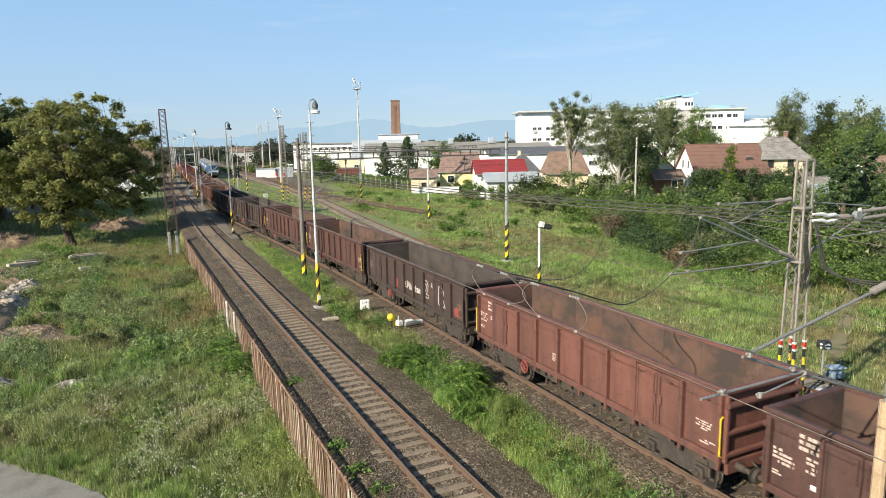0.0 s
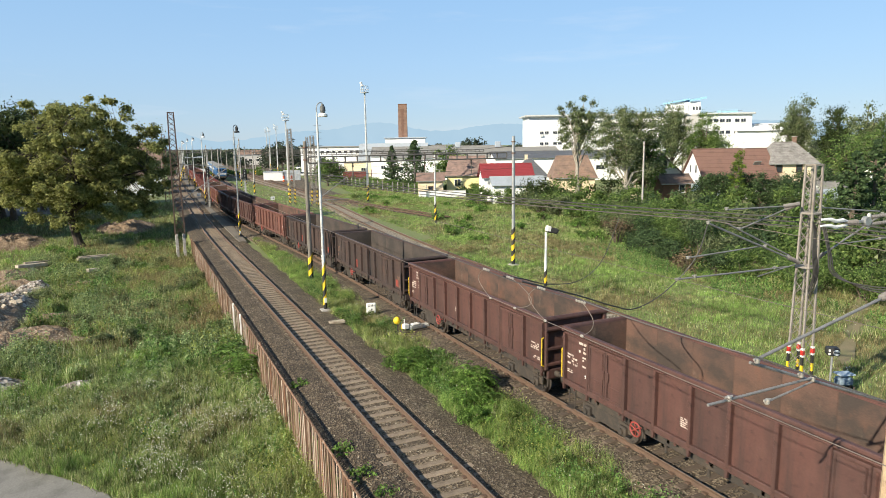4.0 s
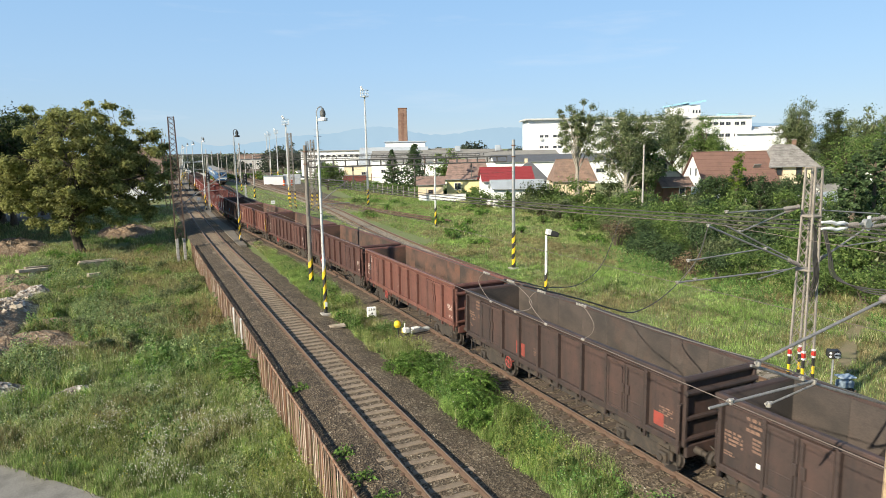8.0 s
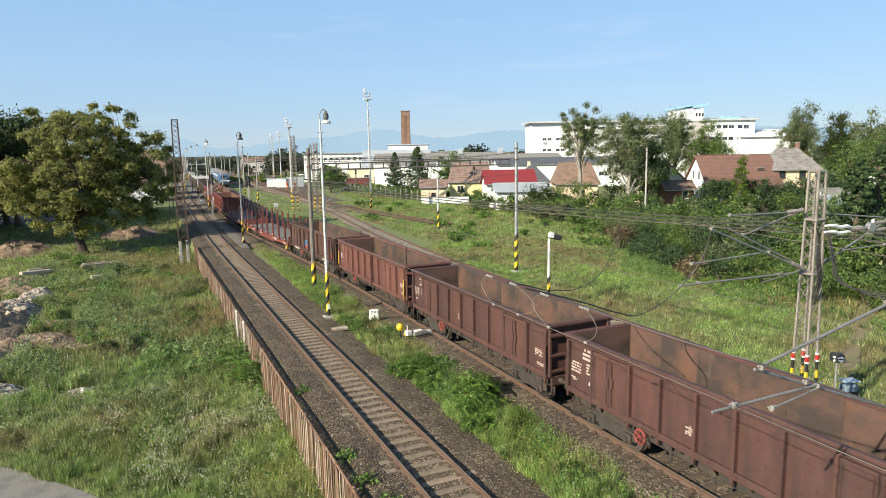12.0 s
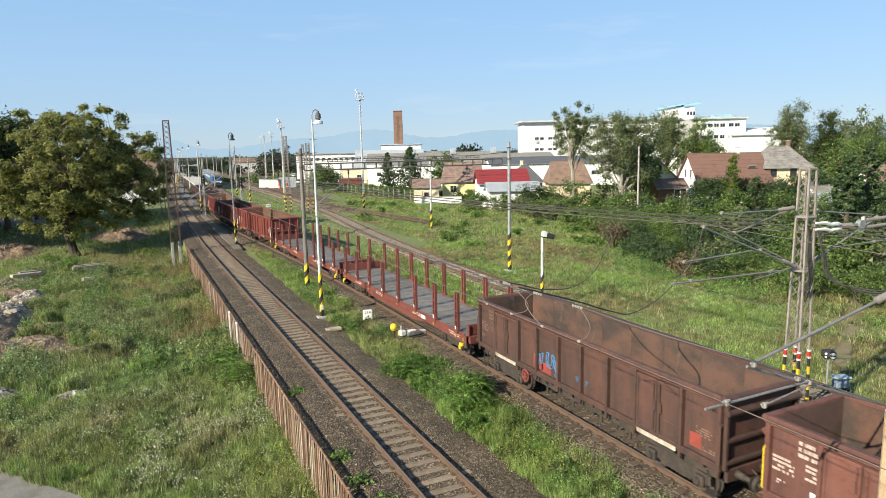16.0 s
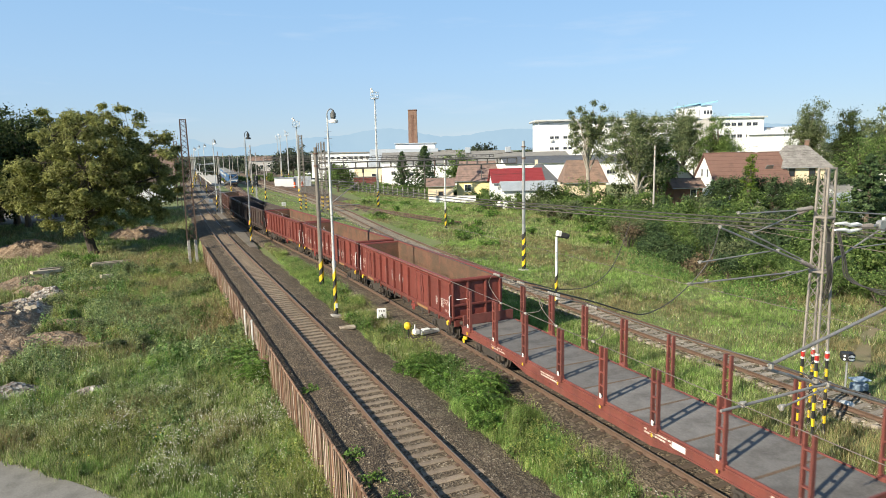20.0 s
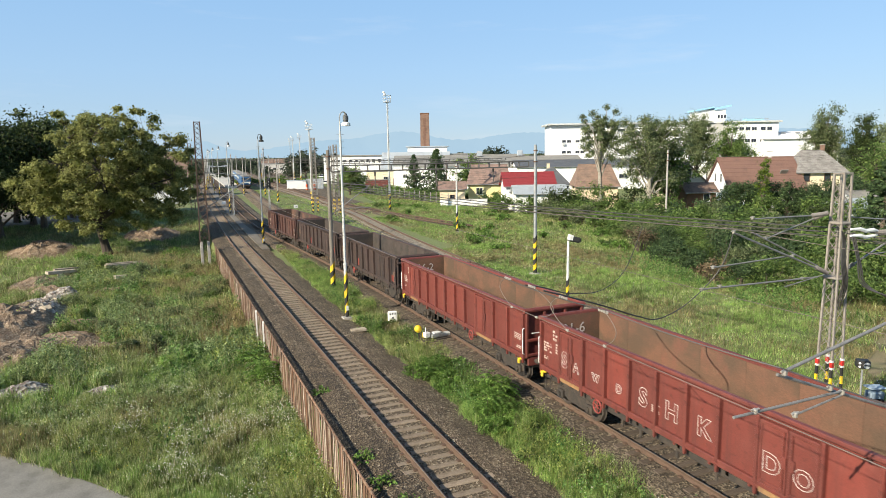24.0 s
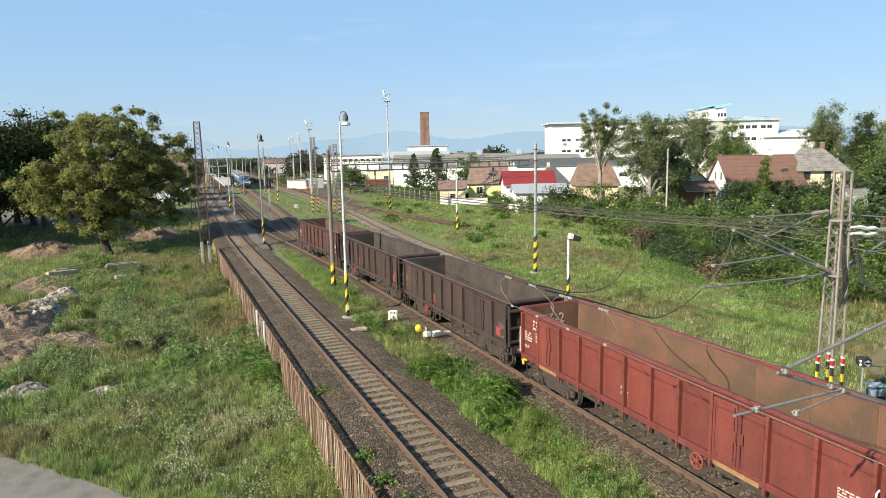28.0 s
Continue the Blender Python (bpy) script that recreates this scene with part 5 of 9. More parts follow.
for k in range(3):
    jumper([(20.1 + 0.08 * k, 13.7, 6.85), (20.2 + 0.1 * k, 13.5, 6.0 - 0.1 * k), (20.5 + 0.1 * k, 13.4, 5.1), (21.6, 12.6, 4.75 - 0.08 * k), (23.0, 11.6, 4.85), (24.5, 10.4, 5.0 + 0.05 * k)], 0.022, "thick grey cables bunched down the mast")
# strain insulators and clamps at the feeder's end
st = thing("strain_insulator", pose(0, 0, 0), "ribbed strain insulator with white steel clamps beside the mast", "insulator")
for dz in (0.0, -0.2):
    part("clamp_plate", Mesh().tube([(19.35, 13.2, 7.05 + dz), (19.8, 13.2, 7.03 + dz), (20.05, 13.2, 6.96 + dz), (20.6, 13.2, 6.93 + dz * 0.7)], [0.035, 0.06, 0.06, 0.03], 8), WHITE, st, "white clamp plate")
    part("clamp_plate", Mesh().tube([(20.05, 13.2, 6.99 + dz), (20.4, 13.2, 6.98 + dz), (20.65, 13.2, 6.92 + dz * 0.6)], [0.03, 0.055, 0.03], 8), WHITE, st, "white clamp plate")
part("insulator", rib((20.6, 13.2, 6.86), (21.15, 13.2, 6.86), 0.1, 5), CERAMIC, st)
part("link", Mesh().cbox((21.35, 13.2, 6.86), (0.4, 0.06, 0.1), 0.02).rod((21.6, 13.12, 6.86), (21.6, 13.28, 6.86), 0.16, None, 12), STEEL, st)
part("yoke", Mesh().cbox((21.72, 13.2, 6.86), (0.12, 0.1, 0.5), 0.03), PALE, st)
for dz in (0.12, -0.12):
    part("insulator", rib((21.8, 13.2, 6.86 + dz), (23.4, 13.2, 6.9 + dz), 0.07, 12), CERAMIC, st)
# cables bunched down the face of the mast
for k in range(5):
    jumper([(19.45 + 0.05 * k, 13.55, 6.95 - 0.05 * k), (19.62 + 0.03 * k, 13.62, 6.6), (19.6 + 0.05 * k, 13.6, 5.9), (19.75 + 0.06 * k, 13.62, 5.2), (19.9 + 0.05 * k, 13.87, 4.5 - 0.2 * (k % 2))], 0.02, "thick grey cable bunched down the mast")

# ---- signals, signs and small equipment ----
cp = thing("camera_post", pose(22.67, 33.2, LEVEL), "white steel post with a striped foot and a camera head", "camera post")
part("pole", Mesh().rod((0, 0, 0), (0, 0, 4.55), 0.085, 0.075, 10), WHITE, cp)
stripes(cp, (0, 0), 0.1, 0.3, 2.2, pitch=0.34)
part("camera_head", Mesh().cbox((0.35, -0.1, 0), (0.75, 0.3, 0.34), 0.06).cbox((0.74, -0.1, 0.0), (0.06, 0.24, 0.26), 0.02), BLACK, cp, "dark camera housing", pose(0, 0, 4.72, 0, 12, -12))
part("visor", Mesh().cbox((0.1, -0.1, 0.06), (0.3, 0.34, 0.36), 0.05), WHITE, cp, "white camera bracket", pose(0, 0, 4.72, 0, 12, -12))
part("switch_box", Mesh().cbox((0.0, -0.16, 0.85), (0.26, 0.18, 0.45), 0.03), PALE, cp)

ks = thing("kilometre_sign", pose(11.85, 35.2, LEVEL, 0, 0, -14), "white concrete kilometre marker in the grass", "sign")
part("tablet", Mesh().cbox((0, 0, 0.6), (0.56, 0.12, 0.62), 0.05), WHITE, ks)
part("foot", Mesh().cbox((0, 0, 0.2), (0.3, 0.12, 0.5), 0.03), CONCRETE, ks)
part("figures", Mesh().cbox((-0.13, -0.066, 0.8), (0.09, 0.012, 0.035), 0.004).cbox((-0.13, -0.066, 0.72), (0.09, 0.012, 0.035), 0.004).cbox((0.0, -0.066, 0.76), (0.035, 0.012, 0.13), 0.004).cbox((0.09, -0.066, 0.76), (0.035, 0.012, 0.13), 0.004).cbox((0.17, -0.066, 0.75), (0.03, 0.012, 0.1), 0.004).cbox((0.02, -0.066, 0.52), (0.09, 0.012, 0.1), 0.004), CABLE, ks, "dark unreadable figures as bars")

pm = thing("point_machine", pose(12.55, 31.0, LEVEL, 0, 0, 8), "grey point machine with white levers beside the rail", "point machine")
part("case", Mesh().cbox((0.35, 0, 0.4), (0.8, 0.42, 0.24), 0.05), STEEL, pm)
part("motor", Mesh().cbox((0.95, 0.02, 0.36), (0.45, 0.3, 0.2), 0.04), PALE, pm)
part("cover", Mesh().cbox((0.3, -0.05, 0.55), (0.42, 0.3, 0.08), 0.02), WHITE, pm)
part("lever_frame", Mesh().cbox((-0.25, 0, 0.5), (0.3, 0.3, 0.26), 0.03).rod((-0.32, 0, 0.5), (-0.32, 0, 0.9), 0.03), WHITE, pm)
part("base_plate", Mesh().cbox((0.35, 0, 0.2), (1.6, 0.6, 0.12), 0.02), GRIME, pm)
ball = thing("switch_lamp", pose(11.95, 31.3, LEVEL), "yellow round counterweight on a dark lever", "switch lever")
part("ball", Mesh().turned([(0.02, -0.2), (0.12, -0.17), (0.19, -0.07), (0.2, 0.03), (0.15, 0.14), (0.06, 0.2), (0.01, 0.21)], (0, 0, 0.78)), YELLOW, ball)
part("lever", Mesh().rod((0.05, 0, 0.1), (0.02, 0, 0.62), 0.04).rod((0.15, 0, 0.2), (0.5, 0, 0.35), 0.05), BLACK, ball)
part("bracket", Mesh().cbox((0.32, -0.05, 0.42), (0.2, 0.12, 0.3), 0.03), YELLOW, ball)
part("stand", Mesh().cbox((0.05, 0, 0.08), (0.4, 0.3, 0.16), 0.03), GRIME, ball)

ds = thing("dwarf_signal", pose(24.75, 16.0, LEVEL, 0, 0, -42), "black dwarf signal box with white discs on a thin post", "signal")
part("post", Mesh().rod((0, 0, 0), (0, 0, 1.3), 0.04), STEEL, ds)
part("box", Mesh().cbox((0, 0, 1.55), (0.46, 0.4, 0.32), 0.04), BLACK, ds)
part("disc", Mesh().rod((0.1, -0.2, 1.54), (0.1, -0.212, 1.54), 0.12, None, 20), WHITE, ds, "white disc with a dark bar")
part("bar", Mesh().cbox((0.1, -0.216, 1.54), (0.23, 0.01, 0.05), 0.003), BLACK, ds)
part("small_disc", Mesh().rod((-0.15, -0.2, 1.62), (-0.15, -0.212, 1.62), 0.045, None, 12), WHITE, ds)
part("small_disc", Mesh().rod((-0.15, -0.2, 1.48), (-0.15, -0.212, 1.48), 0.045, None, 12), WHITE, ds)
cb = thing("equipment_box", pose(24.9, 15.55, LEVEL, 0, 0, -20), "low blue-grey equipment box beside the mast", "equipment box")
part("case", Mesh().cbox((0, 0, 0.42), (0.58, 0.4, 0.3), 0.05), worn("blue grey enamel", (0.2, 0.26, 0.32), (0.14, 0.18, 0.22), 0.5), cb)
part("lid", Mesh().cbox((0, 0, 0.72), (0.66, 0.48, 0.06), 0.02), worn("pale blue lid", (0.34, 0.42, 0.5), (0.26, 0.32, 0.38), 0.5), cb)
part("legs", Mesh().cbox((-0.3, 0, 0.1), (0.1, 0.4, 0.24), 0.02).cbox((0.3, 0, 0.1), (0.1, 0.5, 0.24), 0.02), GRIME, cb)
wb = thing("white_sack", pose(23.2, 14.9, LEVEL + 0.15), "crumpled pale sacking at the foot of the mast", "sack")
part("cloth", Mesh().turned([(0.3, -0.1), (0.4, 0.0), (0.3, 0.08), (0.24, 0.16), (0.06, 0.2)], n=7), PALE, wb)


def light_signal(x, y, h, turn, label):
    p = thing("light_signal", pose(x, y, LEVEL, 0, 0, turn), label, "signal", "light signals of the yard")
    part("post", Mesh().rod((0, 0, 0), (0, 0, h), 0.07), STEEL, p)
    part("back_board", Mesh().cbox((0, 0, h - 0.75), (0.6, 0.06, 1.7), 0.02), BLACK, p)
    for i in range(3):
        part("lens_hood", Mesh().turned([(0.1, 0), (0.13, 0.05), (0.14, 0.25)], n=10), BLACK, p, "", pose(0, -0.05, h - 0.25 - 0.45 * i, 90, 0, 0))
    part("base", Mesh().cbox((0, 0, 0.1), (0.9, 0.5, 0.2), 0.03), CONCRETE, p)
    part("ladder", Mesh().rod((-0.15, 0.25, 0.2), (-0.15, 0.1, h - 1), 0.02, None, 5).rod((0.15, 0.25, 0.2), (0.15, 0.1, h - 1), 0.02, None, 5), STEEL, p)


light_signal(10.8, 113.6, 6.8, 0, "black light signal on a steel post with a pale base")
light_signal(15.2, 103.3, 6.6, 0, "black light signal on a steel post between the tracks")
light_signal(21.7, 148.0, 5.1, 0, "small black light signal on a post")
for x, y, label in ((11.2, 137.5, "small white board on the platform"), (22.1, 118.8, "white speed board with dark figures")):
    p = thing("track_sign", pose(x, y, LEVEL), label, "sign", "small boards by the tracks")
    part("board", Mesh().cbox((0, 0, 0.9), (0.75, 0.05, 0.6), 0.02), WHITE, p)
    part("post", Mesh().rod((0, 0.05, 0), (0, 0.05, 0.7), 0.04), STEEL, p)
    if x > 20:
        lettering(p, "100", 0.34, 0, -0.03, 0.78, BLACK, "dark painted figures").rotation_euler = (radians(90), 0, 0)


# ---- rusty fence ----
IRON = worn("flaking rusty iron", (0.17, 0.085, 0.05), (0.34, 0.25, 0.18), 0.85, 0.1, 14, 1.1, 0.6, (1, 3, 0.35), 0.3)
PALING, pt, pb, pc = shader("rust-streaked pale paling", 0.85)
tone = ramp(pt, pt.nodes.new("ShaderNodeObjectInfo").outputs["Random"], [(0.0, (0.075, 0.042, 0.028)), (0.4, (0.17, 0.095, 0.058)), (0.75, (0.28, 0.205, 0.15)), (1.0, (0.5, 0.43, 0.36))])
rusty = ramp(pt, noise_of(pt, pc, 1.3, 5, 0.6, (1, 5, 0.6)), [(0.52, gray(0)), (0.68, gray(1))])
pt.links.new(mix(pt, rusty, tone, (0.19, 0.092, 0.05)), pb.inputs["Base Color"])
PALING_FAR, pt, pb, pc = shader("rust-streaked far paling", 0.85)
tone = ramp(pt, pt.nodes.new("ShaderNodeNewGeometry").outputs["Random Per Island"], [(0.0, (0.075, 0.042, 0.028)), (0.4, (0.17, 0.095, 0.058)), (0.75, (0.28, 0.205, 0.15)), (1.0, (0.5, 0.43, 0.36))])
rusty = ramp(pt, noise_of(pt, pc, 1.3, 5, 0.6, (1, 5, 0.6)), [(0.52, gray(0)), (0.68, gray(1))])
pt.links.new(mix(pt, rusty, tone, (0.19, 0.092, 0.05)), pb.inputs["Base Color"])
fence = thing("fence", pose(0, 0, 0), "rusty iron paling fence along the near track", "fence")
FX, FZ = 4.9, -2.5
fence_rng = random.Random(5)
fposts = [14.0 + 3.0 * i for i in range(21)]
pm1 = made("fence_post", IRON, lambda s: s.cbox((0, 0, 1.24), (0.09, 0.1, 2.54), 0.015))
pw1 = made("fence_post|w", WHITE, lambda s: s.cbox((-0.06, 0, 1.25), (0.1, 0.1, 2.58), 0.012))
slat = made("paling", PALING, lambda s: s.box((0, 0, 1.21), (0.014, 0.074, 2.42)))
rail_m = made("fence_rail", IRON, lambda s: s.cbox((0, 1.5, 0), (0.06, 3.0, 0.08), 0.012))
count = 0
far_slats = Mesh()
for i, y in enumerate(fposts):
    white = i in (8, 9)
    part("post", pw1 if white else pm1, IRON, fence, "white painted post" if white else "", pose(FX, y, FZ, fence_rng.uniform(-1, 1), fence_rng.uniform(-1.2, 1.2), 0))
    if i == len(fposts) - 1:
        break
    for z in (2.43, 0.5):
        part("rail", rail_m, IRON, fence, "", pose(FX, y, FZ + z, fence_rng.uniform(-0.4, 0.4)))
    for k in range(29):
        yy = y + 0.1 + 0.1 * k
        if fence_rng.random() < 0.08:
            continue
        m = pose(FX - 0.03 + fence_rng.uniform(-0.01, 0.01), yy, FZ + fence_rng.uniform(-0.03, 0.03), fence_rng.uniform(-1.0, 1.0), fence_rng.uniform(-0.8, 0.8))
        if count < 300:
            part("paling", slat, PALING, fence, "", m)
            count += 1
        else:
            far_slats.box((0, 0, 1.21), (0.014, 0.07, 2.42), m)
part("far_palings", far_slats, PALING_FAR, fence)["kind"] = "stuff"


# ---- platform, road and yard surfaces ----
def sheet(name, outline, z, thick, material, label, category):
    ob = new(name, Mesh().slab(outline, thick, Matrix.Translation((0, 0, z))).mesh(name, material))
    return tagged(ob, label, category, kind="structure")


def strip(name, left, right, y0, y1, z, material, label, category, step=4.0):
    ys = list(np.arange(y0, y1 + 0.1, step))
    s = Mesh()
    n = len(ys)
    vs = [(left(y), y, z) for y in ys] + [(right(y), y, z) for y in ys]
    vs += [(a, b, LEVEL - 0.05) for a, b, c in vs]
    fs = [(i, n + i, n + i + 1, i + 1) for i in range(n - 1)]
    fs += [(i + 1, 2 * n + i + 1, 2 * n + i, i) for i in range(n - 1)] + [(n + i, 3 * n + i, 3 * n + i + 1, n + i + 1) for i in range(n - 1)]
    fs += [(0, 2 * n, 3 * n, n), (n - 1, 2 * n - 1, 4 * n - 1, 3 * n - 1)]
    return tagged(new(name, s.add(vs, fs).mesh(name, material)), label, category, kind="structure")


strip("platform", lambda y: NEAR_TRACK(y) + 1.85, lambda y: MAIN_TRACK(y) - 1.85 - max(0, 86 - y) * 0.09, 70, 330, -0.14, ASPHALT, "worn grey asphalt platform strip between two tracks", "platform")
strip("platform_far", lambda y: MAIN_TRACK(y) + 2.0, lambda y: BRANCH_TRACK(y) - 1.8, 222, 500, 0.35, worn("pale platform slabs", (0.5, 0.48, 0.44), (0.38, 0.36, 0.33), 0.9), "pale concrete platform of the distant station", "platform")
sheet("road", [(0.7, 16.8), (-1.8, 24.2), (-2.7, 25.4), (-4.2, 27.3), (-5.4, 29.0), (-7.0, 30.5), (-10.8, 33.8), (-19, 38), (-36, 43), (-36, 0), (0.7, 0)], LEVEL - 2.08, 0.125, LOT, "pale grey worn asphalt road", "road")
sheet("lane", [(-40, 118), (-16, 119), (-9, 122), (-7.5, 128), (-7.5, 150), (-40, 150)], LEVEL - 0.1, 0.12, ASPHALT, "grey asphalt yard in the shade of trees", "road")
sheet("yard_ground", [(30.5, 116), (36, 104), (38, 116), (40, 150), (62, 300), (78, 500), (31, 500), (29, 230), (31, 150)], LEVEL - 0.1, 0.13, DARK_BALLAST, "brown stony ground of the railway yard", "ground")

# ---- the town, laid out on its own grid ----
AHEAD, ASIDE = Vector((0.4111, 0.9116)), Vector((0.9116, -0.4111))


def town(side, deep, z=LEVEL, turn=0.0):
    p = AHEAD * deep + ASIDE * side
    return pose(p.x, p.y, z, 0, 0, -24.27 + turn)


PLASTER_WHITE = worn("white plaster", (0.78, 0.78, 0.77), (0.68, 0.68, 0.66), 0.9, 0, 20, 0.4, 0.3)
PLASTER_CREAM = worn("cream plaster", (0.72, 0.6, 0.42), (0.62, 0.5, 0.36), 0.9, 0, 20, 0.4, 0.3)
PLASTER_YELLOW = worn("yellow plaster", (0.78, 0.66, 0.32), (0.68, 0.56, 0.28), 0.9, 0, 20, 0.4, 0.3)
PLASTER_GREY = worn("grey plaster", (0.5, 0.48, 0.45), (0.4, 0.38, 0.36), 0.9, 0, 20, 0.4, 0.3)
BRICKWALL = worn("red-brown brick", (0.23, 0.14, 0.1), (0.14, 0.088, 0.066), 0.9, 0, 9, 1.1, 0.6)
TILE_BROWN = worn("brown roof tiles", (0.18, 0.1, 0.077), (0.13, 0.076, 0.06), 0.85, 0, 7, 0.6, 0.4, (1, 1, 1))
TILE_RED = worn("bright red sheet roof", (0.25, 0.037, 0.042), (0.2, 0.037, 0.04), 0.55, 0, 7, 0.5, 0.3)
TILE_OLD = worn("old mossy roof tiles", (0.27, 0.18, 0.15), (0.13, 0.1, 0.088), 0.9, 0, 5, 1.2, 0.7)
TILE_RUST = worn("rust-brown roof tiles", (0.25, 0.165, 0.125), (0.13, 0.1, 0.082), 0.9, 0, 5, 0.9, 0.6)
TILE_GREY = worn("pale grey slates", (0.26, 0.245, 0.23), (0.12, 0.11, 0.1), 0.9, 0, 5, 0.9, 0.6)
SHEET_DARK = worn("dark grey sheet roof", (0.1, 0.105, 0.115), (0.14, 0.14, 0.145), 0.6, 0, 7, 0.6, 0.4)
SHEET_GREY = worn("grey felt roof", (0.25, 0.24, 0.22), (0.17, 0.165, 0.155), 0.85, 0, 7, 0.3, 0.5)
SHEET_PALE = worn("pale blue-grey sheet", (0.42, 0.46, 0.5), (0.34, 0.37, 0.4), 0.5, 0.2, 7, 0.5, 0.4)
SHEET_BLUE = worn("light blue sheet", (0.3, 0.55, 0.72), (0.25, 0.45, 0.6), 0.5, 0, 7, 0.5, 0.3)
TIMBER = worn("brown stained timber", (0.14, 0.07, 0.04), (0.09, 0.05, 0.03), 0.8, 0, 15, 1.0)


def glass_material():
    m, t, b, c = shader("dark window glass", 0.08)
    b.inputs["Base Color"].default_value = (0.03, 0.035, 0.045, 1)
    b.inputs["Specular IOR Level"].default_value = 0.6
    return m


GLASS = glass_material()


def window(parent, m, w, h, frame_mat=None, name="window"):
    """A window in a wall's face (its outside along -y): frame, sill and panes."""
    f = frame_mat or WHITE
    ob = part(name, Mesh().box((0, -0.02, h / 2 - 0.04), (w, 0.06, 0.08)).box((0, -0.02, -h / 2 + 0.04), (w, 0.06, 0.08)).box((-w / 2 + 0.04, -0.02, 0), (0.08, 0.06, h - 0.16)).box((w / 2 - 0.04, -0.02, 0), (0.08, 0.06, h - 0.16)), f, parent, "", m)
    n = max(1, round(w / 0.9))
    pw = (w - 0.16) / n
    for i in range(n):
        part("pane", Mesh().box((-w / 2 + 0.08 + pw * (i + 0.5), -0.005, 0), (pw - 0.05, 0.02, h - 0.16)), GLASS, ob)
    part("sill", Mesh().box((0, -0.08, -h / 2 - 0.03), (w + 0.14, 0.16, 0.05)), f, ob)
    return ob


def house(side, deep, turn, length, width, eave, ridge, wall_mat, roof_mat, label, windows=(), hip=0.0, chimney=None, over=0.4, name="house", chimney_mat=None, z0=LEVEL):
    """A house with a pitched roof; the ridge runs along x, the front looks along -y. Windows: face, place along it, height, width, height of it."""
    h = thing(name, town(side, deep, z0, turn), label, "house" if name == "house" else name.replace("_", " "), "houses of the town")
    L, W = length / 2, width / 2
    s = Mesh()
    s.add([(-L, -W, 0), (L, -W, 0), (L, W, 0), (-L, W, 0), (-L, -W, eave), (L, -W, eave), (L, W, eave), (-L, W, eave)], [(0, 1, 5, 4), (1, 2, 6, 5), (2, 3, 7, 6), (3, 0, 4, 7), (4, 5, 6, 7)])
    part("wall", s, wall_mat, h)
    if hip == 0:
        for sx in (-1, 1):
            x = sx * (L - 0.1)
            part("gable", Mesh().add([(x - 0.1, -W, eave), (x - 0.1, W, eave), (x - 0.1, 0, ridge - 0.12), (x + 0.1, -W, eave), (x + 0.1, W, eave), (x + 0.1, 0, ridge - 0.12)], [(0, 2, 1), (3, 4, 5), (0, 3, 5, 2), (1, 2, 5, 4), (0, 1, 4, 3)]), wall_mat, h)
    k = over * (ridge - eave) / W
    for sy in (-1, 1):
        a = [(-L - over, sy * (W + over), eave - k), (L + over, sy * (W + over), eave - k), (L + over - hip, 0, ridge), (-L - over + hip, 0, ridge)]
        b = [(x, y, z + 0.16) for x, y, z in a]
        part("roof_slope", Mesh().add(a + b, [(0, 1, 2, 3), (7, 6, 5, 4), (0, 4, 5, 1), (1, 5, 6, 2), (2, 6, 7, 3), (3, 7, 4, 0)]), roof_mat, h)
        # rows of tiles as low steps across the slope
        n = 9
        st = Mesh()
        for i in range(1, n):
            q = i / n
            y, z = sy * (W + over) * (1 - q), eave - k + (ridge - eave + k) * q
            e = L + over - hip * q - 0.02
            st.box((0, y, z + 0.17), (2 * e, 0.07, 0.035))
        part("tile_course", st, roof_mat, h)
    if hip:
        for sx in (-1, 1):
            a = [(sx * (L + over), -(W + over), eave - k), (sx * (L + over), W + over, eave - k), (sx * (L + over - hip), 0, ridge)]
            b = [(x, y, z + 0.16) for x, y, z in a]
            part("roof_slope", Mesh().add(a + b, [(0, 1, 2), (5, 4, 3), (0, 3, 4, 1), (1, 4, 5, 2), (2, 5, 3, 0)]), roof_mat, h)
    part("ridge_cap", Mesh().rod((-L - over + hip, 0, ridge + 0.14), (L + over - hip, 0, ridge + 0.14), 0.12, None, 6), roof_mat, h)
    for sy in (-1, 1):
        part("gutter", Mesh().rod((-L - over, sy * (W + over + 0.06), eave - k + 0.05), (L + over, sy * (W + over + 0.06), eave - k + 0.05), 0.07, None, 6), STEEL, h)
    if chimney:
        for cx in chimney:
            c = part("chimney", Mesh().cbox((cx, 0.2, ridge + 0.35), (0.6, 0.6, 1.5), 0.03), chimney_mat or BRICKWALL, h)
            part("chimney_cap", Mesh().cbox((cx, 0.2, ridge + 1.13), (0.75, 0.75, 0.1), 0.02), CONCRETE, c)
    for face, u, z, w, hh in windows:
        m = {"f": pose(u, -W - 0.01, z), "l": pose(-L - 0.01, u, z, 0, 0, -90), "r": pose(L + 0.01, u, z, 0, 0, 90)}[face]
        window(h, m, w, hh, TIMBER if wall_mat is PLASTER_CREAM else WHITE)
    return h


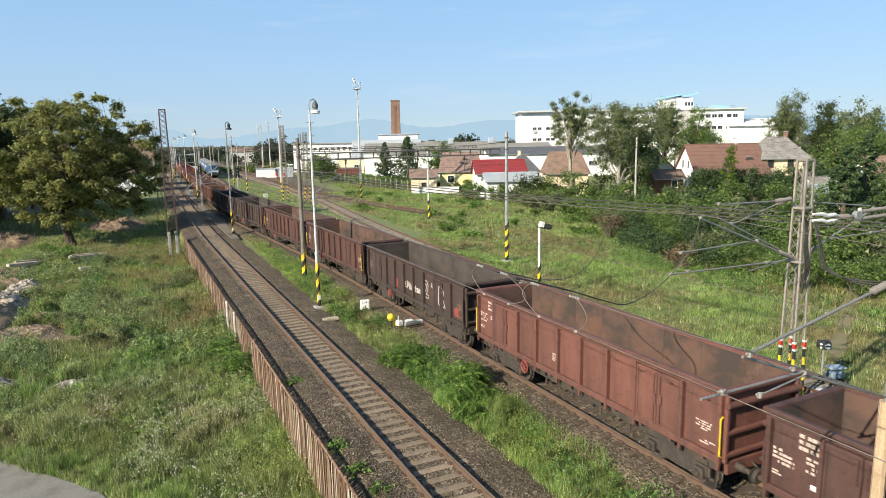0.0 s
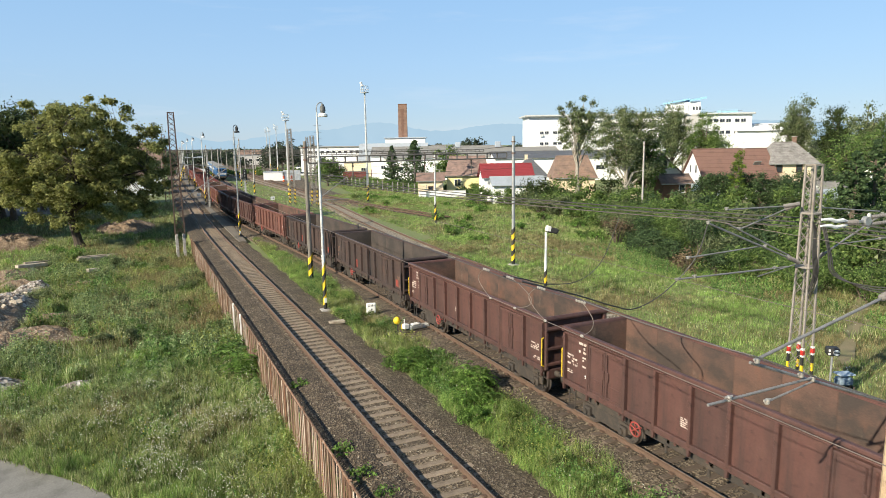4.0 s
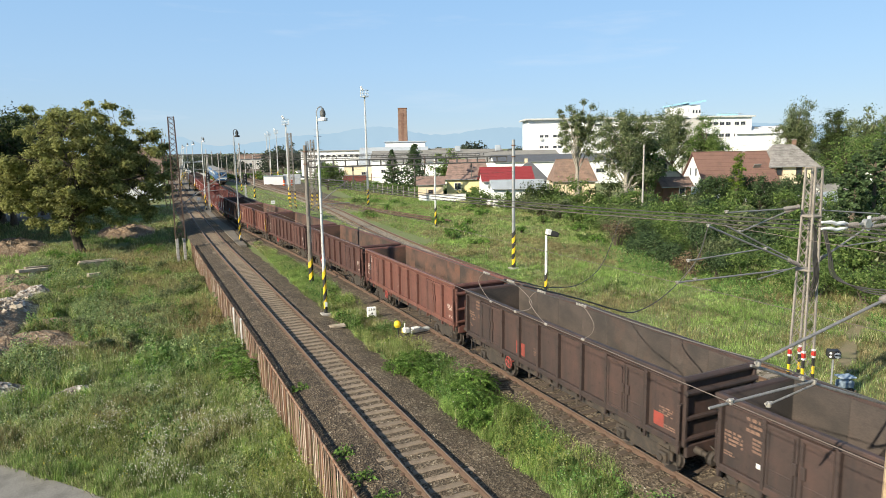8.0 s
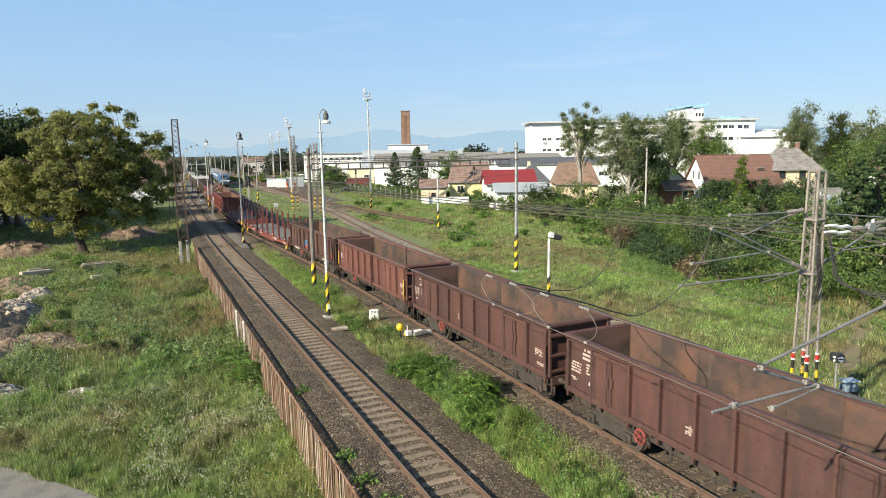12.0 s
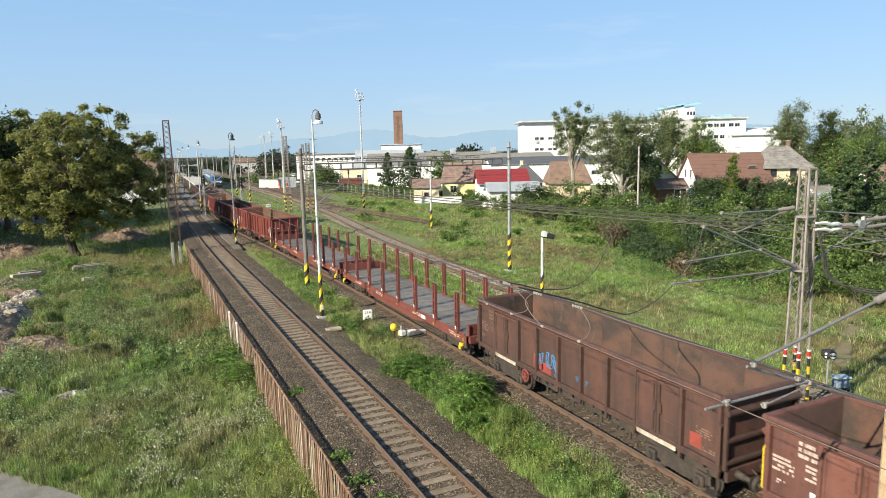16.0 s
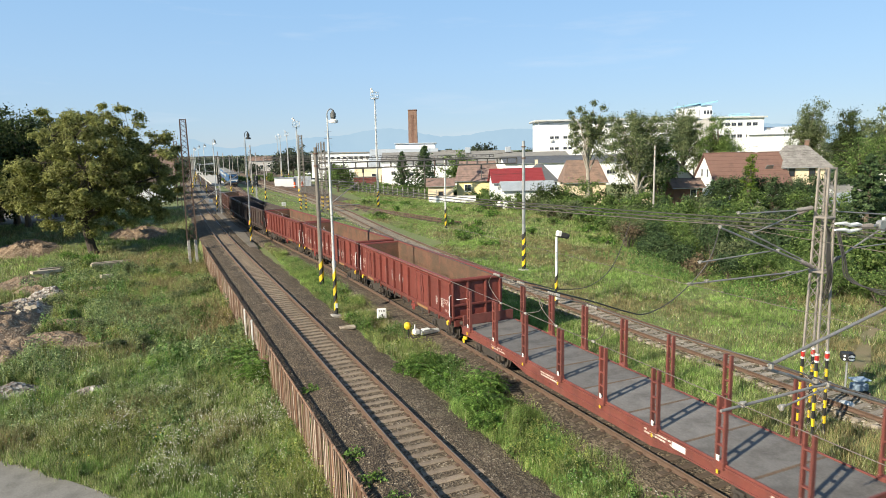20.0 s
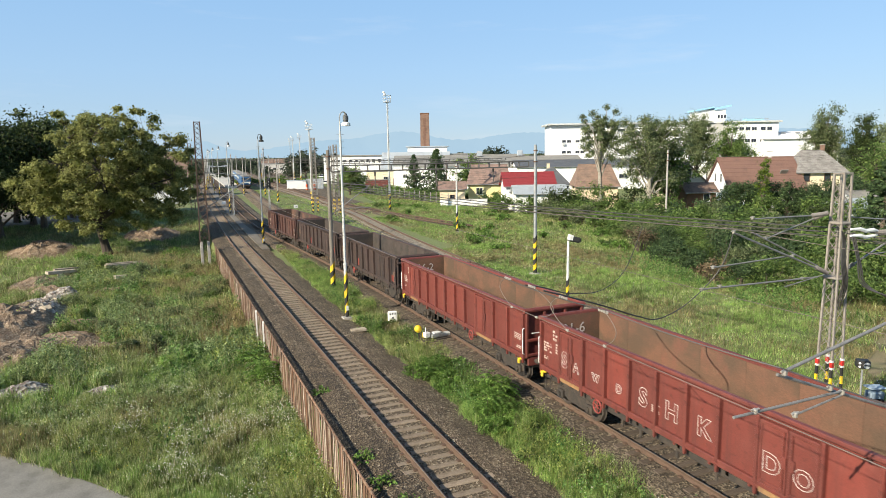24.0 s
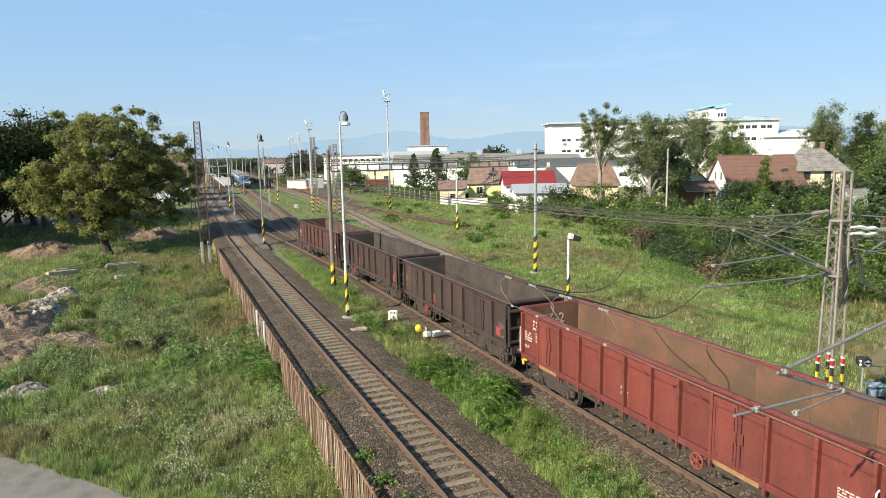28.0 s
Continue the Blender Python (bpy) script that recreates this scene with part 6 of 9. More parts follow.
# ---- the big white works building ----
def works():
    d = 210.0
    b = thing("office_building", town(71.0, d + 8), "long white four-storey works building with a flat roof", "office building")
    part("wall", Mesh().cbox((-14.5, 0, 9.2), (50, 14, 18.4), 0.05), PLASTER_WHITE, b)
    part("wall", Mesh().cbox((24.5, -1.0, 9.1), (15.5, 14, 18.2), 0.05), PLASTER_WHITE, b)
    part("stair_strip", Mesh().cbox((13.7, -1.6, 9.0), (5.2, 12.0, 18.0), 0.05), PLASTER_GREY, b, "grey recessed stair strip")
    part("cornice", Mesh().cbox((-14.5, -0.4, 18.55), (52.4, 16.0, 0.5), 0.05), PALE, b)
    part("cornice", Mesh().cbox((23.5, -1.0, 18.4), (19, 15.6, 0.5), 0.05), PALE, b)
    for gx in (-34.5, -30.2, -26.0):
        for z in (6.4, 9.75, 13.2):
            window(b, pose(gx - 0.8, -7.0, z), 1.4, 0.95)
            window(b, pose(gx + 0.8, -7.0, z), 1.4, 0.95)
    for z in (3.6, 8.4, 12.0, 15.6):
        window(b, pose(-21.6, -7.0, z), 1.0, 1.2)
        window(b, pose(-11.0, -7.0, z), 2.2, 1.1)
        window(b, pose(-6.0, -7.0, z), 2.2, 1.1)
    for gx in (-17.0, 0.5, 6.0):
        for z in (9.75, 13.2, 16.4):
            window(b, pose(gx, -7.0, z), 2.6, 1.0)
    for gx, zs in ((19.6, (12.5, 16.2)), (23.6, (8.6, 12.5, 16.2)), (28.4, (12.5, 16.2))):
        for z in zs:
            window(b, pose(gx - 1.0, -8.0, z), 1.7, 1.2)
            window(b, pose(gx + 1.0, -8.0, z), 1.7, 1.2)
    for gx, z in ((-35.4, 12.2), (-29.4, 12.2), (-26.6, 12.2), (-24.9, 12.2)):
        part("cooling_unit", Mesh().cbox((gx, -7.3, z), (0.9, 0.5, 0.7), 0.05), PALE, b)
    # roof house with blue roofs
    r = part("roof_house", Mesh().cbox((12.3, -1, 20.4), (9.0, 7, 4.2), 0.05), PLASTER_WHITE, b)
    part("wing", Mesh().cbox((10.2, -1.2, 19.9), (5.0, 7.2, 3.0), 0.05), PLASTER_WHITE, r)
    part("blue_roof", Mesh().slab([(-2.8, 0), (2.8, 1.0), (2.8, 1.5), (-2.8, 0.5)], 8, Matrix(((1, 0, 0, 10.0), (0, 0, 1, -5.2), (0, 1, 0, 22.0), (0, 0, 0, 1)))), SHEET_BLUE, r, "slanted light blue roof edge")
    part("blue_roof", Mesh().slab([(-2.6, 0), (2.8, 1.0), (2.8, 1.6), (-2.6, 0.6)], 8, Matrix(((1, 0, 0, 15.6), (0, 0, 1, -5.2), (0, 1, 0, 22.4), (0, 0, 0, 1)))), SHEET_BLUE, r, "slanted light blue roof edge")
    for gx in (14.6, 15.6, 16.6):
        window(r, pose(gx, -4.55, 20.3), 0.8, 1.3)
    part("roof_rail", Mesh().rod((22, -6, 19.4), (30, -6, 19.4), 0.06, None, 6).rod((23, -6, 18.6), (23, -6, 19.4), 0.05, None, 5).rod((29.5, -6, 18.6), (29.5, -6, 19.4), 0.05, None, 5).rod((17, 0, 18.5), (17, 0, 22.5), 0.06, None, 5), STEEL, b)
    part("roof_vent", Mesh().cbox((26, -4, 19.2), (6, 2.0, 0.9), 0.1), SHEET_BLUE, b)
    # lower hall beyond
    h = thing("factory_hall", town(110.0, d + 6), "low white hall with a ribbed pale roof", "factory hall")
    part("wall", Mesh().cbox((0, 0, 6.4), (24, 14, 12.8), 0.05), PLASTER_WHITE, h)
    part("roof", Mesh().slab([(-7.5, 12.8), (-4, 14.6), (0, 15.3), (4, 14.6), (7.5, 12.8)], 24.4, Matrix(((0, 0, 1, -12.2), (1, 0, 0, 0), (0, 1, 0, 0), (0, 0, 0, 1)))), PLASTER_WHITE, h)
    for i in range(5):
        part("skylight", Mesh().cbox((-9 + 4.5 * i, -4.6, 14.75), (1.2, 0.5, 0.25), 0.03), SHEET_GREY, h)
    part("gutter", Mesh().rod((-12.2, -7.5, 12.7), (12.2, -7.5, 12.7), 0.12, None, 6), STEEL, h)
    tower = thing("church_tower", town(109.0, 285), "pale tower with a pink pointed roof far behind", "tower")
    part("shaft", Mesh().cbox((0, 0, 8), (4, 4, 16), 0.05), PLASTER_CREAM, tower)
    part("spire", Mesh().rod((0, 0, 16), (0, 0, 23.5), 3.2, 0.1, 4), TILE_RUST, tower)


works()

# ---- factory with the brick chimney ----
fh = thing("factory_hall", town(-18.0, 240), "long low white factory hall with a band of windows", "factory hall")
part("wall", Mesh().cbox((0, 0, 4.8), (56, 16, 9.6), 0.05), PLASTER_WHITE, fh)
part("roof", Mesh().cbox((0, 0, 9.75), (57, 17, 0.4), 0.06), SHEET_GREY, fh)
for i in range(22):
    window(fh, pose(-24.5 + 2.05 * i, -8.0, 7.9), 1.3, 1.0)
for i in range(4):
    window(fh, pose(-12 + 1.9 * i, -8.0, 3.4), 1.6, 2.0, worn("maroon window frames", (0.25, 0.05, 0.12), (0.2, 0.05, 0.1), 0.6) if i == 0 else bpy.data.materials["maroon window frames"])
part("beige_bay", Mesh().cbox((2.5, -9.5, 2.4), (9, 4, 5.0), 0.05), PLASTER_CREAM, fh, "beige lean-to bay")
window(fh, pose(3.4, -11.5, 2.4), 1.6, 1.2)
bh = thing("boiler_house", town(-11.0, 232), "white boiler house with a grey sloping roof", "boiler house")
part("wall", Mesh().cbox((2.0, 6, 6.2), (14, 12, 12.4), 0.05), PLASTER_WHITE, bh)
part("flat_roof", Mesh().cbox((2.0, 6, 12.5), (15, 13, 0.35), 0.05), SHEET_PALE, bh)
part("sloping_roof", Mesh().slab([(-8, 4.8), (-1, 10.4), (-1, 10.7), (-8, 5.1)], 24, Matrix(((0, 0, 1, -14), (1, 0, 0, 0), (0, 1, 0, 0), (0, 0, 0, 1)))), SHEET_PALE, bh)
part("side_wall", Mesh().cbox((-2, -2, 2.6), (24, 9, 5.2), 0.05), PLASTER_WHITE, bh)
bs = thing("beige_shed", town(-23.2, 216), "beige rendered lean-to before the boiler house", "shed")
part("wall", Mesh().cbox((0, 0, 2.2), (10.6, 4, 4.4), 0.05), PLASTER_CREAM, bs)
part("roof", Mesh().cbox((0, 0, 4.5), (11.0, 4.4, 0.2), 0.04), SHEET_GREY, bs)
window(bs, pose(1.0, -2.01, 2.2), 1.6, 1.3)
part("door", Mesh().cbox((4.0, -2.02, 1.1), (1.2, 0.06, 2.2), 0.02), TIMBER, bs)
ms = thing("glazed_porch", town(-33.2, 214), "low annexe with maroon-framed windows", "annexe")
part("wall", Mesh().cbox((0, 0, 2.0), (7.4, 4, 4.0), 0.05), PLASTER_WHITE, ms)
for i in range(4):
    window(ms, pose(-2.6 + 1.75 * i, -2.01, 2.6), 1.6, 1.9, bpy.data.materials["maroon window frames"])
ch = thing("brick_chimney", town(-9.9, 236), "tall square red brick chimney with a dark painted strip", "chimney")
part("white_base", Mesh().cbox((0.2, 0, 5.4), (6.0, 5, 11.6), 0.05), PLASTER_WHITE, ch)
part("shaft", Mesh().add([(x * w, y * w, z) for z, w in ((11.2, 1.62), (24.2, 1.5)) for x, y in ((-1, -1), (1, -1), (1, 1), (-1, 1))], [(0, 1, 5, 4), (1, 2, 6, 5), (2, 3, 7, 6), (3, 0, 4, 7), (4, 5, 6, 7)]), BRICKWALL, ch)
part("cap", Mesh().cbox((0, 0, 24.2), (3.2, 3.2, 0.4), 0.05), worn("sooty brick", (0.16, 0.08, 0.05), (0.1, 0.06, 0.04), 0.9), ch)
s = Mesh()
for i in range(9):
    s.cbox((0.15 * (i % 2) - 0.07, -1.58, 13.2 + 1.1 * i), (0.7 + 0.2 * (i % 3), 0.06, 1.05), 0.02)
part("painted_marks", s, worn("sooty brick strip", (0.16, 0.09, 0.065), (0.21, 0.115, 0.078), 0.9, 0, 9, 2.0), ch, "dark worn vertical marks")
for n, (sd, dp, ln, wd, ev, rg, mt) in enumerate(((12.0, 196, 50, 22, 6.4, 8.7, SHEET_GREY), (38.0, 182, 42, 18, 6.0, 7.6, SHEET_DARK), (2.0, 205, 40, 16, 6.8, 9.3, SHEET_GREY))):
    house(sd, dp, 0, ln, wd, ev, rg, PLASTER_WHITE, mt, "long white industrial hall with a low grey roof", [("f", -ln / 2 + 4 + 6 * i, 3.4, 2.4, 1.2) for i in range(int(ln / 6) - 1)], name="industrial_hall")
for i in range(3):
    p = thing("roof_ventilator", town(-4 + 12 * i, 196, 8.9), "pale square ventilator on a hall roof", "ventilator", "roof ventilators")
    part("case", Mesh().cbox((0, 0, 0.5), (1.6, 1.4, 1.6), 0.08), SHEET_PALE, p)

# ---- houses ----
house(-87.5, 200, 24.3, 8.0, 8.0, 9.2, 11.6, PLASTER_WHITE, TILE_RUST, "white station house with a red roof beside the line", (("f", -2.4, 7.2, 1.2, 1.5), ("f", 0, 7.2, 1.2, 1.5), ("f", 2.4, 7.2, 1.2, 1.5), ("r", -2, 5.6, 1.2, 1.5), ("r", 1.5, 5.6, 1.2, 1.5), ("f", -2.4, 2.2, 1.2, 1.6), ("f", 2.4, 2.2, 1.2, 1.6)))
house(7.4, 134, -4, 8.2, 8.0, 4.0, 7.4, PLASTER_YELLOW, TILE_OLD, "small yellow house with an old mossy tiled roof", [("f", -1.9, 2.4, 1.4, 1.4)], hip=0.8)
house(-0.2, 131, 0, 5.0, 5.0, 3.0, 4.2, PLASTER_CREAM, TILE_OLD, "pale lean-to shed beside the yellow house", [("f", 0, 1.5, 1.0, 0.8)], name="shed")
house(13.2, 116, 3, 8.6, 6.0, 4.3, 6.3, PLASTER_WHITE, TILE_RED, "white outbuilding with a bright red sheet roof", [("f", 2.6, 2.3, 1.0, 1.0)], name="outbuilding")
house(14.4, 110, 2, 8.4, 5.0, 3.2, 4.3, PLASTER_WHITE, SHEET_PALE, "white shed with a pale blue-grey sheet roof", [("f", -1.6, 1.7, 0.9, 0.9)], name="shed")
house(21.3, 142, 0, 6.4, 8.0, 3.2, 6.4, PLASTER_WHITE, SHEET_DARK, "white bungalow with a dark grey hipped roof", [("f", 2.5, 2.2, 1.4, 1.3)], hip=2.9, chimney=(-0.6,), chimney_mat=PLASTER_CREAM)
house(24.8, 115, -3, 6.8, 8.0, 4.2, 7.5, PLASTER_CREAM, TILE_RUST, "small house with a half-hipped rust-brown tile roof", [("f", 0.6, 2.4, 1.2, 1.3)], hip=1.0, chimney=(0.6,))
house(53.2, 116, 0, 12.6, 11.0, 3.0, 8.3, PLASTER_WHITE, TILE_BROWN, "white gabled house with a brown tile roof", [("l", -1.3, 5.0, 0.9, 1.5), ("l", 1.1, 5.0, 0.9, 1.5), ("f", -3, 2.2, 1.4, 1.4), ("f", 2, 2.2, 1.4, 1.4)], chimney=(2.6,), chimney_mat=PLASTER_WHITE)
sky_m = town(53.2, 116) @ pose(0, 0, 0)
for u in (0.4, 3.6):
    p = thing("roof_window", sky_m @ pose(u, -3.2, 5.97, -43.5), "pale slanted roof window on the brown roof", "roof window", "roof windows")
    part("frame", Mesh().cbox((0, 0, 0), (1.2, 0.9, 0.16), 0.03), SHEET_GREY, p)
    part("pane", Mesh().cbox((0, 0, 0.085), (1.0, 0.7, 0.02), 0.005), GLASS, p)
house(63.6, 117, -4, 7.4, 8.0, 6.1, 9.3, PLASTER_CREAM, TILE_GREY, "two-storey cream house with a weathered grey hipped roof", [("f", -2.4, 4.9, 1.1, 1.4), ("f", 1.0, 4.9, 1.1, 1.4), ("f", -2.4, 2.0, 1.1, 1.4)], hip=2.4, chimney=(1.8,), over=0.6)
house(37.8, 110, 90, 8.0, 6.0, 4.9, 7.7, PLASTER_CREAM, TILE_RUST, "cream house with a steep brown roof and timber balcony", [("l", 0, 6.2, 1.4, 1.3)])
house(38.4, 103, 0, 4.4, 4.0, 3.5, 4.6, TIMBER, TILE_RUST, "brown timber porch with a tiled roof", [("f", 0.8, 2.6, 1.0, 1.2)], name="porch")
house(51.5, 84, 12, 6.0, 4.0, 2.4, 3.2, PLASTER_WHITE, SHEET_PALE, "low white shed with a pale sheet roof", [("f", 0, 1.4, 1.0, 0.7)], name="shed")
house(56.5, 88, 0, 7.5, 5.0, 3.2, 4.0, PLASTER_WHITE, SHEET_GREY, "low white garage behind the garden", [("f", -1.5, 1.8, 1.6, 1.0)], name="garage")
house(79.5, 110, 5, 12, 9, 3.0, 5.8, PLASTER_WHITE, TILE_RUST, "white house with a rust-red roof among the trees", [("l", 0, 2.4, 1.2, 1.3)])
hl = house(0, 0, 24.27, 10, 9, 6.4, 10.6, PLASTER_CREAM, TILE_RUST, "cream house with a red-brown roof behind the walnut tree", [("f", -2, 3.0, 1.4, 1.5), ("f", 2, 3.0, 1.4, 1.5), ("f", 2.6, 5.6, 1.4, 1.2)])
hl.matrix_world = pose(1.0, 182, LEVEL)
hl = house(0, 0, 24.27, 12, 9, 4.4, 7.0, PLASTER_WHITE, TILE_OLD, "white low building behind the walnut tree", [("f", -3, 3.0, 1.4, 1.2), ("f", 3, 3.0, 1.4, 1.2)])
hl.matrix_world = pose(-0.8, 160, LEVEL)

# small things along the yard edge
wc = thing("white_hut", pose(37.6, 199, LEVEL, 0, 0, -14), "low white concrete hut beside the yard tracks", "hut")
part("body", Mesh().cbox((0, 0, 1.3), (5.6, 3.0, 2.6), 0.06), PLASTER_WHITE, wc)
part("roof", Mesh().cbox((0, 0, 2.66), (5.9, 3.3, 0.16), 0.03), SHEET_PALE, wc)
wc = thing("site_container", pose(43.0, 198, LEVEL, 0, 0, -14), "pale grey site container with a flat roof", "container")
part("body", Mesh().cbox((0, 0, 1.45), (5.0, 2.6, 2.9), 0.06), SHEET_PALE, wc)
for i in range(12):
    part("rib", Mesh().cbox((-2.3 + 0.42 * i, -1.32, 1.45), (0.12, 0.06, 2.6), 0.01), PALE, wc)
part("roof", Mesh().cbox((0, 0, 2.95), (5.1, 2.7, 0.12), 0.03), PALE, wc)
# two unidentified orange shapes; their barrel form is made up
for x, y in ((39.0, 191.0), (41.4, 191.5)):
    p = thing("marker_barrel", pose(x, y, LEVEL), "upright orange object of unknown kind with a white band", "barrel", "orange barrels")
    part("drum", Mesh().turned([(0.3, 0), (0.34, 0.1), (0.34, 0.9), (0.28, 1.1), (0.3, 1.5), (0.22, 1.7)], n=12), ORANGE, p)
    part("band", Mesh().turned([(0.345, 0.5), (0.35, 0.52), (0.35, 0.75), (0.345, 0.77)], n=12), WHITE, p)
rc = thing("red_wagon_body", town(-22, 190), "dull red shed made from an old wagon body", "shed")
part("body", Mesh().cbox((0, 0, 1.3), (7, 3, 2.6), 0.06), PAINT["fresh"][0], rc)
part("roof", Mesh().cbox((0, 0, 2.7), (7.3, 3.3, 0.16), 0.05), SHEET_GREY, rc)

gf = thing("garden_fence", pose(0, 0, 0), "concrete post fence with wire along the gardens", "fence")
fp = made("fence_post|g", CONCRETE, lambda s: s.cbox((0, 0, 1.1), (0.14, 0.14, 2.2), 0.02))
fa, fb = town(-23.5, 168).translation, town(-1.0, 128).translation
for i in range(19):
    q = fa.lerp(fb, i / 18)
    part("post", fp, CONCRETE, gf, "", pose(q.x, q.y, LEVEL))
for z in (0.5, 1.1, 1.7):
    part("wire", Mesh().tube([fa + Vector((0, 0, z)), fb + Vector((0, 0, z))], 0.02, 4), STEEL, gf)
gw = thing("garden_wall", town(2.0, 124, LEVEL, 2), "low whitewashed garden wall", "wall")
part("wall", Mesh().cbox((0, 0, 0.6), (9, 0.3, 1.3), 0.03), PLASTER_WHITE, gw)
part("coping", Mesh().cbox((0, 0, 1.28), (9.2, 0.42, 0.1), 0.03), CONCRETE, gw)

# ---- locomotive and coaches at the distant platform ----
BLUE = worn("blue locomotive paint", (0.024, 0.1, 0.24), (0.02, 0.075, 0.17), 0.5)
lo = thing("locomotive", pose(23.95, 212, 0, 0, 0, -4), "bright blue electric locomotive standing in the yard", "locomotive")
part("body", Mesh().cbox((0, 0, 2.35), (2.9, 16, 2.4), 0.25), BLUE, lo)
part("roof", Mesh().cbox((0, 0, 3.75), (2.5, 15, 0.5), 0.2), SHEET_GREY, lo)
part("frame", Mesh().cbox((0, 0, 0.95), (2.8, 16.4, 0.5), 0.05), GRIME, lo)
part("nose_band", Mesh().cbox((0, -8.02, 1.9), (2.6, 0.04, 0.35), 0.01), PALE, lo)
for x in (-0.65, 0.65):
    part("windscreen", Mesh().cbox((x, -8.0, 2.95), (1.0, 0.06, 0.75), 0.02), GLASS, lo)
    part("headlight", Mesh().rod((x * 1.4, -8.0, 1.6), (x * 1.4, -8.08, 1.6), 0.14, None, 12), WHITE, lo)
for y in (-5, 5):
    bogie(lo, y)
buffers(lo, -8.15, GRIME)
part("pantograph", Mesh().rod((-0.5, -4.5, 4.0), (-0.4, -3.2, 4.6), 0.04).rod((0.5, -4.5, 4.0), (0.4, -3.2, 4.6), 0.04).rod((-0.7, -3.8, 4.9), (0.7, -3.8, 4.9), 0.04).rod((0, -3.2, 4.6), (0, -3.8, 4.9), 0.03), STEEL, lo)
for i in range(3):
    c = thing("passenger_coach", pose(25.4 + 1.72 * i, 233 + 25 * i, 0, 0, 0, -4), "pale blue and white passenger coach at the platform", "coach", "coaches at the platform")
    part("body", Mesh().cbox((0, 0, 2.4), (2.8, 24, 2.8), 0.3), BLUE, c)
    part("window_band", Mesh().cbox((0, 0, 2.8), (2.86, 22.5, 0.8), 0.02), PALE, c)
    part("roof", Mesh().cbox((0, 0, 3.85), (2.5, 23.6, 0.4), 0.15), SHEET_GREY, c)
    part("frame", Mesh().cbox((0, 0, 0.9), (2.4, 22, 0.5), 0.05), GRIME, c)
    for y in (-9, 9):
        bogie(c, y)
sh = thing("platform_shelter", pose(31.0, 400, 0.3, 0, 0, -5), "low pale platform building with a canopy", "station shelter")
part("body", Mesh().cbox((0, 0, 2.2), (5, 30, 3.6), 0.05), PLASTER_GREY, sh)
part("canopy", Mesh().cbox((0, -2, 4.3), (9, 40, 0.4), 0.08), SHEET_PALE, sh)
for i in range(6):
    part("post", Mesh().rod((-3.8, -20 + 7 * i, 0), (-3.8, -20 + 7 * i, 4.2), 0.12), PALE, sh)
for i in range(3):
    window(sh, pose(-1.5 + 1.5 * i, -15.02, 2.2), 1.1, 2.4)
for i, (sd, dp, ln, ev, rg, mt) in enumerate(((-62, 392, 30, 5.0, 6.6, SHEET_GREY), (-30, 372, 34, 4.6, 6.2, SHEET_PALE), (-100, 388, 26, 6.0, 8.4, TILE_RUST), (62, 300, 30, 5.4, 7.0, SHEET_GREY))):
    house(sd, dp, 6 * i, ln, 12, ev, rg, PLASTER_WHITE if i % 2 else PLASTER_GREY, mt, "pale low building far beyond the station", [("f", -ln / 2 + 3 + 4 * k, 2.8, 1.8, 1.4) for k in range(int(ln / 4) - 1)], name="station_building")
# parked cars far behind the yard
for i, (x, y, paint) in enumerate(((52, 222, WHITE), (47, 252, PALE), (55, 246, WHITE), (60, 262, BLUE), (103, 62.5, WHITE), (66, 290, WHITE), (72, 300, PALE))):
    c = thing("parked_car", pose(x, y, LEVEL, 0, 0, 60 + 13 * i), ("white" if paint is WHITE else "grey" if paint is PALE else "blue") + " car parked beyond the tracks", "car", "parked cars")
    part("body", Mesh().cbox((0, 0, 0.62), (4.3, 1.75, 0.62), 0.14), paint, c)
    part("cabin", Mesh().add([(-1.5, -0.78, 0.9), (1.1, -0.78, 0.9), (1.1, 0.78, 0.9), (-1.5, 0.78, 0.9), (-1.1, -0.62, 1.45), (0.4, -0.62, 1.45), (0.4, 0.62, 1.45), (-1.1, 0.62, 1.45)], [(0, 1, 5, 4), (1, 2, 6, 5), (2, 3, 7, 6), (3, 0, 4, 7), (4, 5, 6, 7)]), GLASS, c)
    part("roof", Mesh().cbox((-0.35, 0, 1.47), (1.6, 1.3, 0.06), 0.02), paint, c)
    for wx in (-1.35, 1.35):
        for wy in (-0.8, 0.8):
            part("wheel", Mesh().rod((wx, wy - 0.1, 0.32), (wx, wy + 0.1, 0.32), 0.32, None, 14), BLACK, c)

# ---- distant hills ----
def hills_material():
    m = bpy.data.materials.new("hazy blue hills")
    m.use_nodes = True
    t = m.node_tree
    # the hills glow by themselves, with the distance haze put into this colour
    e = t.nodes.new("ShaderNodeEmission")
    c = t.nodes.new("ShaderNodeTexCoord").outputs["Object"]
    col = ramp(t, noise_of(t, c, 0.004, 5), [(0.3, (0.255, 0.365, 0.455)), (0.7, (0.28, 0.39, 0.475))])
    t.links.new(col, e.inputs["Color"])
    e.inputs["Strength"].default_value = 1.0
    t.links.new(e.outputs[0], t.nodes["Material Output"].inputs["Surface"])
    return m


HAZE = hills_material()


